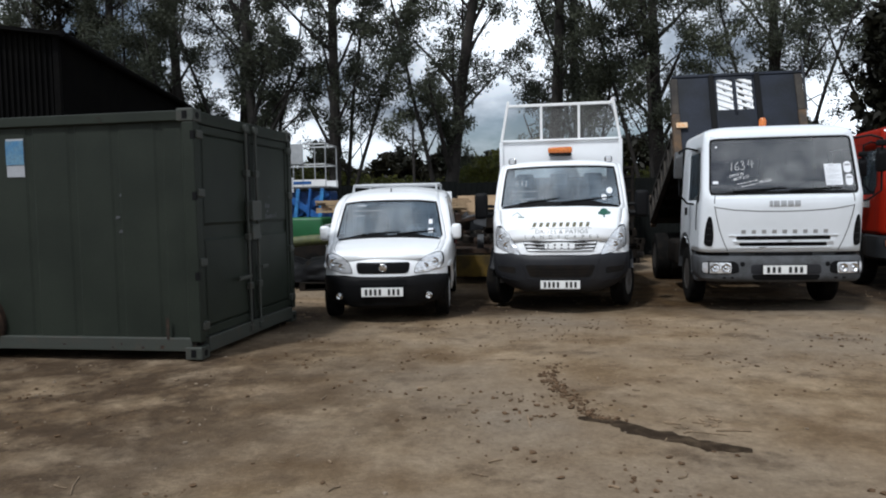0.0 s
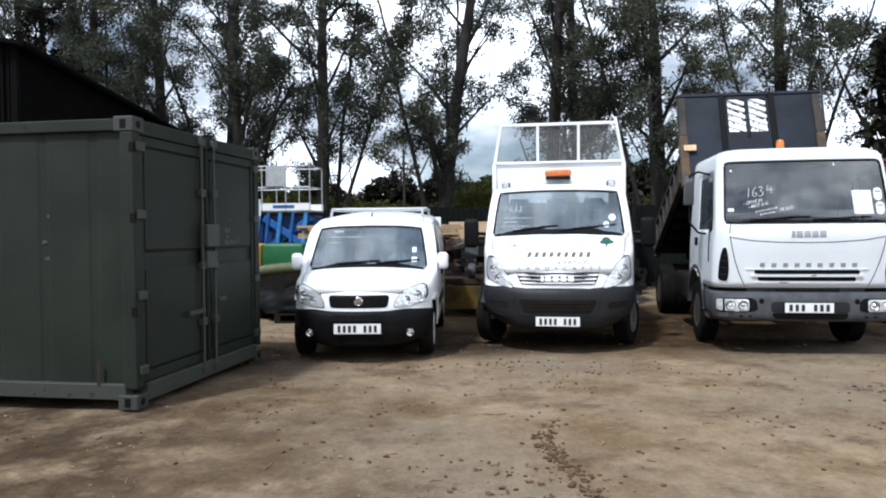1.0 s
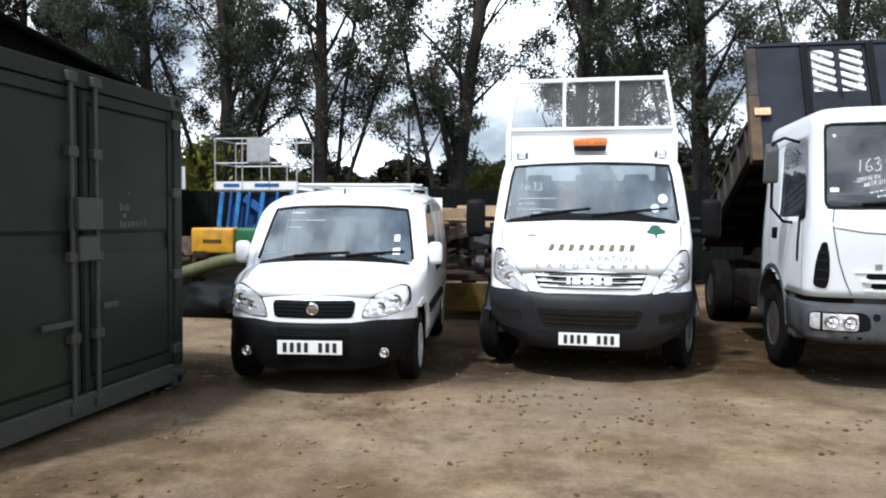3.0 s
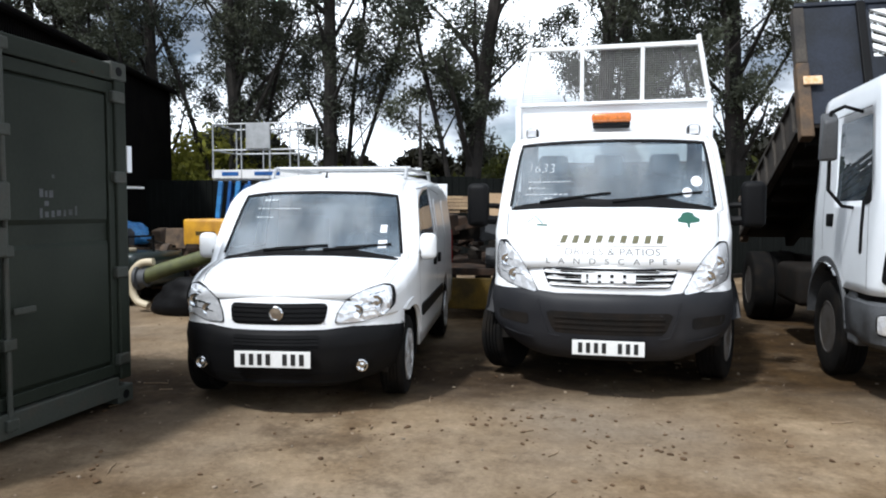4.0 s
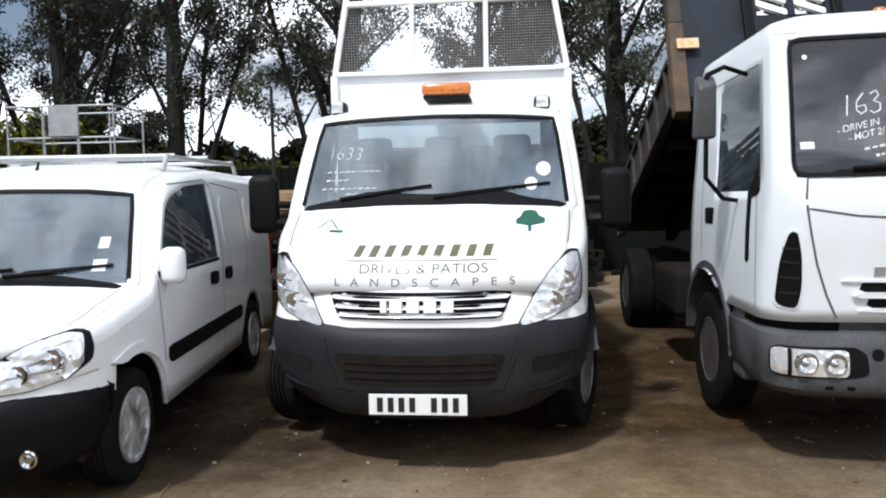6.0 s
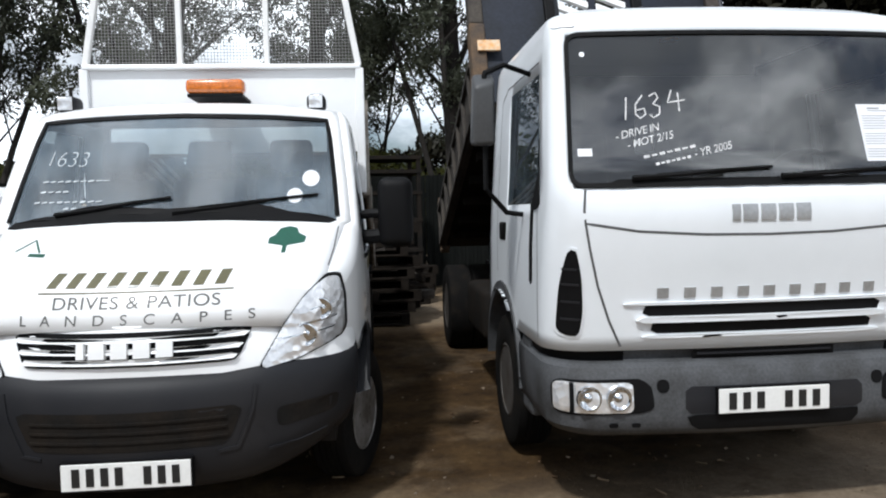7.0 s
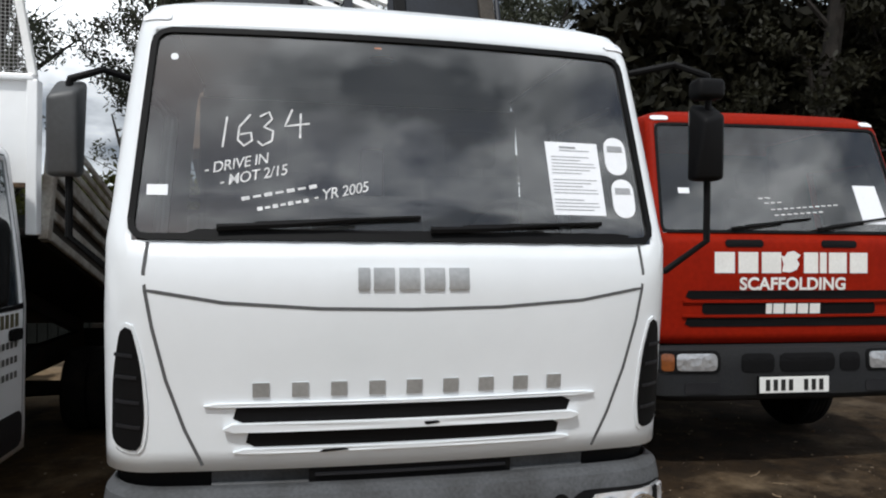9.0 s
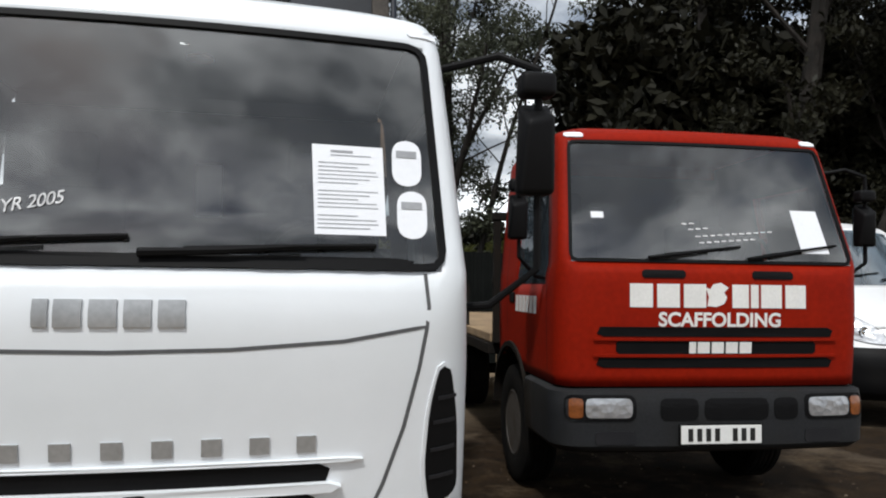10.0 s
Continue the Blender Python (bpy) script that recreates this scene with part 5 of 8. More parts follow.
# ---- bonneted vans ----
def van_body(t, P, paint):
    """Bonnet, roof and sides of a van from its long profile. Stations: y, z, half width at the edge, droop, sweep, kind."""
    st = P["stations"]
    dense = []
    for a, b in zip(st, st[1:]):
        k = max(1, int(math.hypot(b[0] - a[0], b[1] - a[1]) / 0.07))
        for i in range(k):
            f = i / k
            dense.append([a[q] + (b[q] - a[q]) * f for q in range(5)] + [a[5]])
    dense.append(list(st[-1]))
    us = np.linspace(-1, 1, 25)
    rows = [[(hw * u, y + sw * u * u, z - dr * abs(u) ** 2.6) for u in us] for y, z, hw, dr, sw, _ in dense]
    kinds = [d[5] for d in dense]
    i_ws = [i for i, k in enumerate(kinds) if k == "ws"]
    i0, i1 = i_ws[0], i_ws[-1] + 1
    cols = (1, 23)

    def is_ws(i, j):
        return i0 <= i < i1 and cols[0] <= j < cols[1]
    top = part("roof_and_bonnet", sheet(rows, skip=is_ws), [paint, M_DARK], t, smooth=True, angle=30)
    glass = part("windscreen", sheet(rows, keep=is_ws), M_GLASSV, t, smooth=True)
    # sides
    W, belt, sill = P["W"], P["belt"], P["sill"]

    def wide(y):
        return float(np.interp(y, [p[0] for p in P["plan"]], [p[1] for p in P["plan"]]))

    def low(y):
        z = sill if y > P["arches"][0][0] else P["skirt"]
        for yc, r in P["arches"]:
            q = r * r - (y - yc) ** 2
            if q > 0:
                z = max(z, P["hub"] + math.sqrt(q))
        return z

    def xs(y, z):
        over = max(0.0, z - belt)
        under = max(0.0, 0.55 - z)
        return wide(y) - P["tumble"] * over ** 1.25 - 0.10 * under ** 1.5
    edge = [r[-1] for r in rows]
    ys = []
    for a, b in zip(edge, edge[1:]):
        k = max(1, int(abs(b[1] - a[1]) / 0.035))
        ys += [tuple(a[q] + (b[q] - a[q]) * i / k for q in range(3)) for i in range(k)]
    ys.append(edge[-1])
    cols_side = []
    for x, y, z in ys:
        d = min(0.09, (z - low(y)) * 0.4)
        zr = z - d
        xo = xs(y, zr)
        col = [(x + (xo - x) * math.sin(a), y, z - d * (1 - math.cos(a))) for a in np.linspace(0, math.pi / 2, 5)]
        zm = min(belt, zr)
        for k in range(1, 6):
            zz = zr + (zm - zr) * k / 5
            col.append((xs(y, zz), y, zz))
        zl = low(y)
        for k in range(1, 9):
            zz = zm + (zl - zm) * k / 8
            col.append((xs(y, zz), y, zz))
        cols_side.append(col)
    glass_y = P["glass"]

    def is_win(i, j):
        y = cols_side[i][4][1]
        c = cols_side[i]
        return 4 <= j < 9 and any(g0 <= y <= g1 for g0, g1 in glass_y) and c[4][2] - belt > 0.10
    sides = {}
    for s, nm in ((1, "right"), (-1, "left")):
        cc = [[(s * x, y, z) for x, y, z in c] for c in cols_side]
        ob = part("body_side", sheet(cc, skip=is_win), [paint, M_DARK], t, smooth=True, angle=30)
        part("door_window", sheet([[(s * (abs(x) - 0.008), y, z) for x, y, z in c] for c in cc], keep=is_win), M_GLASSD, t, smooth=True)
        sides[nm] = ob
    for ob in (top, *sides.values()):
        shell(ob, 0.022)
    # arch liners
    for yc, r in P["arches"]:
        for s in (1, -1):
            arc = [(yc - (r - 0.004) * math.cos(a), P["hub"] + (r - 0.004) * math.sin(a)) for a in np.linspace(0.3, math.pi + 0.2, 22)]
            part("arch_liner", sheet([[(s * (min(W, wide(y)) - 0.035), y, z), (s * (W - 0.42), y, z)] for y, z in arc]), M_DARK, t, smooth=True)
    part("floor_pan", box(bmesh.new(), -W + 0.15, W - 0.15, 0.35, dense[-1][0] - 0.05, sill - 0.06, sill + 0.06), M_CHASSIS, t)
    zt = edge[-1][2]
    if not P.get("open_back"):
        part("rear_end", box(bmesh.new(), -W + 0.06, W - 0.06, dense[-1][0] - 0.02, dense[-1][0] + 0.005, sill, zt + dense[-1][3]), [paint], t)
    return top, glass, sides, dense


def fascia(t, keys, zs, yr, material, name, label="", side=(0, 0.35, 0.7, 1.0), lift=0.0, crown=0.0):
    rows = [outline_row(z, keys, FRONT, list(side), yr, corner=8) for z in zs]
    if lift:
        rows = lift_corners(rows, lift, max(k[2] for k in keys), zs[0], zs[-1] - 0.08)
    if crown:
        hw, z0, z1 = max(k[2] for k in keys), zs[0], zs[-1]
        rows = [[(x, y, z + crown * min(1.0, max(0.0, (abs(x) / hw - 0.40) / 0.25)) * max(0.0, (z - z0) / (z1 - z0) - 0.5) * 2) for x, y, z in r] for r in rows]
    ob = part(name, sheet(rows), [material, M_DARK], t, label, smooth=True, angle=50)
    return ob


def door_mirror(t, s, x, y, z, w, h, d, material, label=""):
    bm = tube(bmesh.new(), [(s * (x - 0.06), y + 0.05, z - h * 0.25), (s * (x + 0.05), y, z - h * 0.2), (s * (x + 0.10), y, z - h * 0.1)], [0.035, 0.03, 0.03], 8)
    arm = part("mirror_arm", bm, M_DARK, t, smooth=True)
    bm = box(bmesh.new(), s * (x + 0.05), s * (x + 0.05 + w), y - d / 2, y + d / 2, z - h / 2, z + h / 2, min(w, h, d) * 0.38, seg=4)
    part("mirror_head", bm, material, arm, label, smooth=True)
    part("mirror_glass", box(bmesh.new(), s * (x + 0.07), s * (x + 0.03 + w), y + d / 2 + 0.001, y + d / 2 + 0.004, z - h / 2 + 0.03, z + h / 2 - 0.03), M_CHROME, arm)
    return arm


def lamp_unit(t, tree, o, bowls, label="clear headlamp"):
    """A headlamp with a smooth clear front that stands just proud of the body, in a thin dark joint."""
    mid = np.mean(np.array(o), 0)
    pts = np.array(smooth_outline(o, 64, 1))
    cen = pts.mean(0)
    inside = np.array([cen + (p - cen) * f for p in pts for f in (1.0, 0.75, 0.5, 0.25)])

    def terms(x, z):
        u, v = (x - cen[0]) * 5, (z - cen[1]) * 5
        return np.array([1.0, u, v, u * u, u * v, v * v])
    body = np.array([drop_on(tree, "front", x, z).y for x, z in inside])
    k = np.linalg.lstsq(np.array([terms(x, z) for x, z in inside]), body, rcond=None)[0]

    def front(x, z, off):
        return Vector((x, min(float(terms(x, z) @ k), drop_on(tree, "front", x, z).y) - off, z))

    def lens(rim, off, rings, deep):
        bm = bmesh.new()
        rows = [[bm.verts.new(front(*p, off) + Vector((0, deep, 0))) for p in rim]]
        for i in range(rings):
            f = 1 - (i + 0.15 * (i == 0)) / rings if i else 0.985
            rows.append([bm.verts.new(front(*(cen + (p - cen) * f), off + 0.008 * (1 - f * f))) for p in rim])
        c = bm.verts.new(front(*cen, off + 0.008))
        n = len(rim)
        for a, b in zip(rows, rows[1:]):
            for i in range(n):
                bm.faces.new((a[i], a[(i + 1) % n], b[(i + 1) % n], b[i]))
        for i in range(n):
            bm.faces.new((rows[-1][i], rows[-1][(i + 1) % n], c))
        soft = [v for r in rows[2:] for v in r] + [c]
        for _ in range(3):
            bmesh.ops.smooth_vert(bm, verts=soft, factor=0.5, use_axis_x=False, use_axis_y=True, use_axis_z=False)
        return bm
    part("lamp_surround", lens(cen + (pts - cen) * 1.045, 0.008, 4, 0.05), M_DARK, t, smooth=True)
    hl = part("headlamp", lens(pts, 0.010, 6, 0.03), M_LENS, t, label, smooth=True, angle=35)
    face = tree_of(hl)
    for x, z, r in bowls:
        c = drop_on(face, "front", x, z, 0.0)
        q = r * 0.85
        part("lamp_bowl", lathe(bmesh.new(), [(q, c.y + 0.02), (q, c.y - 0.003), (q * 0.94, c.y - 0.004), (q * 0.8, c.y - 0.001), (q * 0.5, c.y + 0.002), (q * 0.3, c.y), (q * 0.22, c.y - 0.004), (0.001, c.y - 0.005)], 24, "y", (c.x, 0, c.z)), M_BOWL, hl, smooth=True)
    s_ = 1 if mid[0] > 0 else -1
    for z, a, b, w in ((float(mid[1]) - 0.045, 0.12, 0.10, 0.006), (float(mid[1]) + 0.005, 0.05, 0.11, 0.010), (float(mid[1]) + 0.07, 0.0, 0.10, 0.006)):
        part("lens_rib", ribbon(face, "front", [(mid[0] - s_ * a, z - 0.012), (mid[0] + s_ * b, z + 0.012)], w, 0.002, None, 0.03), M_BOWL, hl)
    return hl


def small_white_van(m):
    t = thing("panel_van", m, "small white panel van with black bumper and roof bars", "van")
    P = dict(W=0.86, belt=1.06, sill=0.30, plan=((0.2, 0.60), (0.24, 0.67), (0.28, 0.715), (0.36, 0.752), (0.44, 0.78), (0.55, 0.815), (0.7, 0.835), (0.9, 0.85), (1.2, 0.858), (1.5, 0.86)), skirt=0.66, tumble=0.17, hub=0.30, arches=((0.72, 0.37), (3.28, 0.37)), glass=((1.02, 2.2),),
             stations=[(0.09, 0.80, 0.64, 0.05, 0.17, "b"), (0.14, 0.858, 0.685, 0.055, 0.145, "b"), (0.30, 0.925, 0.73, 0.055, 0.11, "b"), (0.52, 0.985, 0.755, 0.05, 0.10, "b"), (0.79, 1.04, 0.77, 0.05, 0.12, "b"),
                       (0.82, 1.055, 0.785, 0.045, 0.14, "ws"), (0.975, 1.265, 0.75, 0.035, 0.13, "ws"), (1.11, 1.44, 0.705, 0.03, 0.12, "ws"), (1.20, 1.54, 0.69, 0.03, 0.11, "r"),
                       (1.27, 1.595, 0.68, 0.045, 0.10, "r"), (1.42, 1.655, 0.67, 0.06, 0.06, "r"), (1.75, 1.715, 0.66, 0.06, 0.02, "r"), (2.6, 1.765, 0.665, 0.06, 0.0, "r"), (3.8, 1.76, 0.66, 0.06, -0.02, "r"), (4.15, 1.71, 0.65, 0.06, -0.04, "r")])
    top, glass, sides, dense = van_body(t, P, M_WHITE)
    fk = [(0.54, 0.045, 0.805, 0.33, 0.10), (0.64, 0.05, 0.805, 0.34, 0.10), (0.72, 0.065, 0.80, 0.34, 0.10), (0.79, 0.09, 0.78, 0.34, 0.11), (0.82, 0.125, 0.75, 0.34, 0.11)]
    nose = fascia(t, fk, (0.54, 0.60, 0.64, 0.68, 0.72, 0.76, 0.79, 0.805, 0.82), 0.52, M_WHITE, "nose_panel")
    bk = [(0.19, 0.06, 0.74, 0.32, 0.10), (0.22, 0.015, 0.77, 0.35, 0.10), (0.34, -0.015, 0.80, 0.36, 0.10), (0.48, -0.02, 0.808, 0.36, 0.10), (0.55, 0.0, 0.805, 0.36, 0.10), (0.58, 0.035, 0.795, 0.35, 0.10)]
    bump = fascia(t, bk, (0.19, 0.2, 0.22, 0.28, 0.34, 0.40, 0.45, 0.48, 0.52, 0.55, 0.57, 0.58), 0.46, M_BUMPER, "bumper", "black plastic bumper", lift=0.10, crown=0.02)
    surf, bs, gs = tree_of(nose, top, sides["right"], sides["left"]), tree_of(bump), tree_of(glass)
    allf = tree_of(nose, top, sides["right"], sides["left"], glass)
    # grille and headlamps
    gr = part("grille", pad(surf, "front", smooth_outline([(-0.32, 0.615), (0.32, 0.615), (0.345, 0.755), (-0.345, 0.755)], 60, 1), 0.004, 3), M_DARK, t, "black barred grille", smooth=True)
    bm = bmesh.new()
    for z in (0.64, 0.67, 0.70, 0.73):
        ribbon(surf, "front", [(-0.32, z), (0.32, z)], 0.010, 0.006, bm, 0.1, 0.006)
    part("grille_bar", bm, M_BUMPER, gr)
    c = drop_on(surf, "front", 0, 0.69, 0.012)
    part("badge", lathe(bmesh.new(), [(0.052, c.y + 0.01), (0.052, c.y - 0.006), (0.042, c.y - 0.012), (0.038, c.y - 0.006), (0.001, c.y - 0.008)], 28, "y", (0, 0, 0.69)), M_CHROME, t, "round chrome badge", smooth=True)
    for s in (-1, 1):
        o = [(s * 0.39, 0.618), (s * 0.56, 0.622), (s * 0.70, 0.66), (s * 0.755, 0.72), (s * 0.76, 0.79), (s * 0.745, 0.855), (s * 0.68, 0.868), (s * 0.56, 0.835), (s * 0.46, 0.775), (s * 0.41, 0.70)]
        lamp_unit(t, surf, o if s > 0 else o[::-1], [(s * 0.53, 0.70, 0.052), (s * 0.65, 0.755, 0.055)])
        fl = part("fog_lamp_surround", pad(bs, "front", smooth_outline(rect(s * 0.56 - 0.07, s * 0.56 + 0.07, 0.29, 0.39), 28, 2), 0.004, 2), M_DARK, t)
        c = drop_on(bs, "front", s * 0.56, 0.335, 0.016)
        part("fog_lamp", lathe(bmesh.new(), [(0.042, c.y + 0.01), (0.042, c.y - 0.008), (0.034, c.y - 0.012), (0.02, c.y - 0.004), (0.001, c.y - 0.010)], 22, "y", (c.x, 0, c.z)), M_CHROME, fl, "round fog lamp", smooth=True)
    li = part("lower_intake", pad(bs, "front", smooth_outline([(-0.31, 0.465), (0.31, 0.465), (0.30, 0.55), (-0.30, 0.55)], 48, 1), 0.003, 3), M_DARK, t, smooth=True)
    bm = bmesh.new()
    for z in (0.485, 0.508, 0.53):
        ribbon(bs, "front", [(-0.29, z), (0.29, z)], 0.008, 0.004, bm, 0.1, 0.006)
    part("intake_bar", bm, M_BUMPER, li)
    part("bumper_lip", pad(bs, "front", smooth_outline(rect(-0.45, 0.45, 0.225, 0.29), 48, 1), 0.003, 2), M_DARK, t, smooth=True)
    add_plate(t, bs, 0.0, 0.395, (4, 3), off=0.022)
    # bonnet seams
    for s in (-1, 1):
        part("bonnet_gap", ribbon(surf, "top", [(s * 0.64, 0.36), (s * 0.68, 0.5), (s * 0.71, 0.88)], 0.006, 0.001), M_SEAM, t)
    part("wiper_cowl", pad(allf, "top", smooth_outline([(-0.70, 0.87), (-0.4, 0.795), (0, 0.77), (0.4, 0.795), (0.70, 0.87), (0.705, 0.92), (0.4, 0.845), (0, 0.82), (-0.4, 0.845), (-0.705, 0.92)], 60, 1), 0.006, 2), M_DARK, t, smooth=True)
    wline = [(-0.72, 1.045), (-0.70, 1.17), (-0.66, 1.40), (-0.635, 1.505), (-0.4, 1.528), (0, 1.535), (0.4, 1.528), (0.635, 1.505), (0.66, 1.40), (0.70, 1.17), (0.72, 1.045)]
    part("windscreen_seal", ribbon(allf, "front", wline, 0.02, 0.003, None, 0.05, 0.004), M_DARK, t, smooth=True)
    add_wiper(t, allf, -0.36, 1.07, 0.10, 1.095, 0.02), add_wiper(t, allf, 0.12, 1.075, 0.58, 1.10, 0.02)
    part("roof_aerial", tube(bmesh.new(), [(-0.02, 1.50, 1.665), (-0.02, 1.53, 1.72)], [0.012, 0.006], 8), M_DARK, t)
    # sides
    for s, way, ob in ((1, "right", sides["right"]), (-1, "left", sides["left"])):
        sd = tree_of(ob)
        g = ribbon(sd, way, [(1.12, 0.34), (1.08, 0.7), (1.02, 1.05)], 0.008, 0.0015)
        ribbon(sd, way, [(2.34, 0.34), (2.36, 1.0), (2.34, 1.57), (2.2, 1.62), (1.5, 1.57)], 0.008, 0.0015, g)
        ribbon(sd, way, [(3.02, 0.75), (3.12, 1.0), (3.12, 1.56), (2.36, 1.60)], 0.008, 0.0015, g)
        part("door_gap", g, M_SEAM, t)
        arc = [(0.72 - 0.405 * math.cos(a), 0.30 + 0.405 * math.sin(a)) for a in np.linspace(1.05, math.pi - 0.3, 20)]
        part("arch_flare", ribbon(sd, way, arc, 0.055, 0.0, None, 0.05, 0.014), M_WHITE, t, smooth=True)
        part("rub_strip", pad(sd, way, smooth_outline(rect(1.14, 2.86, 0.53, 0.63), 60, 1), 0.012, 2), M_BUMPER, t, "black rub strip along the doors", smooth=True)
        part("pressed_panel", pad(sd, way, smooth_outline(rect(2.46, 3.02, 1.10, 1.50), 40, 1), 0.006, 2), M_WHITE, t, smooth=True)
        part("pressed_panel", pad(sd, way, smooth_outline(rect(3.22, 3.85, 1.10, 1.50), 40, 1), 0.006, 2), M_WHITE, t, smooth=True)
        for y in (2.10, 2.48):
            part("door_handle", pad(sd, way, smooth_outline(rect(y - 0.075, y + 0.075, 0.88, 0.97), 24, 2), 0.02, 2), M_DARK, t, "black door handle", smooth=True)
        part("window_seal", ribbon(sd, way, [(1.04, 1.055), (2.24, 1.055)], 0.03, 0.003, None, 0.1, 0.004), M_DARK, t)
        door_mirror(t, s, 0.80, 1.10, 1.10, 0.135, 0.21, 0.12, M_WHITE, label="white door mirror")
        add_wheel(t, s * 0.815, 0.72, 0.30, 0.185, 0.195, M_RIMDK, nuts=5, spokes=9)
        add_wheel(t, s * 0.86, 3.28, 0.30, 0.185, 0.195, M_RIMDK, nuts=5, spokes=9)
        part("tail_lamp", pad(sd, way, smooth_outline(rect(4.06, 4.16, 0.75, 1.15), 24, 1), 0.01, 2), M_RED, t, smooth=True)
        # roof bars
        p = lambda y: drop_on(tree_of(top), "top", s * 0.62, y, 0.0)
        a, b, c2, d = p(1.85), p(1.95), p(3.7), p(3.8)
        up = Vector((0, 0, 0.095))
        part("roof_rail", tube(bmesh.new(), [a, b + up, (b + c2) / 2 + up, c2 + up, d], 0.018, 8), M_GALV, t, "grey roof rail", smooth=True)
    for y in (2.05, 2.85, 3.6):
        tp = tree_of(top)
        a, b = drop_on(tp, "top", -0.62, y, 0), drop_on(tp, "top", 0.62, y, 0)
        zz = max(a.z, b.z) + 0.10
        part("cross_bar", tube(bmesh.new(), [(-0.64, y, zz), (0.64, y, zz)], 0.018, 8), M_GALV, t, "grey roof cross bar")
    # cabin
    part("dashboard", box(bmesh.new(), -0.68, 0.68, 0.98, 1.3, 0.72, 1.03, 0.05, seg=3), M_DARK, t, smooth=True)
    add_seat(t, 0.36, 1.9, 0.62, 0.48, 0.60), add_seat(t, -0.36, 1.9, 0.62, 0.48, 0.60)
    add_steering(t, 0.36, 1.38, 1.06, 0.18, -60)
    part("bulkhead", box(bmesh.new(), -0.72, 0.72, 2.34, 2.36, 0.4, 1.6), M_SEAT, t)
    part("notice_sticker", pad(gs, "front", rect(0.535, 0.60, 1.09, 1.15), 0.003, 1, 0.001), M_PAPER, t)
    part("notice_sticker", pad(gs, "front", rect(0.54, 0.59, 1.21, 1.27), 0.003, 1, 0.001), M_PAPER, t)
    bm = bmesh.new()
    for x0, z0, n in ((-0.46, 1.47, 4), (-0.50, 1.40, 12), (-0.50, 1.33, 5)):
        for k in range(n):
            ribbon(gs, "front", [(x0 + 0.032 * k, z0), (x0 + 0.032 * k + 0.024, z0)], 0.008 if n > 4 else 0.016, 0.004, bm, 0.1)
    tagged(part("marker_writing", bm, M_CHALKF, t), kind="stuff")
    return t


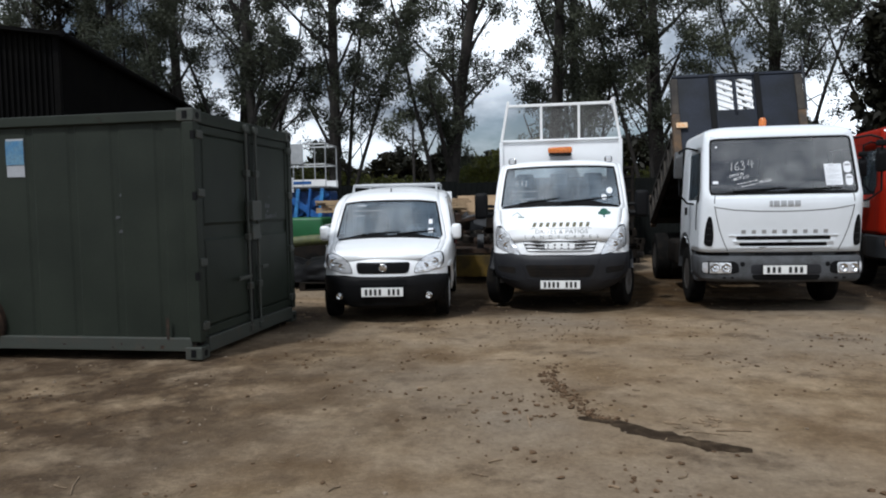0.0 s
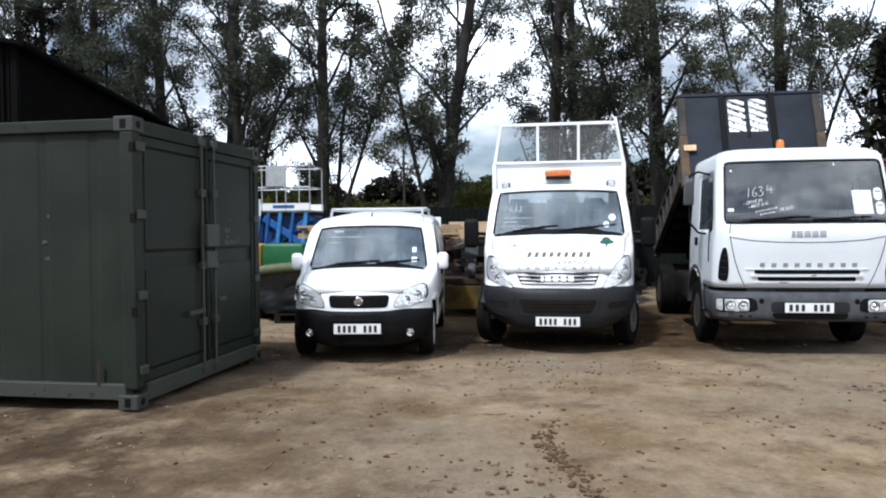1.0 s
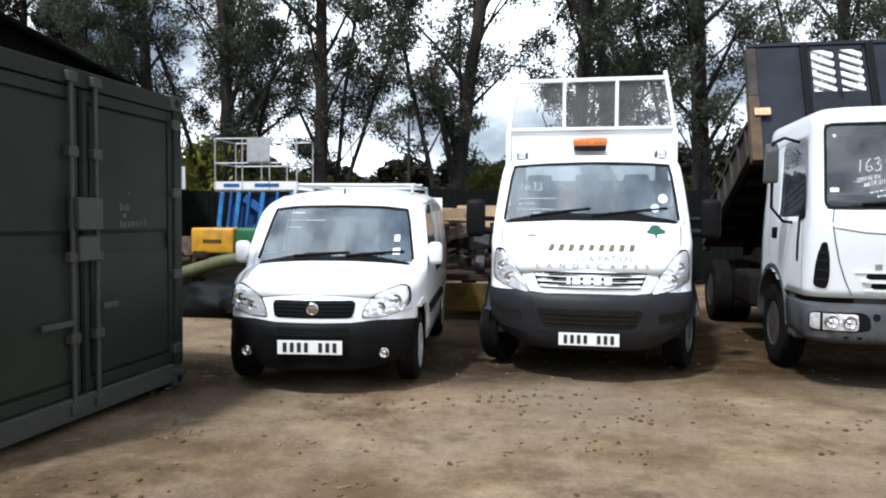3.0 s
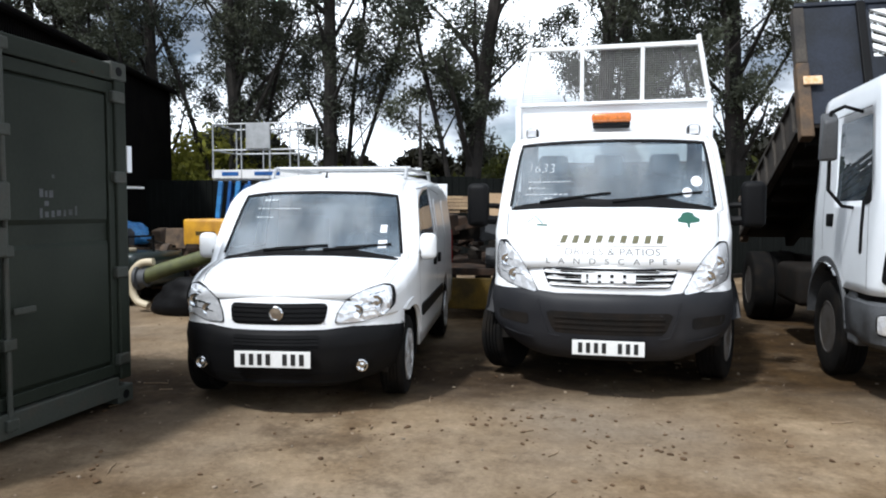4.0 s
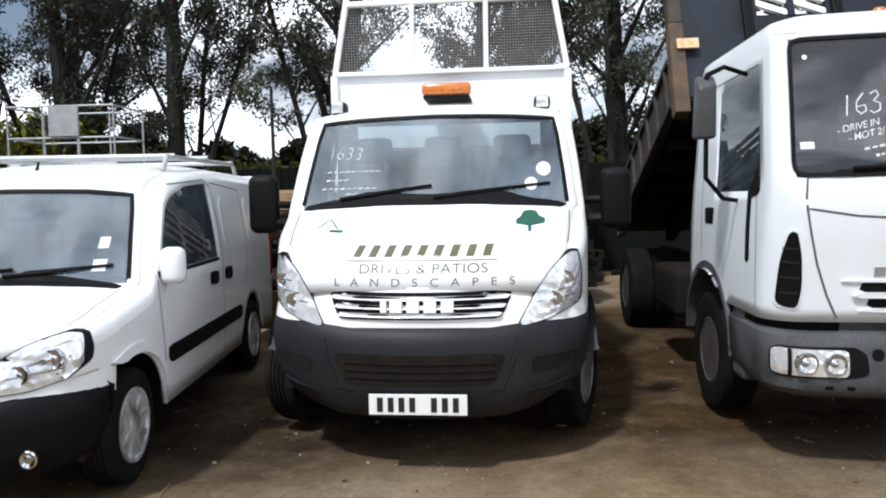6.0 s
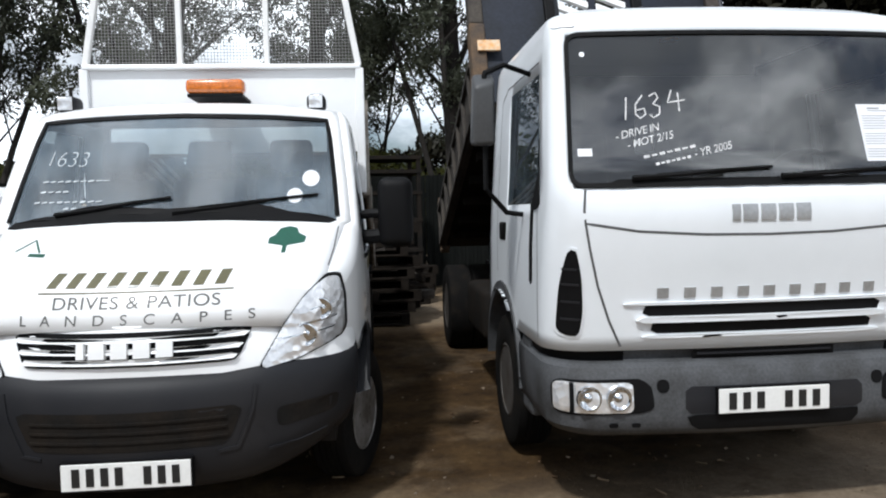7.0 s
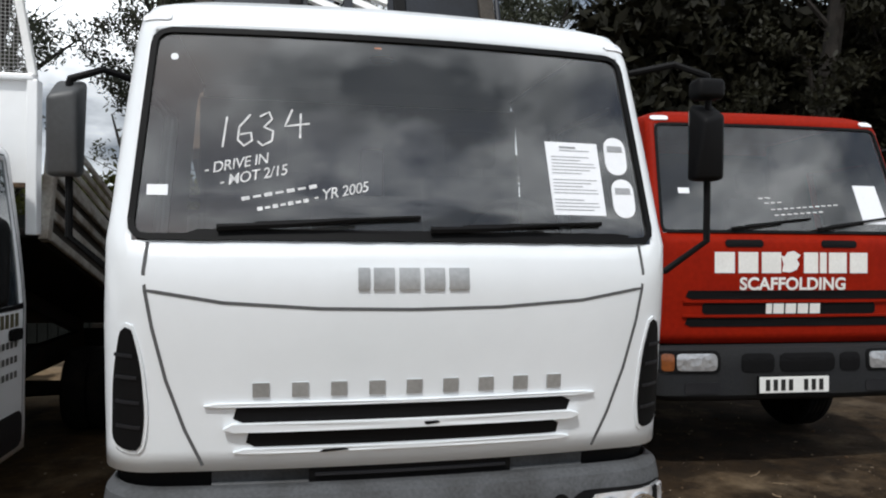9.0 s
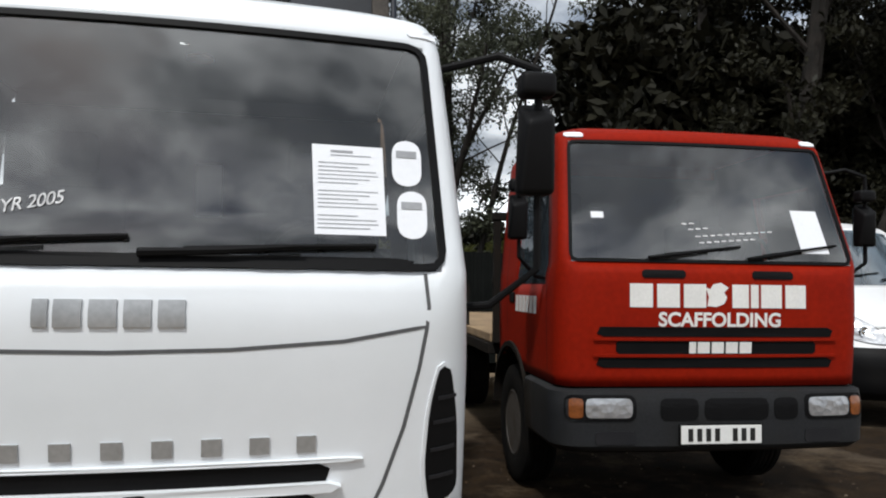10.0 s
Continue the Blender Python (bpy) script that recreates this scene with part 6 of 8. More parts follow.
def white_tipper_van(m):
    t = thing("tipper_van", m, "white tipper van with business lettering, amber beacon and mesh cage", "van")
    P = dict(W=0.985, belt=1.20, sill=0.42, plan=((0.2, 0.68), (0.25, 0.75), (0.3, 0.80), (0.4, 0.862), (0.515, 0.91), (0.65, 0.945), (0.85, 0.965), (1.1, 0.98), (1.4, 0.985)), skirt=0.74, tumble=0.12, hub=0.34, arches=((0.92, 0.45),), open_back=True, glass=((1.02, 1.94),),
             stations=[(0.055, 0.97, 0.74, 0.05, 0.20, "b"), (0.085, 1.05, 0.765, 0.055, 0.185, "b"), (0.135, 1.142, 0.79, 0.06, 0.165, "b"), (0.20, 1.182, 0.805, 0.06, 0.15, "b"), (0.30, 1.232, 0.82, 0.06, 0.14, "b"), (0.50, 1.328, 0.85, 0.055, 0.13, "b"), (0.69, 1.42, 0.88, 0.05, 0.13, "b"),
                       (0.72, 1.435, 0.915, 0.045, 0.15, "ws"), (0.855, 1.63, 0.895, 0.035, 0.14, "ws"), (1.0, 1.84, 0.87, 0.03, 0.125, "ws"), (1.12, 2.01, 0.85, 0.03, 0.115, "r"),
                       (1.17, 2.055, 0.84, 0.04, 0.10, "r"), (1.27, 2.09, 0.83, 0.05, 0.05, "r"), (1.5, 2.11, 0.82, 0.05, 0.0, "r"), (1.8, 2.115, 0.82, 0.05, 0.0, "r"), (2.02, 2.115, 0.82, 0.05, 0.0, "r")])
    top, glass, sides, dense = van_body(t, P, M_WHITE)
    fk = [(0.72, 0.03, 0.935, 0.36, 0.10), (0.82, 0.03, 0.93, 0.38, 0.11), (0.92, 0.04, 0.915, 0.40, 0.12), (0.98, 0.058, 0.895, 0.42, 0.12), (1.02, 0.09, 0.87, 0.42, 0.12)]
    nose = fascia(t, fk, (0.72, 0.77, 0.82, 0.86, 0.90, 0.94, 0.98, 1.0, 1.02), 0.58, M_WHITE, "nose_panel")
    bk = [(0.26, 0.10, 0.82, 0.34, 0.10), (0.30, 0.03, 0.89, 0.38, 0.10), (0.40, -0.01, 0.925, 0.39, 0.10), (0.62, -0.03, 0.945, 0.40, 0.11), (0.70, -0.02, 0.945, 0.40, 0.11), (0.745, 0.0, 0.94, 0.40, 0.11), (0.77, 0.03, 0.93, 0.39, 0.11)]
    bump = fascia(t, bk, (0.26, 0.28, 0.30, 0.35, 0.40, 0.46, 0.52, 0.58, 0.62, 0.66, 0.69, 0.715, 0.745, 0.76, 0.77), 0.54, M_CHAR, "bumper", "charcoal plastic bumper", lift=0.18, crown=0.03)
    surf, bs, gs = tree_of(nose, top, sides["right"], sides["left"]), tree_of(bump), tree_of(glass)
    allf = tree_of(nose, top, sides["right"], sides["left"], glass)
    ns = tree_of(nose)
    gr = part("grille", pad(ns, "front", smooth_outline([(-0.44, 0.812), (0.44, 0.812), (0.505, 0.955), (-0.505, 0.955)], 60, 0), 0.004, 3), M_DARK, t, "black grille with white bars", smooth=True)
    for z, a in ((0.922, 0.485), (0.877, 0.462), (0.834, 0.44)):
        part("grille_bar", pad(ns, "front", smooth_outline(rect(-a, a, z - 0.011, z + 0.011), 60, 1), 0.020, 1), M_WHITE, gr, "white grille bar", smooth=True)
    part("badge", blocks(ns, "front", -0.20, 0.20, 0.85, 0.915, (0.5, 1, 1, 1, 1), fill=0.72, off=0.030), M_WHITE, t, "white badge blocks")
    for s in (-1, 1):
        o = [(s * 0.535, 0.785), (s * 0.545, 0.765), (s * 0.68, 0.79), (s * 0.875, 0.86), (s * 0.892, 0.90), (s * 0.89, 1.05), (s * 0.87, 1.145), (s * 0.81, 1.15), (s * 0.71, 1.06), (s * 0.62, 0.93)]
        lamp_unit(t, surf, o if s > 0 else o[::-1], [(s * 0.72, 0.89, 0.062), (s * 0.79, 1.0, 0.058)], "tall clear headlamp")
        part("bumper_recess", pad(bs, "front", smooth_outline([(s * 0.60, 0.51), (s * 0.84, 0.535), (s * 0.86, 0.61), (s * 0.60, 0.60)][::s], 32, 1), 0.003, 2), M_CHASSIS, t, smooth=True)
        bm = ribbon(bs, "front", [(s * 0.56, 0.42), (s * 0.68, 0.43), (s * 0.80, 0.455)], 0.012, 0.001, None, 0.04, 0.006)
        ribbon(bs, "front", [(s * 0.52, 0.71), (s * 0.50, 0.60), (s * 0.44, 0.45), (s * 0.36, 0.44)], 0.014, 0.0, bm, 0.04, 0.007)
        part("bumper_crease", bm, M_CHAR, t, smooth=True)
    part("lower_intake", pad(bs, "front", smooth_outline([(-0.40, 0.47), (0.40, 0.47), (0.47, 0.635), (-0.47, 0.635)], 48, 0), 0.003, 3), M_CHASSIS, t, "black lower air intake", smooth=True)
    bm = bmesh.new()
    for z in (0.51, 0.55, 0.59):
        ribbon(bs, "front", [(-0.40, z), (0.40, z)], 0.010, 0.004, bm, 0.1, 0.005)
    part("intake_bar", bm, M_CHASSIS, t)
    add_plate(t, bs, 0.0, 0.375, (4, 3), off=0.03)
    for s in (-1, 1):
        part("bonnet_gap", ribbon(surf, "top", [(s * 0.815, 0.46), (s * 0.835, 0.6), (s * 0.85, 0.80)], 0.006, 0.001), M_SEAM, t)
    # lettering and emblems on the bonnet
    part("sign_block", blocks(surf, "front", -0.385, 0.415, 1.138, 1.196, 9, fill=0.5, off=0.002, slant=0.3), M_INKO, t, "olive painted sign blocks")
    part("sign_rule", ribbon(surf, "front", [(-0.40, 1.118), (0.42, 1.118)], 0.006, 0.002, None, 0.1), M_INKO, t)
    part("sign_letter", words("DRIVES & PATIOS", 0.072, surf, "front", (0.02, 1.052), "CENTER", 0.002, 0, 1.05, 1.22), M_INKG, t, "grey painted lettering")
    part("sign_letter", words("LANDSCAPES", 0.062, surf, "front", (0.02, 0.985), "CENTER", 0.002, 0, 2.75, 1.15), M_INKG, t)
    leaf = [(0.545, 1.285), (0.60, 1.275), (0.60, 1.25), (0.615, 1.25), (0.617, 1.275), (0.68, 1.285), (0.685, 1.305), (0.655, 1.32), (0.645, 1.34), (0.615, 1.348), (0.58, 1.34), (0.565, 1.315), (0.545, 1.305)]
    leaf = [(0.61 + (x - 0.615) * 1.25, 1.315 + (z - 1.30) * 1.25) for x, z in leaf]
    part("tree_emblem", pad(surf, "front", leaf, 0.002, 1, 0.001), M_INKTREE, t, "green painted tree emblem")
    bm = ribbon(surf, "front", [(-0.67, 1.285), (-0.60, 1.335), (-0.53, 1.28)], 0.008, 0.002)
    ribbon(surf, "front", [(-0.58, 1.27), (-0.49, 1.267)], 0.014, 0.002, bm)
    part("house_emblem", bm, M_INKTREE, t)
    # windscreen
    part("wiper_cowl", pad(allf, "top", smooth_outline([(-0.83, 0.815), (-0.5, 0.715), (0, 0.665), (0.5, 0.715), (0.83, 0.815), (0.84, 0.855), (0.5, 0.765), (0, 0.722), (-0.5, 0.765), (-0.84, 0.855)], 60, 1), 0.006, 2), M_DARK, t, smooth=True)
    wline = [(-0.842, 1.42), (-0.824, 1.62), (-0.797, 1.86), (-0.776, 1.972), (-0.5, 1.985), (0, 1.995), (0.5, 1.985), (0.776, 1.972), (0.797, 1.86), (0.824, 1.62), (0.842, 1.42)]
    part("windscreen_seal", ribbon(allf, "front", wline, 0.022, 0.003, None, 0.05, 0.005), M_DARK, t, smooth=True)
    add_wiper(t, allf, -0.58, 1.45, -0.06, 1.51, 0.02), add_wiper(t, allf, 0.02, 1.45, 0.66, 1.515, 0.02)
    for x, z, r in ((0.70, 1.63, 0.045), (0.62, 1.535, 0.04)):
        part("round_sticker", pad(gs, "front", [(x + r * math.cos(a), z + r * math.sin(a)) for a in np.linspace(0, 2 * math.pi, 20, endpoint=False)], 0.003, 2, 0.001), M_PAPER, t, "round pale sticker")
    part("marker_digit", words("1633", 0.125, gs, "front", (-0.72, 1.72), "LEFT", 0.004, -3, 1.0, 1.0, 0.1, -0.003), M_CHALKF, t, "white hand-marked number")
    bm = bmesh.new()
    for x0, z0, n in ((-0.70, 1.63, 9), (-0.70, 1.575, 4), (-0.72, 1.52, 9), (-0.55, 1.485, 5)):
        for k in range(n):
            ribbon(gs, "front", [(x0 + 0.042 * k, z0), (x0 + 0.042 * k + 0.03, z0 + 0.004)], 0.007 if k % 3 else 0.010, 0.004, bm, 0.1)
    tagged(part("marker_writing", bm, M_CHALKF, t), kind="stuff")
    # sides
    for s, way, ob in ((1, "right", sides["right"]), (-1, "left", sides["left"])):
        sd = tree_of(ob)
        g = ribbon(sd, way, [(1.40, 0.60), (1.36, 0.86), (1.10, 1.05), (1.03, 1.2)], 0.008, 0.0015)
        ribbon(sd, way, [(1.97, 0.46), (1.98, 1.2), (1.95, 2.0), (1.6, 1.98)], 0.008, 0.0015, g)
        part("door_gap", g, M_SEAM, t)
        part("window_seal", ribbon(sd, way, [(1.0, 1.195), (1.96, 1.195)], 0.03, 0.003, None, 0.1, 0.004), M_DARK, t)
        part("door_handle", pad(sd, way, smooth_outline(rect(1.78, 1.93, 1.02, 1.08), 24, 2), 0.02, 2), M_DARK, t, smooth=True)
        part("sill_strip", pad(sd, way, smooth_outline(rect(1.40, 1.96, 0.45, 0.64), 40, 1), 0.006, 2), M_CHAR, t, "charcoal strip along the sill", smooth=True)
        part("side_sign_block", blocks(sd, way, 1.34, 1.92, 1.09, 1.16, 9, fill=0.62, off=0.003), M_INKO, t, "olive door sign blocks")
        bm = bmesh.new()
        for z in (1.0, 0.92, 0.84):
            for k in range(10):
                if k != 4:
                    ribbon(sd, way, [(1.36 + 0.055 * k, z), (1.36 + 0.055 * k + 0.038, z)], 0.035, 0.002, bm, 0.1)
        tagged(part("side_sign_print", bm, M_INKG, t), kind="stuff")
        part("wing_letter", words("Free", 0.075, sd, way, (0.99, 0.96), "CENTER", 0.002), M_INKG, t)
        part("wing_letter", words("Estimates", 0.075, sd, way, (1.08, 0.86), "CENTER", 0.002), M_INKG, t)
        bm = box(bmesh.new(), s * 1.06, s * 1.255, 0.94, 1.08, 1.24, 1.63, 0.055, seg=4)
        mr = part("door_mirror", bm, M_BUMPER, t, "large black door mirror", smooth=True)
        part("mirror_glass", box(bmesh.new(), s * 1.085, s * 1.23, 1.081, 1.085, 1.26, 1.58), M_CHROME, mr)
        bm = tube(bmesh.new(), [(s * 0.93, 1.08, 1.30), (s * 1.02, 1.02, 1.30), (s * 1.12, 1.0, 1.31)], 0.04, 8)
        tube(bm, [(s * 0.93, 1.08, 1.42), (s * 1.02, 1.02, 1.43), (s * 1.12, 1.0, 1.43)], 0.025, 8)
        part("mirror_arm", bm, M_BUMPER, mr, smooth=True)
        wh = add_wheel(t, s * 0.975, 0.92, 0.345, 0.21, 0.205, M_RIM2, nuts=6)
        piv = Vector((s * 0.86, 0.92, 0))
        wh.matrix_basis = Matrix.Translation(piv) @ Matrix.Rotation(radians(-17), 4, "Z") @ Matrix.Translation(-piv)
        add_wheel(t, s * 0.97, 4.3, 0.345, 0.19, 0.205, M_RIMDK, dual=True, nuts=6)
        arc = [(0.92 - 0.455 * math.cos(a), 0.34 + 0.455 * math.sin(a)) for a in np.linspace(0.5, math.pi - 0.2, 20)]
        part("arch_trim", sheet([[(s * 0.93, y, z - 0.02), (s * 1.0, y, z), (s * 0.985, y + 0.0, z + 0.05)] for y, z in arc]), M_CHAR, t, smooth=True)
        sp = part("work_lamp", box(bmesh.new(), s * 0.71 - 0.055, s * 0.71 + 0.055, 1.29, 1.43, 2.05, 2.145, 0.03, seg=3), M_CHAR, t, "small work lamp on the roof", smooth=True)
        part("lamp_glass", box(bmesh.new(), s * 0.71 - 0.04, s * 0.71 + 0.04, 1.282, 1.288, 2.06, 2.135, 0.002), M_LENS, sp)
    # cabin
    part("dashboard", box(bmesh.new(), -0.80, 0.80, 0.92, 1.28, 0.95, 1.38, 0.06, seg=3), M_DARK, t, smooth=True)
    for x in (-0.55, -0.02, 0.50):
        add_seat(t, x, 1.68, 0.86, 0.46, 0.70)
    add_steering(t, 0.50, 1.36, 1.38, 0.2, -58)
    bm = bmesh.new()
    box(bm, -0.93, 0.93, 1.98, 2.01, 0.45, 1.52), box(bm, -0.80, 0.80, 1.98, 2.01, 2.035, 2.09)
    box(bm, -0.89, -0.72, 1.98, 2.01, 1.52, 2.035), box(bm, 0.72, 0.86, 1.98, 2.01, 1.52, 2.035)
    part("cab_rear_wall", bm, M_DARK, t)
    part("rear_window", box(bmesh.new(), -0.72, 0.72, 1.993, 1.997, 1.52, 2.035), M_GLASSC, t)
    # headboard and cage
    bm = boxes((-0.94, 0.94, 2.215, 2.25, 1.88, 2.47))
    part("headboard", bm, M_WHITE, t, "white steel headboard above the cab roof")
    part("headboard_cap", boxes((-0.96, 0.96, 2.175, 2.265, 2.462, 2.50), bev=0.01), M_WHITE, t)
    for s in (-1, 1):
        part("headboard_edge", boxes((s * 0.95 - 0.03, s * 0.95 + 0.03, 2.18, 2.27, 1.58, 2.47), bev=0.008), M_WHITE, t)
        part("rusty_edge", boxes((s * 0.46 - 0.45, s * 0.46 + 0.45, 2.21, 2.26, 1.85, 1.879), bev=0.004), M_TAN, t)
        part("cage_post", beam(bmesh.new(), (s * 0.945, 2.22, 2.49), (s * 0.83, 2.22, 3.13), 0.045, 0.045, 0.008), M_WFRAME, t, "white cage post")
        part("cage_post", beam(bmesh.new(), (s * 0.30, 2.22, 2.49), (s * 0.30, 2.22, 3.04), 0.04, 0.04, 0.006), M_WFRAME, t)
    part("cage_rail", beam(bmesh.new(), (-0.845, 2.22, 3.05), (0.845, 2.22, 3.05), 0.045, 0.045, 0.008), M_WFRAME, t, "white cage top rail")
    bm = bmesh.new()
    for k in range(1, 24):
        z = 2.50 + 0.0225 * k
        h = 0.945 - 0.115 * (z - 2.49) / 0.6
        beam(bm, (-h, 2.235, z), (h, 2.235, z), 0.003, 0.003)
    for k in range(-40, 41):
        x = k * 0.0225
        z1 = 3.03 if abs(x) < 0.84 else 2.50 + (0.945 - abs(x)) / 0.115 * 0.58
        beam(bm, (x, 2.238, 2.50), (x, 2.238, max(2.52, z1)), 0.003, 0.003)
    mesh = part("cage_mesh", bm, M_WIRE, t, "fine wire mesh infill")
    tagged(mesh, kind="stuff")
    bc2 = part("light_bar", box(bmesh.new(), -0.19, 0.19, 1.88, 2.00, 2.25, 2.345, 0.03, seg=3), M_AMBER, t, "amber warning light bar", smooth=True)
    part("light_bar_base", boxes((-0.18, 0.18, 1.89, 2.214, 2.225, 2.249), bev=0.006), M_DARK, bc2)
    # tipper body
    chassis_frame(t, 1.6, 5.5, 0.62, 0.36)
    axle(t, 4.3, 0.345, 0.6)
    lift = Matrix.Translation((0, 5.2, 0.84)) @ Matrix.Rotation(radians(-14), 4, "X") @ Matrix.Translation((0, -5.2, 0))
    rot = lambda bm: (bmesh.ops.transform(bm, matrix=lift, verts=bm.verts[:]), bm)[1]
    part("tipper_floor", rot(boxes((-0.95, 0.95, 2.20, 5.4, 0.0, 0.06), bev=0.008)), M_CHASSIS, t, "raised tipper floor")
    for x in (-0.36, 0.36):
        part("floor_runner", rot(boxes((x - 0.04, x + 0.04, 2.3, 5.3, -0.12, -0.001), bev=0.006)), M_CHASSIS, t)
    part("tipping_ram", tube(bmesh.new(), [(0, 3.7, 0.6), (0, 3.55, 0.9), (0, 3.5, 1.15)], [0.07, 0.06, 0.05], 12), M_CHASSIS, t, smooth=True)
    for s in (-1, 1):
        sb = part("side_board", rot(boxes((s * 0.95 - 0.012, s * 0.95 + 0.012, 2.30, 5.38, 0.02, 0.46), bev=0.004)), M_SIDEB, t, "dirty ribbed drop side")
        for z in (0.045, 0.18, 0.315, 0.44):
            part("side_rib", rot(boxes((s * 0.963, s * 0.963 + s * 0.03, 2.31, 5.37, z - 0.028, z + 0.028), bev=0.008)), M_ALU, sb)
        for y in (2.26, 3.8, 5.40):
            part("side_post", rot(boxes((s * 0.97 - 0.03, s * 0.97 + 0.03, y - 0.04, y + 0.04, 0.0, 0.75 if y < 3 else 0.52), bev=0.008)), M_ALU, t, "rust-stained white side post")
        for k in range(4):
            part("cage_slat", rot(boxes((s * 0.95 - 0.011, s * 0.95 + 0.011, 2.3, 5.38, 0.50 + 0.085 * k, 0.545 + 0.085 * k), bev=0.004)), M_ALU, t, "dirty white cage slat")
    part("tailboard", rot(boxes((-0.93, 0.93, 5.40, 5.43, 0.02, 0.5), bev=0.005)), M_ALU, t)
    [part("mud_flap", boxes((x, x + 0.4, 4.75, 4.77, 0.2, 0.8)), M_RUBBER, t) for x in (-0.95, 0.55)]
    return t


def far_white_van(m):
    t = thing("panel_van", m, "white panel van with clear headlamps, beside the red lorry", "van")
    P = dict(W=0.97, belt=1.25, sill=0.38, plan=((0.2, 0.66), (0.3, 0.74), (0.4, 0.82), (0.515, 0.88), (0.65, 0.92), (0.85, 0.95), (1.1, 0.965), (1.4, 0.97)), skirt=0.70, tumble=0.12, hub=0.33, arches=((0.95, 0.42), (4.2, 0.42)), glass=((1.2, 2.1),),
             stations=[(0.10, 0.98, 0.72, 0.05, 0.2, "b"), (0.35, 1.14, 0.78, 0.06, 0.14, "b"), (0.85, 1.33, 0.84, 0.05, 0.14, "b"),
                       (0.90, 1.36, 0.85, 0.045, 0.17, "ws"), (1.35, 1.85, 0.81, 0.03, 0.13, "ws"), (1.50, 2.0, 0.80, 0.03, 0.12, "r"), (1.7, 2.1, 0.79, 0.05, 0.05, "r"), (2.4, 2.2, 0.79, 0.05, 0.0, "r"), (5.0, 2.22, 0.79, 0.05, 0.0, "r")])
    top, glass, sides, dense = van_body(t, P, M_WHITE)
    nose = fascia(t, [(0.70, 0.035, 0.93, 0.34, 0.10), (0.92, 0.07, 0.92, 0.40, 0.12), (1.02, 0.15, 0.86, 0.42, 0.12)], (0.70, 0.77, 0.84, 0.92, 0.98, 1.02), 0.6, M_WHITE, "nose_panel")
    bump = fascia(t, [(0.26, 0.08, 0.88, 0.30, 0.10), (0.34, 0.0, 0.94, 0.34, 0.10), (0.66, -0.03, 0.965, 0.36, 0.11), (0.76, 0.03, 0.94, 0.35, 0.11)], (0.26, 0.3, 0.34, 0.45, 0.56, 0.66, 0.72, 0.76), 0.55, M_BUMPER, "bumper")
    surf, bs = tree_of(nose, top, sides["right"], sides["left"]), tree_of(bump)
    allf = tree_of(nose, top, sides["right"], sides["left"], glass)
    part("grille", pad(surf, "front", smooth_outline([(-0.42, 0.80), (0.42, 0.80), (0.46, 0.95), (-0.46, 0.95)], 48, 1), 0.003, 3), M_DARK, t, smooth=True)
    for s in (-1, 1):
        o = [(s * 0.55, 0.79), (s * 0.72, 0.80), (s * 0.91, 0.87), (s * 0.91, 1.0), (s * 0.86, 1.12), (s * 0.74, 1.06), (s * 0.60, 0.94)]
        lamp_unit(t, surf, o if s > 0 else o[::-1], [(s * 0.72, 0.90, 0.065), (s * 0.80, 0.98, 0.055)])
        door_mirror(t, s, 0.93, 1.3, 1.4, 0.2, 0.36, 0.14, M_BUMPER)
        add_wheel(t, s * 0.94, 0.95, 0.34, 0.2, 0.2, M_RIM, nuts=5)
        add_wheel(t, s * 0.94, 4.2, 0.34, 0.2, 0.2, M_RIM, nuts=5)
    add_wiper(t, allf, -0.5, 1.41, 0.05, 1.47, 0.02), add_wiper(t, allf, 0.1, 1.41, 0.6, 1.48, 0.02)
    add_plate(t, bs, 0.0, 0.46, (4, 3), off=0.025)
    part("dashboard", box(bmesh.new(), -0.80, 0.80, 1.04, 1.42, 0.95, 1.36, 0.06, seg=3), M_DARK, t, smooth=True)
    add_seat(t, -0.45, 1.9, 0.85, 0.5, 0.6), add_seat(t, 0.45, 1.9, 0.85, 0.5, 0.6)
    part("bulkhead", box(bmesh.new(), -0.8, 0.8, 2.2, 2.22, 0.5, 2.1), M_SEAT, t)
    return t


small_white_van(pose(-1.045, 8.36, 0, 0, 0, 3.0))
white_tipper_van(pose(1.211, 9.18, 0, 0, 0, -4.8))
white_tipper_lorry(pose(4.015, 8.975, 0, 0, 0, -4.2))
red_flatbed_lorry(pose(7.19, 10.83, 0, 0, 0, -7.5))
far_white_van(pose(11.7, 13.0, 0, 0, 0, -4.0) @ Matrix.Diagonal((1.14, 1.14, 1.14, 1)))


# ---- ground ----
def ground_height(x, y):
    near = math.exp(-((x - 2) ** 2 + (y - 7) ** 2) / 260.0)
    return (noise.noise(Vector((x * 0.35, y * 0.35, 3.1))) * 0.035 + noise.noise(Vector((x * 1.7, y * 1.7, 8.2))) * 0.010 + noise.noise(Vector((x * 5, y * 5, 1.2))) * 0.005) * near - 0.012


def axis_steps(lo, hi, a, b, fine):
    out = list(np.arange(a, b + 1e-6, fine))
    d, v = fine, a
    while v > lo:
        d *= 1.35
        v -= d
        out.insert(0, v)
    d, v = fine, out[-1]
    while v < hi:
        d *= 1.35
        v += d
        out.append(v)
    return out


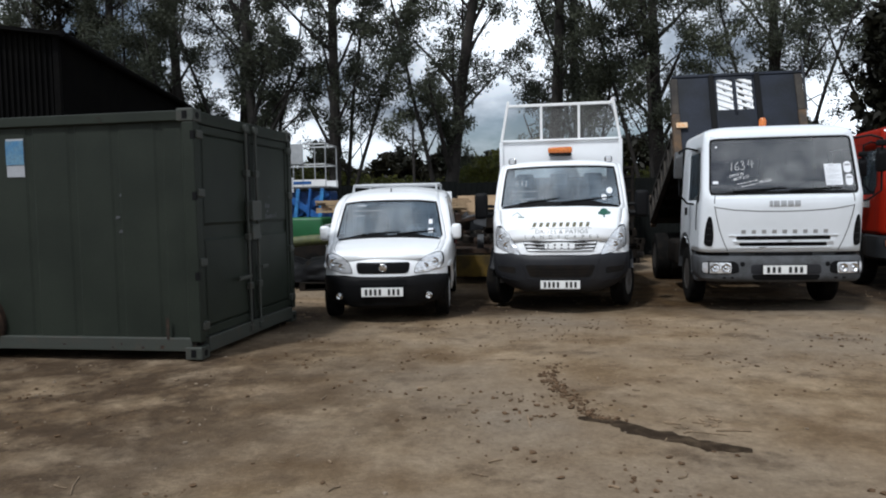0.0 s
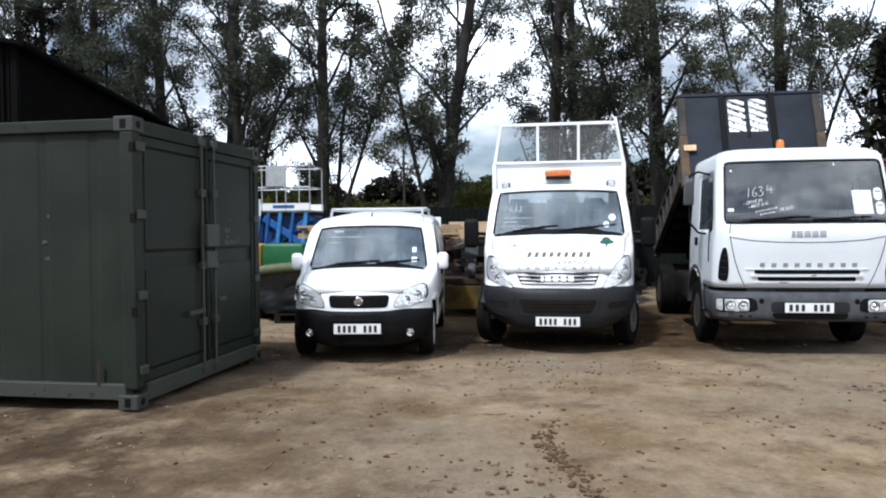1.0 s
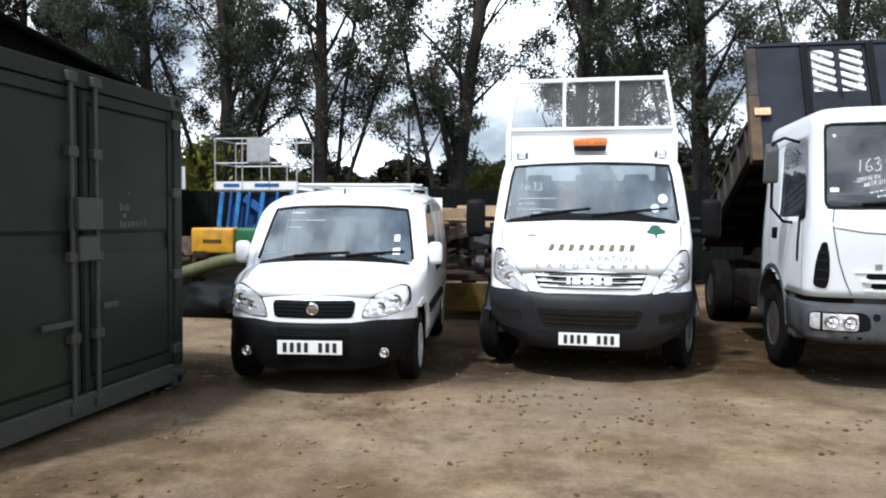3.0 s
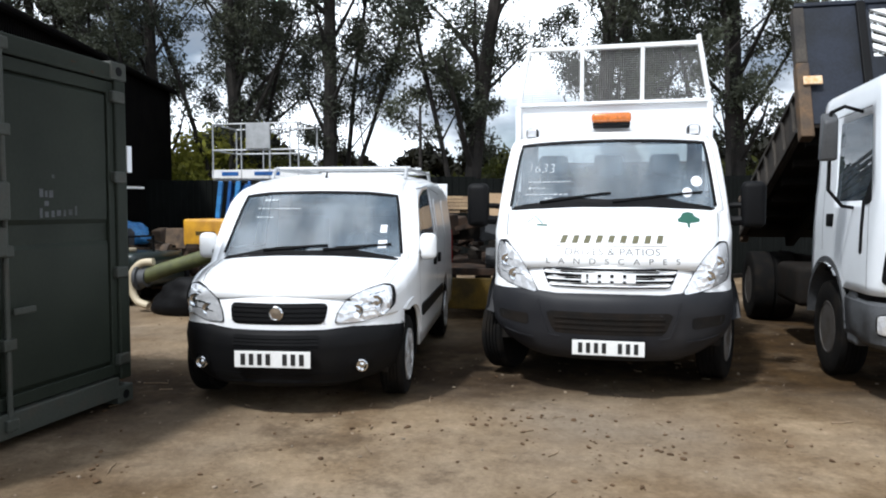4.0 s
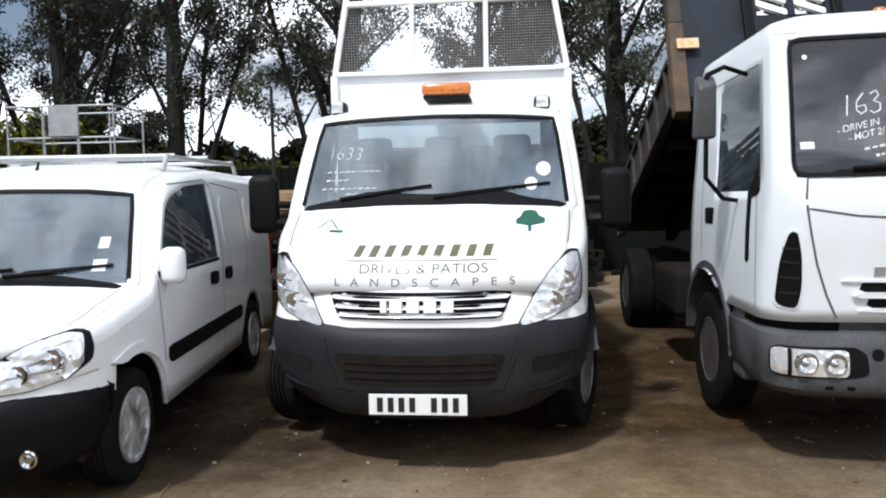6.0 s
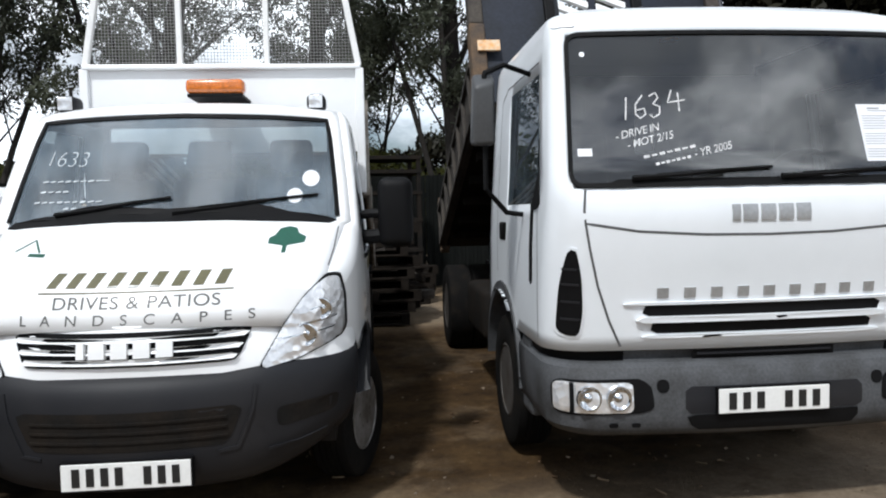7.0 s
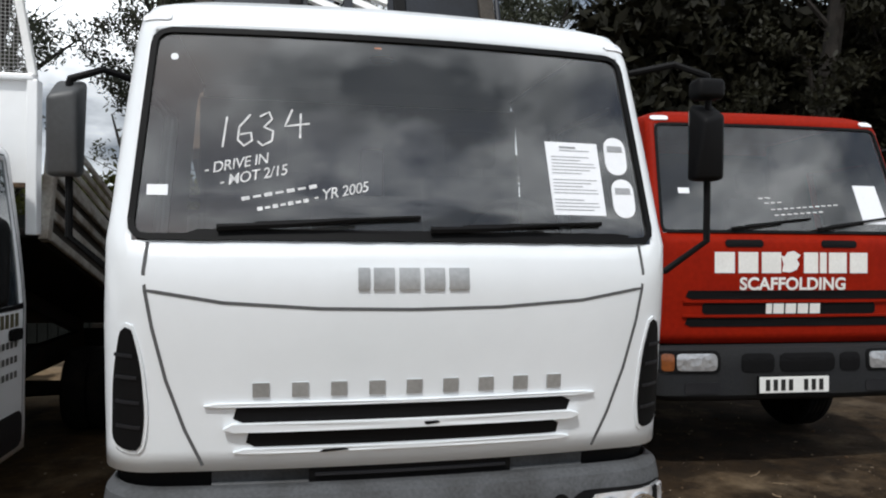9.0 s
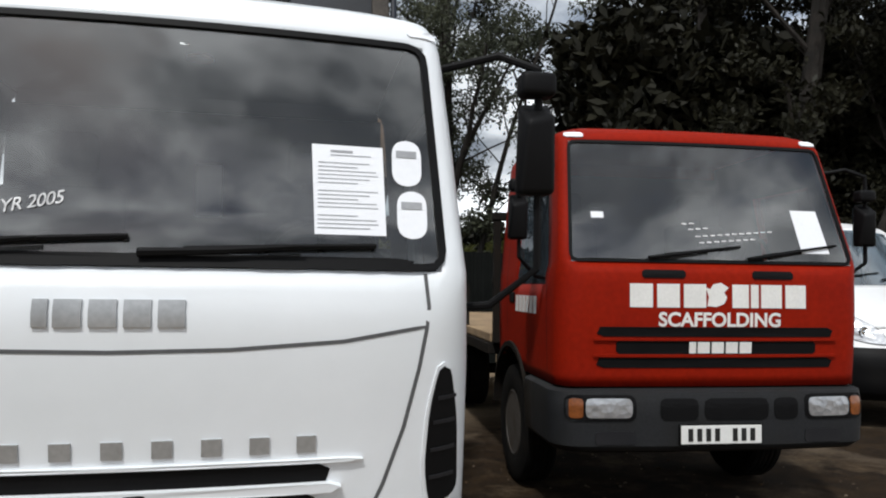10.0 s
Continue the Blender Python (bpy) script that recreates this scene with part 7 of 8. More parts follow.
gx, gy = axis_steps(-400, 400, -6, 10, 0.12), axis_steps(-300, 600, 0.5, 15, 0.12)
gv = [(x, y, ground_height(x, y)) for y in gy for x in gx]
nx_ = len(gx)
gf = [(j * nx_ + i, j * nx_ + i + 1, (j + 1) * nx_ + i + 1, (j + 1) * nx_ + i) for j in range(len(gy) - 1) for i in range(nx_ - 1)]
gm = bpy.data.meshes.new("ground")
gm.from_pydata(gv, [], gf)
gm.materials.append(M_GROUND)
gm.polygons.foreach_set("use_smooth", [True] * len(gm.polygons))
tagged(new("ground", gm), "sandy brown yard ground with damp patches, painted shade and loose stones", "ground", kind="structure")


def stain(name, line, widths, seed, label, material=M_DAMP):
    """A dark damp patch with ragged edges, lying on the ground."""
    rnd = random.Random(seed)
    bm = bmesh.new()
    rows = []
    pts = []
    for (a, b), (w0, w1) in zip(zip(line, line[1:]), zip(widths, widths[1:])):
        k = max(2, int(math.dist(a, b) / 0.05))
        pts += [(a[0] + (b[0] - a[0]) * i / k, a[1] + (b[1] - a[1]) * i / k, w0 + (w1 - w0) * i / k) for i in range(k)]
    for i, (x, y, w) in enumerate(pts):
        q = pts[min(i + 1, len(pts) - 1)]
        p = pts[max(i - 1, 0)]
        d = Vector((q[0] - p[0], q[1] - p[1], 0)).normalized()
        nrm = Vector((-d.y, d.x, 0))
        l = w * (0.5 + 0.6 * noise.noise(Vector((i * 0.6, seed, 0)))) + rnd.uniform(0, 0.012)
        r = w * (0.5 + 0.6 * noise.noise(Vector((i * 0.6, seed + 7, 0)))) + rnd.uniform(0, 0.012)
        row = []
        for f in (-1, -0.4, 0.2, 1):
            c = Vector((x, y, 0)) + nrm * (l if f < 0 else r) * f
            row.append((c.x, c.y, ground_height(c.x, c.y) + (0.006 if abs(f) < 1 else 0.0035)))
        rows.append(row)
    return tagged(part(name, sheet(rows), material, None, smooth=True), label, "stain", kind="structure")


stain("damp_stain", [(0.97, 4.42), (1.19, 4.32), (1.36, 4.10), (1.57, 3.97), (1.76, 3.84), (1.96, 3.78)], [0.05, 0.12, 0.17, 0.16, 0.12, 0.03], 5, "dark wet patch on the sandy ground")

# loose stones, twigs and leaves
rnd = random.Random(11)


def scatter(name, n, small, big, material, heaps=0, trail=None):
    ico = bmesh.new()
    bmesh.ops.create_icosphere(ico, subdivisions=1, radius=1.0)
    base = np.array([v.co[:] for v in ico.verts])
    faces = np.array([[v.index for v in f.verts] for f in ico.faces])
    ico.free()
    lumps = np.random.RandomState(n)
    vs, fs = [], []
    spots_ = [(rnd.uniform(-4, 8.5), rnd.uniform(1.5, 9.5), rnd.uniform(0.1, 0.4)) for _ in range(heaps)]
    for k in range(n):
        x, y = rnd.uniform(-4.5, 9), rnd.uniform(1.0, 13)
        if heaps:
            cx, cy, cr = spots_[k % heaps]
            x, y = rnd.gauss(cx, cr), rnd.gauss(cy, cr * 0.6)
        if trail:
            q = rnd.random() * (len(trail) - 1)
            a, b, f = trail[int(q)], trail[int(q) + 1], q % 1
            x, y = a[0] + (b[0] - a[0]) * f + rnd.gauss(0, 0.045), a[1] + (b[1] - a[1]) * f + rnd.gauss(0, 0.03)
        r = small + big * rnd.random() ** 4
        a = rnd.random() * 6.28
        p = base * (0.6 + 0.7 * lumps.random_sample((len(base), 1))) * (r, r * rnd.uniform(0.5, 1), r * rnd.uniform(0.3, 0.6))
        c, s = math.cos(a), math.sin(a)
        p = np.stack([p[:, 0] * c - p[:, 1] * s + x, p[:, 0] * s + p[:, 1] * c + y, p[:, 2] + ground_height(x, y) + r * 0.3], 1)
        fs += (faces + len(vs)).tolist()
        vs += p.tolist()
    me = bpy.data.meshes.new(name)
    me.from_pydata(vs, [], fs)
    me.materials.append(material)
    return new(name, me)


tagged(scatter("loose_stones", 2600, 0.004, 0.014, M_STONE), "small loose stones scattered over the yard", "stones", kind="stuff")
tagged(scatter("soil_clods", 1500, 0.004, 0.020, M_CLOD), "dark brown clods of soil on the yard", "soil", kind="stuff")

tagged(scatter("clod_clusters", 2200, 0.004, 0.022, M_CLOD, 70), "clusters of dark soil crumbs on the yard", "soil", kind="stuff")


tagged(scatter("clod_trail", 520, 0.005, 0.026, M_CLOD, 0, [(0.94, 6.1), (0.84, 5.7), (0.86, 5.35), (0.89, 5.08), (1.0, 4.84), (1.04, 4.48), (1.19, 4.34)]), "trail of dark soil crumbs across the sandy ground", "soil", kind="stuff")


def twigs():
    bm = bmesh.new()
    for k in range(260):
        x, y = rnd.uniform(-3, 8.5), rnd.uniform(2.0, 11)
        if k % 13 == 0:
            x, y = rnd.gauss(1.75, 0.12), rnd.gauss(4.25, 0.12)
        a, ln = rnd.random() * 6.28, rnd.uniform(0.03, 0.10) if k % 9 else rnd.uniform(0.12, 0.28)
        q = []
        for f in (0, 0.5, 1):
            px, py = x + math.cos(a) * ln * f + rnd.uniform(-0.008, 0.008), y + math.sin(a) * ln * f + rnd.uniform(-0.008, 0.008)
            q.append((px, py, ground_height(px, py) + 0.006))
        tube(bm, q, 0.003 + 0.004 * rnd.random(), 5)
    return bm


tagged(part("twig_litter", twigs(), M_TWIG), "broken twigs and stalks lying on the ground", "twigs", kind="stuff")


# ---- shipping container ----
def container(m):
    """Its door end faces +x in its own axes, its long side -y; origin at the door end's near lower corner."""
    t = thing("shipping_container", m, "dark green steel shipping container with closed double doors, scratched paint", "container")
    L, Wd, H, z0 = 6.06, 2.44, 2.42, 0.06
    prof, x = [], -0.34
    while x > -L + 0.4:
        prof += [(x, 0.052), (x - 0.025, 0.062), (x - 0.085, 0.062), (x - 0.11, 0.052)]
        x -= 0.47
    prof = [(-0.12, 0.03), (-0.16, 0.055)] + prof + [(-L + 0.12, 0.055)]
    for name, flip in (("side_wall", False), ("side_wall", True)):
        pts = [(px, (Wd - d) if flip else d) for px, d in prof]
        part(name, sheet([[(px, py, z0 + 0.15) for px, py in pts], [(px, py, H - 0.1) for px, py in pts]]), M_GREEN, t, "ribbed green steel side")
    for y in (0.0, Wd - 0.12):
        part("bottom_rail", boxes((-L + 0.1, -0.1, y, y + 0.12, z0 + 0.03, z0 + 0.16), bev=0.008), M_GREEN2, t)
        part("top_rail", boxes((-L + 0.1, -0.1, y + 0.01, y + 0.11, H - 0.11, H - 0.012), bev=0.008), M_GREEN, t)
    part("roof_panel", boxes((-L + 0.05, -0.05, 0.06, Wd - 0.06, H - 0.06, H - 0.03)), M_GREEN, t)
    part("end_wall", boxes((-L + 0.02, -L + 0.06, 0.05, Wd - 0.05, z0, H - 0.02)), M_GREEN, t)
    part("floor_pan", boxes((-L + 0.1, -0.06, 0.1, Wd - 0.1, z0 + 0.06, z0 + 0.14)), M_CHASSIS, t)
    for x0, x1 in ((-0.12, 0.0), (-L, -L + 0.12)):
        for y0, y1 in ((0.0, 0.11), (Wd - 0.11, Wd)):
            part("corner_post", boxes((x0, x1, y0, y1, z0 + 0.12, H - 0.12), bev=0.012), M_GREEN, t)
    for x0, x1 in ((-0.17, 0.006), (-L - 0.006, -L + 0.17)):
        for y0, y1 in ((-0.006, 0.156), (Wd - 0.156, Wd + 0.006)):
            for za in (z0 - 0.05, H - 0.12):
                c = part("corner_casting", boxes((x0, x1, y0, y1, za, za + 0.124), bev=0.01), M_GREEN2, t, "cast corner block with lifting slots")
                xm = 0.008 if x1 > -1 else -L - 0.008
                slot = bmesh.new()
                ym = (y0 + y1) / 2
                lathe(slot, [(0.034, xm - 0.004), (0.032, xm), (0.001, xm)], 16, "x", (0, ym, za + 0.06))
                yy = -0.008 if y0 < 1 else Wd + 0.008
                box(slot, (x0 + x1) / 2 - 0.026, (x0 + x1) / 2 + 0.026, yy - 0.002, yy + 0.004, za + 0.025, za + 0.098, 0.001)
                tagged(part("casting_slot", slot, M_DARK, c), kind="stuff")
    part("door_sill", boxes((-0.12, 0.012, 0.15, Wd - 0.15, z0 + 0.0, z0 + 0.15), bev=0.01), M_GREEN2, t)
    part("door_header", boxes((-0.12, -0.005, 0.11, Wd - 0.11, H - 0.13, H - 0.012), bev=0.01), M_GREEN, t)
    # two doors, each with two pressed panels
    for k, (y0, y1) in enumerate(((0.115, Wd / 2 - 0.02), (Wd / 2 + 0.02, Wd - 0.115))):
        d = part("door", boxes((-0.075, -0.045, y0, y1, z0 + 0.155, H - 0.135)), M_GREEN, t, "green steel container door")
        bm = bmesh.new()
        box(bm, -0.044, -0.018, y0, y0 + 0.06, z0 + 0.16, H - 0.14, 0.006), box(bm, -0.044, -0.018, y1 - 0.06, y1, z0 + 0.16, H - 0.14, 0.006)
        box(bm, -0.044, -0.018, y0 + 0.06, y1 - 0.06, z0 + 0.16, z0 + 0.24, 0.006), box(bm, -0.044, -0.018, y0 + 0.06, y1 - 0.06, H - 0.22, H - 0.14, 0.006)
        part("door_frame", bm, M_GREEN, d)
        bm = bmesh.new()
        ya, yb = y0 + 0.06, y1 - 0.06
        zm = 1.28
        for zl, zh in ((z0 + 0.24, zm - 0.10), (zm + 0.02, H - 0.22)):
            rows = [[(-0.044, ya, zl), (-0.044, yb, zl)], [(-0.024, ya + 0.02, zl + 0.03), (-0.024, yb - 0.02, zl + 0.03)], [(-0.024, ya + 0.02, zh - 0.03), (-0.024, yb - 0.02, zh - 0.03)], [(-0.044, ya, zh), (-0.044, yb, zh)]]
            sheet(rows, bm=bm)
        part("pressed_panel", bm, M_GREEN, d)
        yb_ = y1 - 0.10 if k == 0 else y0 + 0.10
        bar = part("locking_bar", tube(bmesh.new(), [(0.012, yb_, z0 + 0.04), (0.012, yb_, H - 0.04)], 0.017, 10), M_GREEN2, t, "upright door locking bar", smooth=True)
        for z in (z0 + 0.08, z0 + 0.55, 1.15, 1.85, H - 0.08):
            part("bar_bracket", box(bmesh.new(), -0.018, 0.036, yb_ - 0.045, yb_ + 0.045, z - 0.035, z + 0.035, 0.008), M_GREEN2, bar)
        ya_ = yb_ + (-0.32 if k == 0 else 0.02)
        hz = 0.72 if k == 0 else 0.80
        part("bar_handle", box(bmesh.new(), 0.03, 0.05, ya_, ya_ + 0.30 if k == 0 else ya_ + 0.16, hz - 0.02, hz + 0.02, 0.006), M_GREEN2, bar)
        hy = y0 - 0.02 if k == 0 else y1 + 0.02
        for z in (0.33, 0.95, 1.62, 2.18):
            part("hinge", box(bmesh.new(), -0.03, 0.022, hy - 0.06, hy + 0.06, z - 0.04, z + 0.04, 0.012), M_GREEN2, d, "door hinge")
    part("door_gasket", boxes((-0.05, -0.012, Wd / 2 - 0.018, Wd / 2 + 0.018, z0 + 0.16, H - 0.14)), M_DARK, t)
    part("lock_box", box(bmesh.new(), -0.02, 0.075, Wd / 2 - 0.13, Wd / 2 + 0.11, 1.33, 1.55, 0.012), M_GREEN2, t, "welded padlock box")
    part("lock_box", box(bmesh.new(), -0.02, 0.055, Wd / 2 - 0.10, Wd / 2 + 0.10, 1.12, 1.29, 0.012), M_GREEN2, t)
    # scuffs and labels
    bm = bmesh.new()
    for y, z, a, b in ((1.76, 1.60, 0.022, 0.022), (1.66, 1.495, 0.03, 0.05), (1.70, 1.49, 0.02, 0.04), (1.74, 1.49, 0.035, 0.045), (1.70, 1.43, 0.035, 0.03), (1.655, 1.37, 0.022, 0.06), (1.70, 1.362, 0.03, 0.036), (1.75, 1.365, 0.026, 0.04), (1.80, 1.37, 0.034, 0.036), (1.85, 1.37, 0.02, 0.04), (1.90, 1.375, 0.034, 0.036), (1.95, 1.385, 0.02, 0.06)):
        box(bm, -0.0235, -0.0225, y - a / 2, y + a / 2, z - b / 2, z + b / 2)
    tagged(part("chalk_smudge", bm, M_GREYPL, t, "faint chalk smudge"), kind="stuff")
    bm = bmesh.new()
    for x, z, a, b in ((-0.78, 1.62, 0.07, 0.02), (-0.82, 1.26, 0.05, 0.02), (-0.76, 1.18, 0.05, 0.016), (-0.86, 1.40, 0.03, 0.02)):
        o = smooth_outline([(x - a, z - b), (x + a * 0.8, z - b * 0.4), (x + a, z + b * 0.3), (x - a * 0.5, z + b)], 12, 1)
        f = bm.faces.new([bm.verts.new((p, 0.0535, q)) for p, q in o])
    part("scratch", bm, M_GREYPL, t, "pale scratches in the paint")
    rr = random.Random(77)
    bm = bmesh.new()
    for k in range(46):
        side = k % 2
        u, z, a, b = (rr.uniform(-1.6, -0.02) if side else rr.uniform(0.05, 2.4)), (rr.choice((0.14, 0.14, 2.34, 0.3, 1.0)) + rr.gauss(0, 0.03)), rr.uniform(0.008, 0.035), rr.uniform(0.005, 0.018)
        o = [(u + a * math.cos(q) * rr.uniform(0.5, 1), z + b * math.sin(q) * rr.uniform(0.5, 1)) for q in np.linspace(0, 5.6, 8)]
        if side and not 0.16 < z < 2.28:
            bm.faces.new([bm.verts.new((p, -0.0035, q)) for p, q in o])
        elif not side and (z < 0.2 or z > 2.3):
            bm.faces.new([bm.verts.new((0.004, p, q)) for p, q in o])
    tagged(part("rust_spot", bm, M_RUST, t, "small rust spots on the frame"), kind="stuff")
    for z in (0.82, 1.59, 2.17):
        part("post_slot", boxes((-0.035, 0.003, -0.003, 0.028, z - 0.04, z + 0.04)), M_DARK, t, "dark slot in the corner post")
    part("white_tag", boxes((-0.07, 0.0, Wd + 0.008, Wd + 0.055, 1.66, 1.85), bev=0.004), M_PAPER, t, "white tag on the rear corner post")
    lb = part("label_sign", boxes((-2.06, -1.86, 0.047, 0.054, 1.82, 2.20)), M_PRINT, t, "blue and white label plate")
    part("label_band", boxes((-2.06, -1.86, 0.041, 0.0465, 1.94, 2.18)), M_LABEL, lb)
    part("rust_run", boxes((-0.36, -0.33, 0.0, 0.001, 0.2, 0.42)), M_RUST, t)
    return t


container(pose(-2.44, 6.17, 0, 0, 0, -5.0))
tagged(part("rubber_tyre", lathe(bmesh.new(), [(0.20, -0.10), (0.30, -0.11), (0.36, -0.06), (0.36, 0.06), (0.30, 0.11), (0.20, 0.10), (0.20, -0.10)], 32, "y"), M_RUST, None, smooth=True), "rust-orange old wheel leaning by the container", "wheel").matrix_world = pose(-4.95, 6.42, 0.345, 8, 0, 0)


# ---- barn, fence ----
def barn():
    t = thing("barn", pose(-6.9, 11.1, 0, 0, 0, 11.0), "black corrugated steel barn with a shallow roof", "barn", kind="structure")
    n, Ln, H = 140, 10.2, 4.45
    line = []
    for k in range(n):
        y = Ln * k / n
        line += [(0.0, y), (0.0, y + Ln / n * 0.42), (-0.035, y + Ln / n * 0.5), (-0.035, y + Ln / n * 0.92)]
    part("side_cladding", sheet([[(x, y, 0) for x, y in line], [(x, y, H) for x, y in line]]), M_CLAD, t)
    line = []
    for k in range(100):
        x = -9.0 * k / 100
        line += [(x, 0.0), (x - 0.038, 0.0), (x - 0.045, 0.035), (x - 0.083, 0.035)]
    part("gable_cladding", sheet([[(x, y, 0) for x, y in line], [(x, y, H + 0.10 * min(-x, 4.5 - max(0, -x - 4.5))) for x, y in line]]), M_CLAD, t)
    part("corner_trim", boxes((-0.06, 0.03, -0.03, 0.06, 0, H)), M_CLAD, t)
    part("end_trim", boxes((-0.06, 0.03, Ln - 0.04, Ln + 0.03, 0, H)), M_CLAD, t)
    part("back_cladding", boxes((-9.0, -0.05, Ln - 0.03, Ln, 0, H)), M_CLAD, t)
    bm = bmesh.new()
    sheet([[(0.16, -0.16, H - 0.02), (0.16, Ln + 0.1, H - 0.02)], [(-4.5, -0.16, H + 0.47), (-4.5, Ln + 0.1, H + 0.47)], [(-9.1, -0.16, H - 0.02), (-9.1, Ln + 0.1, H - 0.02)]], bm=bm)
    r = part("roof", bm, M_CLAD, t)
    shell(r, 0.06, 0)
    part("eaves_gutter", tube(bmesh.new(), [(0.14, -0.15, H - 0.05), (0.14, Ln + 0.08, H - 0.05)], 0.06, 8), M_CLAD, t, smooth=True)
    return t


barn()


def fence():
    t = thing("fence", pose(0, 19.4, 0), "dark sheet-metal boundary fence", "fence", kind="structure")
    part("rail", boxes((-9.2, 22, 0.03, 0.07, 0.5, 0.58), (-9.2, 22, 0.03, 0.07, 1.7, 1.78)), M_FENCE, t)
    proto = None
    for k in range(26):
        x = -9.2 + k * 1.2
        if proto is None:
            line = []
            for q in range(8):
                line += [(q * 0.15, 0.0), (q * 0.15 + 0.07, 0.0), (q * 0.15 + 0.08, 0.02), (q * 0.15 + 0.145, 0.02)]
            proto = part("panel", sheet([[(a, b, 0.02) for a, b in line], [(a, b, 2.1) for a, b in line]]), M_FENCE, t)
            proto.location = (x, 0, 0)
        else:
            o = proto.copy()
            scene.collection.objects.link(o)
            o.location = (x, 0, rnd.uniform(-0.03, 0.03))
        if k % 2 == 0:
            part("post", boxes((x - 0.04, x + 0.04, 0.075, 0.15, 0, 2.14)), M_FENCE, t)
    return t


fence()
pole = tagged(part("pole", tube(bmesh.new(), [(0, 0, 0), (0.02, 0, 1.8), (0.01, 0, 3.6)], [0.05, 0.04, 0.03], 8), M_BARK, None, smooth=True), "thin dark wooden pole standing by the fence", "pole")
pole.matrix_world = pose(-1.95, 18.9, 0)


# ---- trees ----
def leaf_cloud(centres, rnd_, size, per, spread, droop=0.0):
    """Many small leaves about given points, as one mesh's vertices and faces."""
    n = len(centres) * per
    c = np.repeat(np.array(centres), per, 0)
    g = np.random.RandomState(rnd_.randint(0, 10 ** 6))
    d = g.normal(size=(n, 3))
    d /= np.linalg.norm(d, axis=1)[:, None]
    c = c + d * (g.random_sample((n, 1)) ** 0.5) * spread * np.array([1, 1, 0.8])
    u = g.normal(size=(n, 3))
    u[:, 2] -= droop
    u /= np.linalg.norm(u, axis=1)[:, None]
    w = np.cross(u, g.normal(size=(n, 3)))
    w /= np.linalg.norm(w, axis=1)[:, None]
    s = size * g.uniform(0.6, 1.3, (n, 1))
    v = np.stack([c - u * s, c + w * s * 0.42, c + u * s, c - w * s * 0.42], 1).reshape(-1, 3)
    f = np.arange(n * 4).reshape(-1, 4)
    return v, f


def mesh_of(name, v, f, material):
    me = bpy.data.meshes.new(name)
    me.from_pydata(v.tolist(), [], f.tolist())
    me.materials.append(material)
    return me


def make_tree(seed, height, r0, stems, lean, dense, leaf=0.052, low=1.8, per=84, material=None):
    """A tall yard tree: forked trunk, rising limbs, twigs and a loose crown of small leaves."""
    rd = random.Random(seed)
    t = new("tree")
    bm, tips = bmesh.new(), []

    def limb(p, d, ln, r, depth):
        pts, rs = [p], [r]
        k = max(3, int(ln / 0.6))
        q, dd = p.copy(), d.copy()
        for i in range(k):
            dd = (dd + Vector((rd.uniform(-1, 1), rd.uniform(-1, 1), rd.uniform(-0.25, 0.6))) * (0.045 if depth == 0 else 0.17)).normalized()
            q = q + dd * ln / k
            pts.append(q.copy()), rs.append(r * (1 - 0.72 * (i + 1) / k))
            if depth < 3 and (q.z > low or depth > 0):
                if rd.random() < (0.95, 0.85, 0.7)[depth]:
                    a = rd.uniform(0, 6.28)
                    up = rd.uniform(0.5, 1.5) if depth == 0 else rd.uniform(-0.1, 0.8)
                    nd = (Vector((math.cos(a), math.sin(a), up)) + dd * 0.35).normalized()
                    limb(q, nd, ln * rd.uniform(0.14, 0.27) if depth == 0 else ln * rd.uniform(0.35, 0.6), rs[-1] * rd.uniform(0.28, 0.5), depth + 1)
            if depth >= 2:
                tips.append(q[:])
            elif depth == 1 and i > k * 0.4:
                tips.append(q[:])
        tube(bm, pts, rs, (9, 6, 4, 3)[depth], False)
    for s in range(stems):
        a = rd.uniform(0, 6.28)
        tilt = lean * (0.15 if s == 0 else rd.uniform(1.0, 2.2))
        d = Vector((math.cos(a) * tilt, math.sin(a) * tilt, 1)).normalized()
        limb(Vector((math.cos(a) * r0 * 0.5, math.sin(a) * r0 * 0.5, -0.1)), d, height * (1.0 if s == 0 else rd.uniform(0.6, 0.85)), r0 * (1 if s == 0 else rd.uniform(0.25, 0.45)), 0)
    part("trunk", bm, M_BARK, t, smooth=True)
    keep = [p for p in tips if rd.random() < dense]
    v, f = leaf_cloud(keep, rd, leaf, per, 0.34, 0.5)
    crown = new("crown", mesh_of("crown", v, f, material or M_LEAF))
    crown.parent = t
    return t


LBL = "tall slender yard tree with a loose grey-green crown"
protos = [make_tree(3, 13.5, 0.24, 3, 0.12, 0.46), make_tree(8, 13, 0.22, 3, 0.14, 0.46), make_tree(21, 13, 0.23, 2, 0.12, 0.52), make_tree(34, 13.5, 0.21, 3, 0.12, 0.46)]
spots = [(-1.15, 21.3, 0, 20), (-4.6, 21.2, 1, 70), (-7.2, 21.6, 3, 10), (-9.8, 22.3, 2, 40), (-12.8, 23.0, 0, 120), (1.9, 21.6, 2, 200), (4.9, 20.9, 1, 250), (8.5, 21.4, 3, 300), (-16.0, 25, 1, 15),
         (3.4, 25.5, 2, 77), (-9.0, 25.0, 2, 222), (-20, 27, 3, 95)]
used = set()
for x, y, k, a in spots:
    m = pose(x, y, 0, 0, 0, a)
    if k in used:
        ob = copy_thing(protos[k], m)
    else:
        used.add(k)
        ob = protos[k]
        ob.matrix_world = m
    tagged(ob, LBL, "tree", "row of trees behind the yard")
DLBL = "dark dense-crowned tree at the edge of the yard"
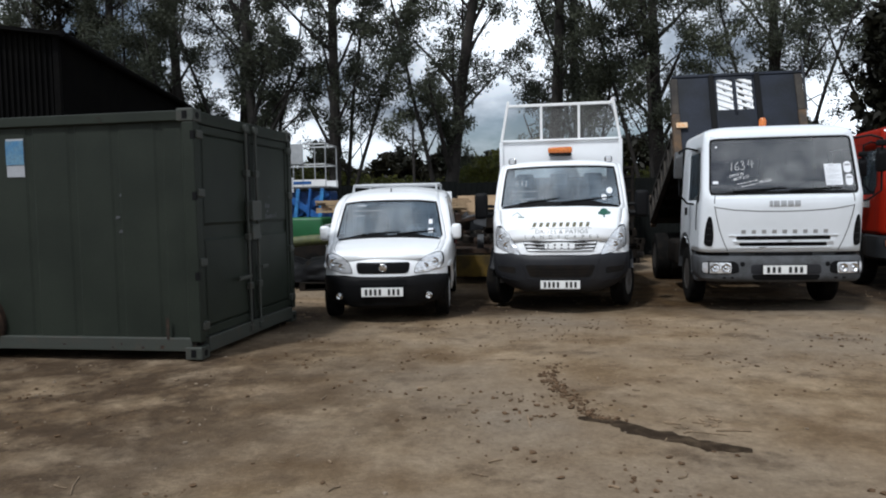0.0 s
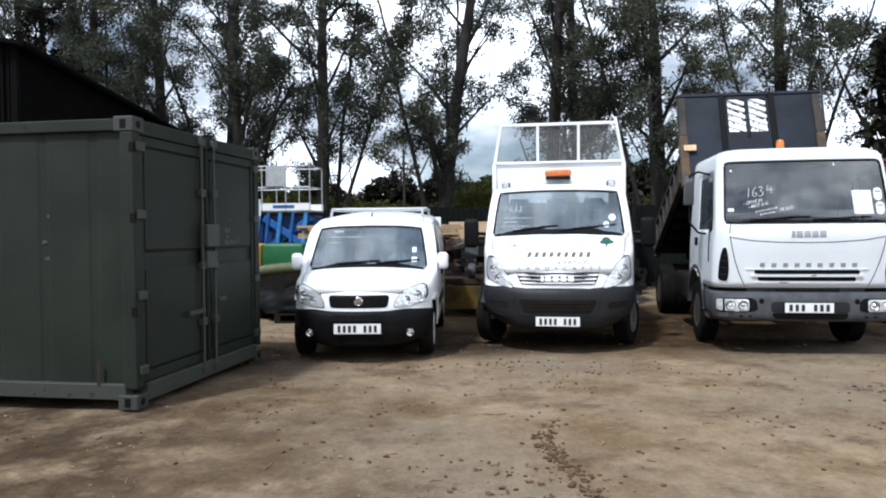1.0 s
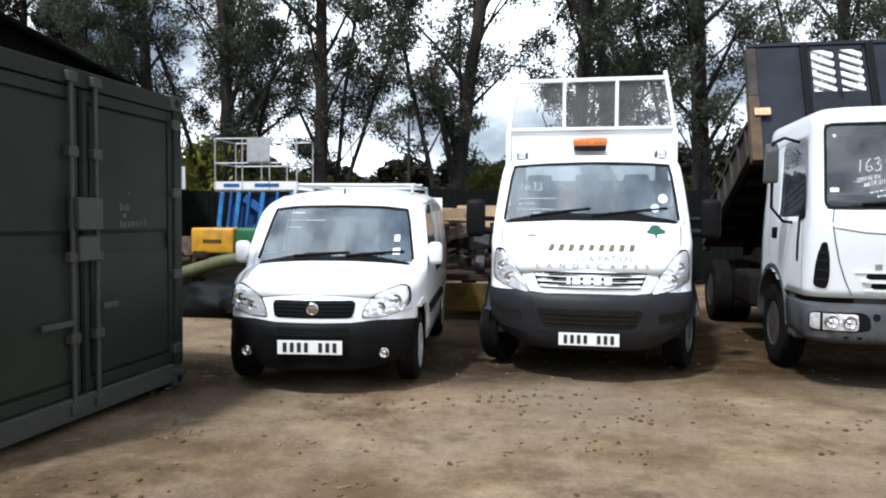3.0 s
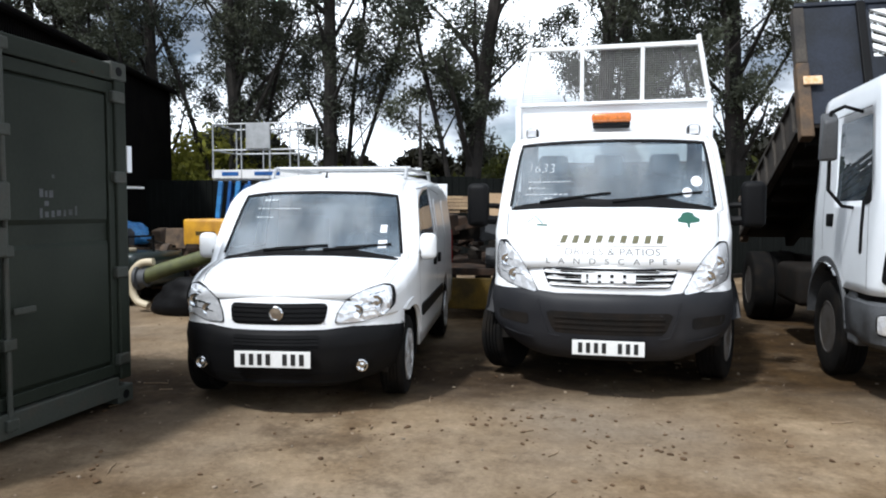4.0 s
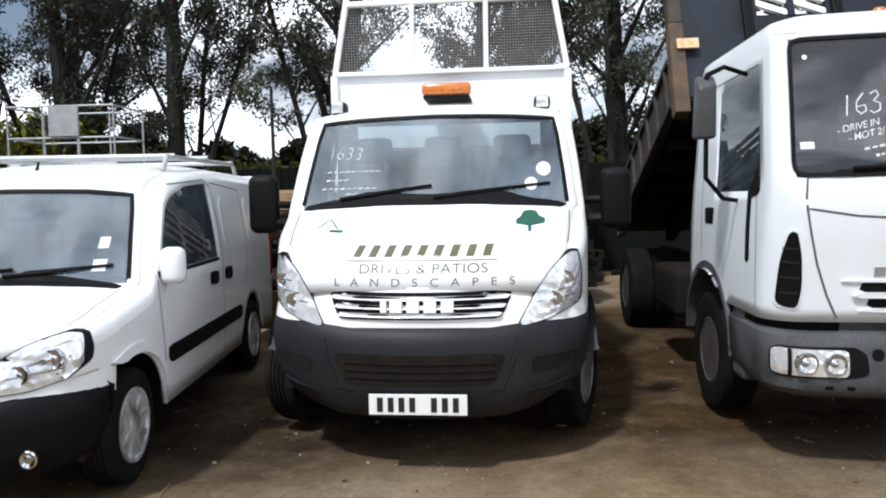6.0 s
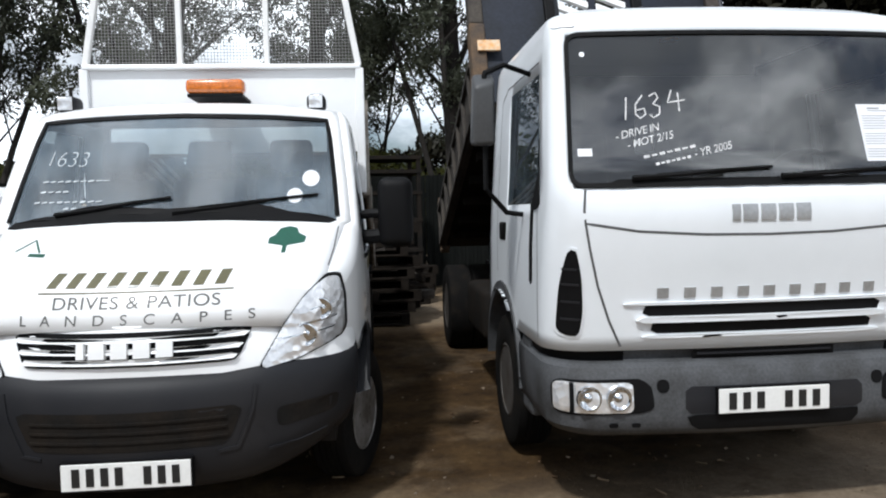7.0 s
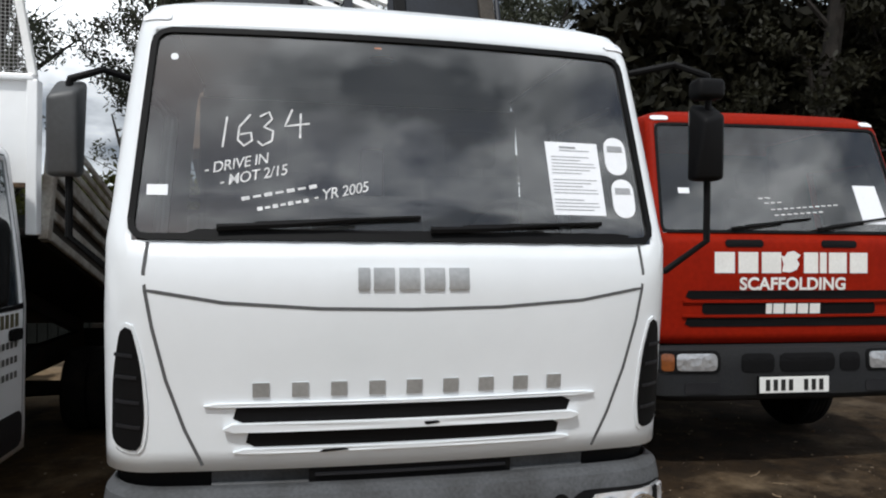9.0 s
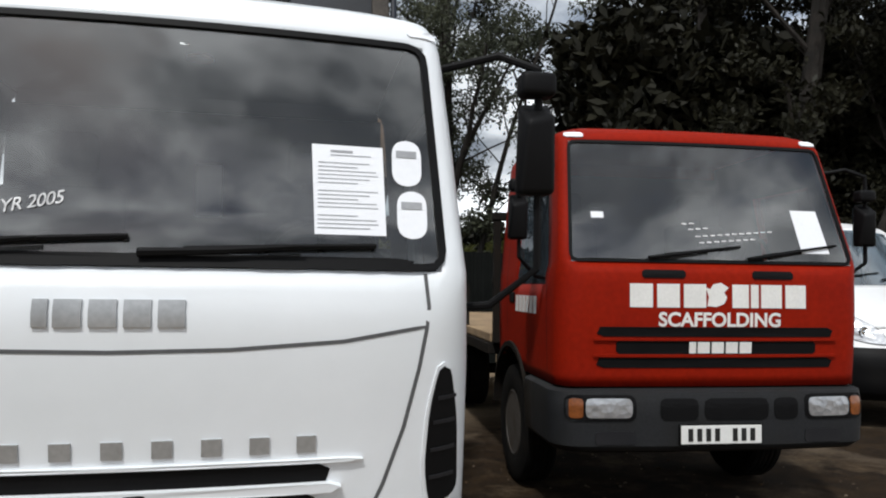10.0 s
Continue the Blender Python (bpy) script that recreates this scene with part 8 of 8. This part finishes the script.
dproto = [make_tree(51, 9.5, 0.22, 2, 0.2, 0.8, 0.075, 1.0, 38, M_LEAFDK), make_tree(63, 10, 0.25, 3, 0.22, 0.6, 0.075, 0.8, 38, M_LEAFDK)]
dspots = [(13.0, 18.6, 0, 0), (14.0, 17.6, 1, 60), (13.0, 22.0, 1, 140), (16.4, 16.8, 0, 200), (13.4, 21.5, 0, 300), (18.2, 19.0, 1, 20), (19.5, 15.5, 0, 90), (16.5, 22.5, 1, 250), (-15.5, 25.5, 1, 80)]
used = set()
for x, y, k, a in dspots:
    m = pose(x, y, 0, 0, 0, a)
    if k in used:
        ob = copy_thing(dproto[k], m)
    else:
        used.add(k)
        ob = dproto[k]
        ob.matrix_world = m
    tagged(ob, DLBL, "tree", "dense trees round the yard")


def hedge(name, x0, x1, y, h, n, material, label, size=0.12):
    rd = random.Random(int(x0 * 10 + y))
    pts = []
    for _ in range(n):
        x = rd.uniform(x0, x1)
        top = h * (0.75 + 0.35 * noise.noise(Vector((x * 0.3, y, 0))))
        pts.append((x, y + rd.uniform(-1.2, 1.2), rd.uniform(0.2, 1.0) * top))
    v, f = leaf_cloud(pts, rd, size, 30, 0.5)
    return tagged(new(name, mesh_of(name, v, f, material)), label, "hedge", kind="stuff")


hedge("bush_mass", -13, 18, 24.5, 3.3, 1700, M_LEAFY, "yellow-green bushes behind the fence")
hedge("bush_mass", -12.5, -7.0, 22.3, 4.2, 320, M_LEAFB, "bright yellow-green bush behind the fence")
hedge("bush_mass", 10.3, 24, 19.0, 8.5, 3000, M_LEAFDK, "tall dark evergreen growth at the edge of the yard", 0.17)
hedge("bush_mass", -40, 45, 42, 5.9, 3600, M_LEAFDK, "distant dark hedge line", 0.26)
# never in view: added behind the camera to cut light from the low sky
hedge("bush_mass", -45, 45, -26, 6.0, 1500, M_LEAFDK, "unseen dark hedge added behind the camera to block low sky light", 0.3)


# ---- things behind the vehicles ----
def golf_cart(m):
    t = thing("golf_cart", m, "dark green golf cart with cream seat and white canopy", "golf cart")
    part("body", box(bmesh.new(), -1.9, 1.15, -0.52, 0.52, 0.26, 0.66, 0.09, seg=3), M_CARTBODY, t, smooth=True)
    part("rear_body", box(bmesh.new(), -0.3, 1.12, -0.54, 0.54, 0.48, 0.76, 0.08, seg=3), M_CARTBODY, t, smooth=True)
    part("rear_deck", box(bmesh.new(), 0.1, 0.72, -0.5, -0.05, 0.765, 0.82, 0.022, seg=3), M_CREAM, t, "pale padded rear deck", smooth=True)
    part("seat", box(bmesh.new(), -1.15, -0.5, -0.5, 0.5, 0.68, 0.82, 0.05, seg=3), M_CREAM, t, smooth=True)
    part("backrest", box(bmesh.new(), -0.55, -0.42, -0.48, 0.46, 0.83, 1.22, 0.06, seg=3), M_CREAM, t, "cream padded backrest", smooth=True)
    bm = box(bmesh.new(), -1.9, 0.26, -0.56, 0.58, 1.73, 1.81, 0.03, seg=3)
    for v in bm.verts:
        v.co.z -= 0.045 * max(0.0, (v.co.x + 0.9) / 1.16) * (1 if v.co.z > 1.77 else -0.2)
    part("canopy", bm, M_WHITE, t, "white canopy roof", smooth=True)
    for x, y in ((-1.8, -0.48), (-1.8, 0.48), (-0.36, -0.48), (-0.36, 0.48)):
        part("canopy_post", tube(bmesh.new(), [(x, y, 0.6), (x * 0.97, y, 1.75)], 0.018, 8), M_DARK, t)
    for x in (-1.2, 0.85):
        for y in (-0.56, 0.56):
            s = 1 if y > 0 else -1
            w = part("wheel", lathe(bmesh.new(), [(0.11, y - s * 0.2), (0.22, y - s * 0.2), (0.235, y - s * 0.17), (0.235, y - s * 0.03), (0.22, y), (0.12, y), (0.11, y - s * 0.02)], 28, "y", (x, 0, 0.235)), M_RUBBER, t, smooth=True)
            part("hub_cap", lathe(bmesh.new(), [(0.11, y - s * 0.02), (0.09, y - s * 0.005), (0.04, y - s * 0.02), (0.001, y - s * 0.01)], 20, "y", (x, 0, 0.235)), M_CHROME, w, smooth=True)
            arch = [(x + 0.30 * math.cos(a), y + s * 0.005, 0.26 + 0.30 * math.sin(a)) for a in np.linspace(0.1, math.pi - 0.1, 14)]
            part("wheel_arch", tube(bmesh.new(), arch, 0.035, 8), M_DARK, t, smooth=True)
    part("luggage_rack", tube(bmesh.new(), [(0.9, -0.4, 0.74), (0.9, -0.4, 1.0), (0.9, 0.1, 1.0), (0.9, 0.1, 0.74)], 0.018, 8), M_DARK, t)
    part("dashboard", box(bmesh.new(), -1.8, -1.6, -0.48, 0.48, 0.6, 0.98, 0.05, seg=3), M_CARTBODY, t, smooth=True)
    return t


golf_cart(pose(-6.12, 14.2, 0, 0, 0, -15))


def crumple(name, m, sx, sy, sz, seed, material, label, category):
    bm = bmesh.new()
    bmesh.ops.create_icosphere(bm, subdivisions=4, radius=1.0)
    for v in bm.verts:
        p = v.co.copy()
        k = 1 + 0.22 * noise.noise(p * 1.6 + Vector((seed, 0, 0))) + 0.10 * noise.noise(p * 4.5 + Vector((0, seed, 0)))
        v.co = Vector((p.x * sx * k, p.y * sy * k, max(-0.0, (p.z * k + 0.35) * sz)))
    ob = part(name, bm, material, None, smooth=True, angle=60)
    ob.matrix_world = m
    return tagged(ob, label, category)


crumple("blue_sheet", pose(-6.62, 15.5, 0.80), 0.46, 0.3, 0.32, 2, M_BLUEBAG, "crumpled blue plastic sheeting on a heap", "sheeting")
crumple("rubble_heap", pose(-5.6, 15.7, 0), 1.0, 0.6, 0.5, 7, M_TARP, "brown heap of sacking and rubble", "heap")
crumple("tarpaulin", pose(-2.6, 12.6, 0.12), 0.85, 0.6, 0.33, 5, M_DARK, "black plastic bundle on a pallet", "tarpaulin")


def pallet(m, group=""):
    t = thing("pallet", m, "weathered grey timber pallet", "pallet", group)
    for y in (-0.45, -0.225, 0, 0.225, 0.45):
        part("plank", boxes((-0.6, 0.6, y - 0.05, y + 0.05, 0.12, 0.142)), M_PALLET, t)
    for x in (-0.55, 0, 0.55):
        part("bearer", boxes((x - 0.05, x + 0.05, -0.5, 0.5, 0.022, 0.119)), M_PALLET, t)
    for y in (-0.45, 0, 0.45):
        part("plank", boxes((-0.6, 0.6, y - 0.05, y + 0.05, 0, 0.021)), M_PALLET, t)
    return t


p0 = pallet(pose(-2.6, 12.5, 0, 0, 0, 5))
for k in range(9):
    copy_thing(p0, pose(2.55 + 0.05 * (k % 3), 15.6 + 0.04 * (k % 2), 0.002 + 0.146 * k, 0, 0, 4 * (k % 3) - 3))
for k in range(4):
    copy_thing(p0, pose(3.0 + 0.03 * k, 17.4, 0.002 + 0.146 * k, 0, 0, 12 + 5 * k))


def hose(name, pts, r, material, label):
    bm = bmesh.new()
    n = 60
    P = [Vector(p) for p in pts]
    out = []
    for i in range(n + 1):
        f = i / n * (len(P) - 1)
        k = min(int(f), len(P) - 2)
        u = f - k
        a, b, c, d = P[max(k - 1, 0)], P[k], P[k + 1], P[min(k + 2, len(P) - 1)]
        out.append(0.5 * ((2 * b) + (c - a) * u + (2 * a - 5 * b + 4 * c - d) * u * u + (3 * b - a - 3 * c + d) * u ** 3))
    tube(bm, out, [r * (1 + 0.04 * (i % 2)) for i in range(len(out))], 12)
    return tagged(part(name, bm, material, None, smooth=True), label, "hose")


hose("suction_hose", [(-4.78, 13.0, 0.46), (-4.5, 13.0, 0.56), (-4.1, 13.0, 0.68), (-3.7, 13.0, 0.79), (-3.0, 13.1, 0.85), (-2.2, 13.2, 0.78), (-1.4, 13.4, 0.55)], 0.10, M_OLIVE, "thick olive-green ribbed suction hose")
hose("suction_hose", [(-4.60, 12.98, 0.68), (-4.78, 12.98, 0.66), (-4.92, 12.98, 0.52), (-4.93, 12.98, 0.30), (-4.84, 12.96, 0.14), (-4.66, 12.93, 0.08)], 0.05, M_CREAM, "pale coiled hose end on the ground")


crumple("tarpaulin", pose(-3.75, 12.95, 0), 0.85, 0.42, 0.40, 15, M_DARK, "black plastic bundle under the hose", "tarpaulin")
tagged(part("hose_coupling", lathe(bmesh.new(), [(0.09, -0.05), (0.17, -0.05), (0.17, -0.01), (0.13, 0.0), (0.13, 0.10), (0.09, 0.10), (0.09, -0.05)], 28, "x"), M_GREYPL, None, smooth=True), "grey metal coupling on the hose end", "coupling").matrix_world = pose(-4.80, 13.0, 0.46)


def scissor_lift(m):
    t = thing("scissor_lift", m, "blue scissor lift with a grey railed platform", "scissor lift")
    part("base", box(bmesh.new(), -0.95, 0.95, -0.4, 0.4, 0.25, 0.7, 0.03), M_BLUE, t)
    for x in (-0.7, 0.7):
        for y in (-0.36, 0.36):
            s = 1 if y > 0 else -1
            part("wheel", lathe(bmesh.new(), [(0.05, y - s * 0.1), (0.2, y - s * 0.1), (0.2, y + s * 0.03), (0.06, y + s * 0.03)], 24, "y", (x, 0, 0.2)), M_RUBBER, t, smooth=True)
    for y in (-0.36, 0.36):
        for z0, z1 in ((1.08, 1.82),):
            for a, b in ((-0.55, 0.55), (0.55, -0.55)):
                part("scissor_arm", beam(bmesh.new(), (a, y + (0.03 if a < 0 else -0.03), z0), (b, y + (0.03 if a < 0 else -0.03), z1), 0.06, 0.15, 0.01), M_BLUE, t)
    part("arm_housing", box(bmesh.new(), -0.9, 0.62, -0.28, 0.28, 0.72, 1.86, 0.02), M_BLUEDK, t, "dark blue arm housing")
    for k, x in enumerate((-1.05, -0.86, -0.70, -0.48, -0.2, 0.1, 0.4)):
        part("folded_arm", beam(bmesh.new(), (x - 0.05, -0.43, 1.0), (x + 0.06, -0.43, 1.93), 0.05, 0.06 if k % 2 else 0.09, 0.008), M_BLUEBAG if k % 2 == 0 else M_BLUE, t)
    part("platform", box(bmesh.new(), -1.15, 0.6, -0.45, 0.45, 1.94, 1.98, 0.01), M_GALV, t)
    tb = part("toe_board", boxes((-1.15, 0.58, -0.47, -0.452, 1.985, 2.14), (-1.15, 0.58, 0.452, 0.47, 1.985, 2.14)), M_WFRAME, t, "pale toe board with blue bars")
    [part("toe_bar", boxes((a, b, -0.476, -0.471, 2.03, 2.10)), M_BLUE, tb) for a, b in ((-0.95, -0.62), (-0.3, 0.2))]
    for y in (-0.46, 0.46):
        for x in (-1.13, -0.56, 0.0, 0.56):
            part("rail_post", tube(bmesh.new(), [(x, y, 1.98), (x, y, 2.98)], 0.015, 8), M_GALV, t)
        for z in (2.5, 2.98):
            part("guard_rail", tube(bmesh.new(), [(-1.13, y, z), (0.56, y, z)], 0.015, 8), M_GALV, t)
    for x in (-1.13, 0.56):
        for z in (2.5, 2.98):
            part("guard_rail", tube(bmesh.new(), [(x, -0.46, z), (x, 0.46, z)], 0.015, 8), M_GALV, t)
    part("control_board", boxes((-0.45, 0.02, -0.50, -0.485, 2.52, 2.99), bev=0.004), M_GALV, t, "pale grey board on the guard rail")
    return t


scissor_lift(pose(-4.27, 16.9, 0, 0, 0, -3))


def yellow_machine(m):
    t = thing("plant_machine", m, "yellow plant machine with a green engine cover", "machine")
    part("chassis", box(bmesh.new(), -0.9, 0.9, -0.4, 0.4, 0.25, 0.88, 0.04), M_CHASSIS, t)
    part("engine_cover", box(bmesh.new(), -1.12, -0.2, -0.45, 0.45, 0.9, 1.39, 0.05, seg=3), M_YELLOW, t, "yellow engine cover", smooth=True)
    part("side_cover", box(bmesh.new(), -0.18, 0.85, -0.45, 0.45, 0.78, 1.40, 0.07, seg=3), M_MGREEN, t, "green side cover", smooth=True)
    part("maker_bars", boxes((-0.85, -0.45, -0.456, -0.4505, 1.10, 1.17)), M_YELLOWSHADE, t)
    for x in (-0.6, 0.6):
        for y in (-0.42, 0.42):
            s = 1 if y > 0 else -1
            part("wheel", lathe(bmesh.new(), [(0.08, y - s * 0.14), (0.27, y - s * 0.14), (0.28, y - s * 0.1), (0.28, y), (0.1, y)], 24, "y", (x, 0, 0.28)), M_RUBBER, t, smooth=True)
    return t


yellow_machine(pose(-4.05, 14.9, 0, 0, 0, -4) @ Matrix.Diagonal((0.85, 0.85, 0.9, 1)))


def timber_stack(m, n, w, ln, label, rows=4):
    t = thing("timber_stack", m, label, "timber stack")
    rd = random.Random(n)
    for r in range(rows):
        for k in range(n):
            dx, dy = rd.uniform(-0.02, 0.02), rd.uniform(-0.25, 0.25)
            ob = part("plank", boxes((-ln / 2 + dy, ln / 2 + dy, (k - n / 2) * w * 1.05, (k - n / 2) * w * 1.05 + w, r * 0.055, r * 0.055 + 0.048)), M_WOOD, t)
            ob.rotation_euler = (0, 0, rd.uniform(-0.02, 0.02))
    return t


def trestle(m, h, ln):
    t = thing("timber_rack", m, "dark steel rack carrying timber", "rack")
    for x in (-ln / 2 + 0.3, ln / 2 - 0.3):
        for y in (-0.4, 0.4):
            part("leg", boxes((x - 0.03, x + 0.03, y - 0.03, y + 0.03, 0, h - 0.06)), M_CHASSIS, t)
        part("cross_bar", boxes((x - 0.03, x + 0.03, -0.5, 0.5, h - 0.058, h - 0.002)), M_CHASSIS, t)
    return t


trestle(pose(-2.0, 15.6, 0, 0, 0, 4), 1.35, 3.0)
timber_stack(pose(-2.0, 15.6, 1.35, 0, 0, 4), 7, 0.11, 3.0, "stack of pale sawn timber planks on a rack", 5)


def ibc_tank(m):
    t = thing("water_tank", m, "white plastic tank in a galvanised cage", "tank")
    part("bottle", box(bmesh.new(), -0.48, 0.48, -0.48, 0.48, 0.15, 1.08, 0.06, seg=3), M_WHITE, t, smooth=True)
    part("base_pallet", boxes((-0.55, 0.55, -0.55, 0.55, 0.0, 0.14), bev=0.01), M_PALLET, t)
    for z in (0.2, 0.42, 0.64, 0.86, 1.12):
        part("cage_hoop", tube(bmesh.new(), [(-0.52, -0.52, z), (0.52, -0.52, z), (0.52, 0.52, z), (-0.52, 0.52, z), (-0.52, -0.52, z)], 0.013, 6), M_GALV, t)
    for k in range(6):
        x = -0.52 + 1.04 * k / 5
        part("cage_upright", tube(bmesh.new(), [(x, -0.535, 0.14), (x, -0.535, 1.14)], 0.012, 6), M_GALV, t)
    return t


ibc_tank(pose(-2.55, 14.0, 0, 0, 0, 6))


def trailer(m):
    t = thing("plant_trailer", m, "rusty plant trailer loaded with scrap machine parts", "trailer")
    part("bed", boxes((-0.9, 0.9, -1.6, 1.6, 0.55, 0.64), bev=0.01), M_RUST, t)
    for s in (-1, 1):
        part("side_rail", boxes((s * 0.92 - 0.03, s * 0.92 + 0.03, -1.6, 1.6, 0.5, 0.82), bev=0.008), M_CHASSIS, t)
        for y in (-0.3, 0.4):
            part("wheel", lathe(bmesh.new(), [(0.1, s * 0.86), (0.3, s * 0.86), (0.31, s * 0.92), (0.31, s * 1.0), (0.29, s * 1.04), (0.12, s * 1.04)], 28, "x", (0, y, 0.31)), M_RUBBER, t, smooth=True)
    part("tail_ramp", boxes((-0.85, 0.85, -1.68, -1.62, 0.12, 0.52), bev=0.01), M_YELLOWSHADE, t, "yellow tail ramp with shade put into its colour")
    part("draw_bar", beam(bmesh.new(), (0, 1.6, 0.5), (0, 2.6, 0.42), 0.08, 0.08), M_CHASSIS, t)
    return t


trailer(pose(0.05, 14.6, 0, 0, 0, -3))


def scrap(name, m, n, sx, sy, sz, mats, label, seed):
    """A tangle of bars, brackets and housings, each a part of one heap."""
    t = thing(name, m, label, "scrap")
    rd = random.Random(seed)
    for k in range(n):
        p = Vector((rd.uniform(-sx, sx), rd.uniform(-sy, sy), 0))
        z = rd.uniform(0.03, sz)
        kind = rd.random()
        if kind < 0.5:
            d = Vector((rd.uniform(-1, 1), rd.uniform(-1, 1), rd.uniform(-0.25, 0.25))).normalized() * rd.uniform(0.2, 0.6)
            bm = beam(bmesh.new(), p + Vector((0, 0, z)), p + Vector((0, 0, max(0.03, z))) + d, rd.uniform(0.03, 0.08), rd.uniform(0.03, 0.08), 0.004)
            nm = "bar"
        elif kind < 0.8:
            a, b, c = rd.uniform(0.08, 0.25), rd.uniform(0.08, 0.22), rd.uniform(0.06, 0.2)
            bm = box(bmesh.new(), -a, a, -b, b, -c, c, 0.02, Matrix.Translation(p + Vector((0, 0, z))) @ Matrix.Rotation(rd.random() * 3, 4, "Z") @ Matrix.Rotation(rd.uniform(-0.3, 0.3), 4, "X"))
            nm = "housing"
        else:
            bm = lathe(bmesh.new(), [(0.03, -0.06), (0.14, -0.06), (0.15, 0), (0.14, 0.06), (0.03, 0.06)], 18, "x" if rd.random() < 0.5 else "z")
            bmesh.ops.transform(bm, matrix=Matrix.Translation(p + Vector((0, 0, z))), verts=bm.verts[:])
            nm = "disc"
        part(nm, bm, mats[rd.randrange(len(mats))], t)
    return t


scrap("scrap_load", pose(0.05, 14.3, 0.64), 46, 0.8, 1.3, 0.55, (M_CHASSIS, M_RUST, M_SIDEB, M_GREYPL, M_PALLET), "tangled scrap machine parts on the trailer", 4)
scrap("scrap_heap", pose(-6.0, 15.2, 0.02), 60, 0.95, 0.5, 0.95, (M_TARP, M_RUST, M_PALLET, M_GREYPL, M_TARP), "heap of brown broken boards and rusty scrap", 31)
scrap("scrap_heap", pose(-5.3, 14.75, 0.02), 64, 0.5, 0.35, 0.86, (M_TARP, M_RUST, M_PALLET, M_TARP), "brown broken boards heaped beside the machine", 47)
scrap("scrap_heap", pose(2.9, 17.0, 0.02), 40, 1.0, 1.0, 0.7, (M_CHASSIS, M_RUST, M_SIDEB, M_CHASSIS), "rusty scrap bars and blocks on the ground", 6)
scrap("scrap_heap", pose(-0.6, 17.0, 0.02), 40, 1.6, 0.8, 1.2, (M_CHASSIS, M_RUST, M_SIDEB, M_PALLET), "rusty scrap heaped along the fence", 12)
ply = tagged(part("plywood_sheet", box(bmesh.new(), -0.55, 0.55, -0.012, 0.012, 0, 0.75, 0.003), M_PLY), "tan plywood sheet leaning on scrap", "plywood")
ply.matrix_world = pose(-0.05, 16.0, 0.95, -14, 0, -3)


def rack(m):
    t = thing("storage_rack", m, "dark steel storage rack with crates", "rack")
    for x in (-0.6, 0.6):
        for y in (-0.4, 0.4):
            part("upright", boxes((x - 0.035, x + 0.035, y - 0.035, y + 0.035, 0, 2.35)), M_CHASSIS, t)
    for z in (0.3, 0.8, 1.3, 1.75, 2.1, 2.33):
        part("shelf", boxes((-0.65, 0.65, -0.45, 0.45, z - 0.03, z + 0.03)), M_CHASSIS, t)
    return t


rack(pose(3.05, 18.3, 0, 0, 0, 3))
blue_box = tagged(part("blue_crate", box(bmesh.new(), -0.12, 0.12, -0.12, 0.12, 0, 0.2, 0.03), M_CRATE), "blue plastic crate on the rack", "crate")
blue_box.matrix_world = pose(3.2, 18.1, 1.33)
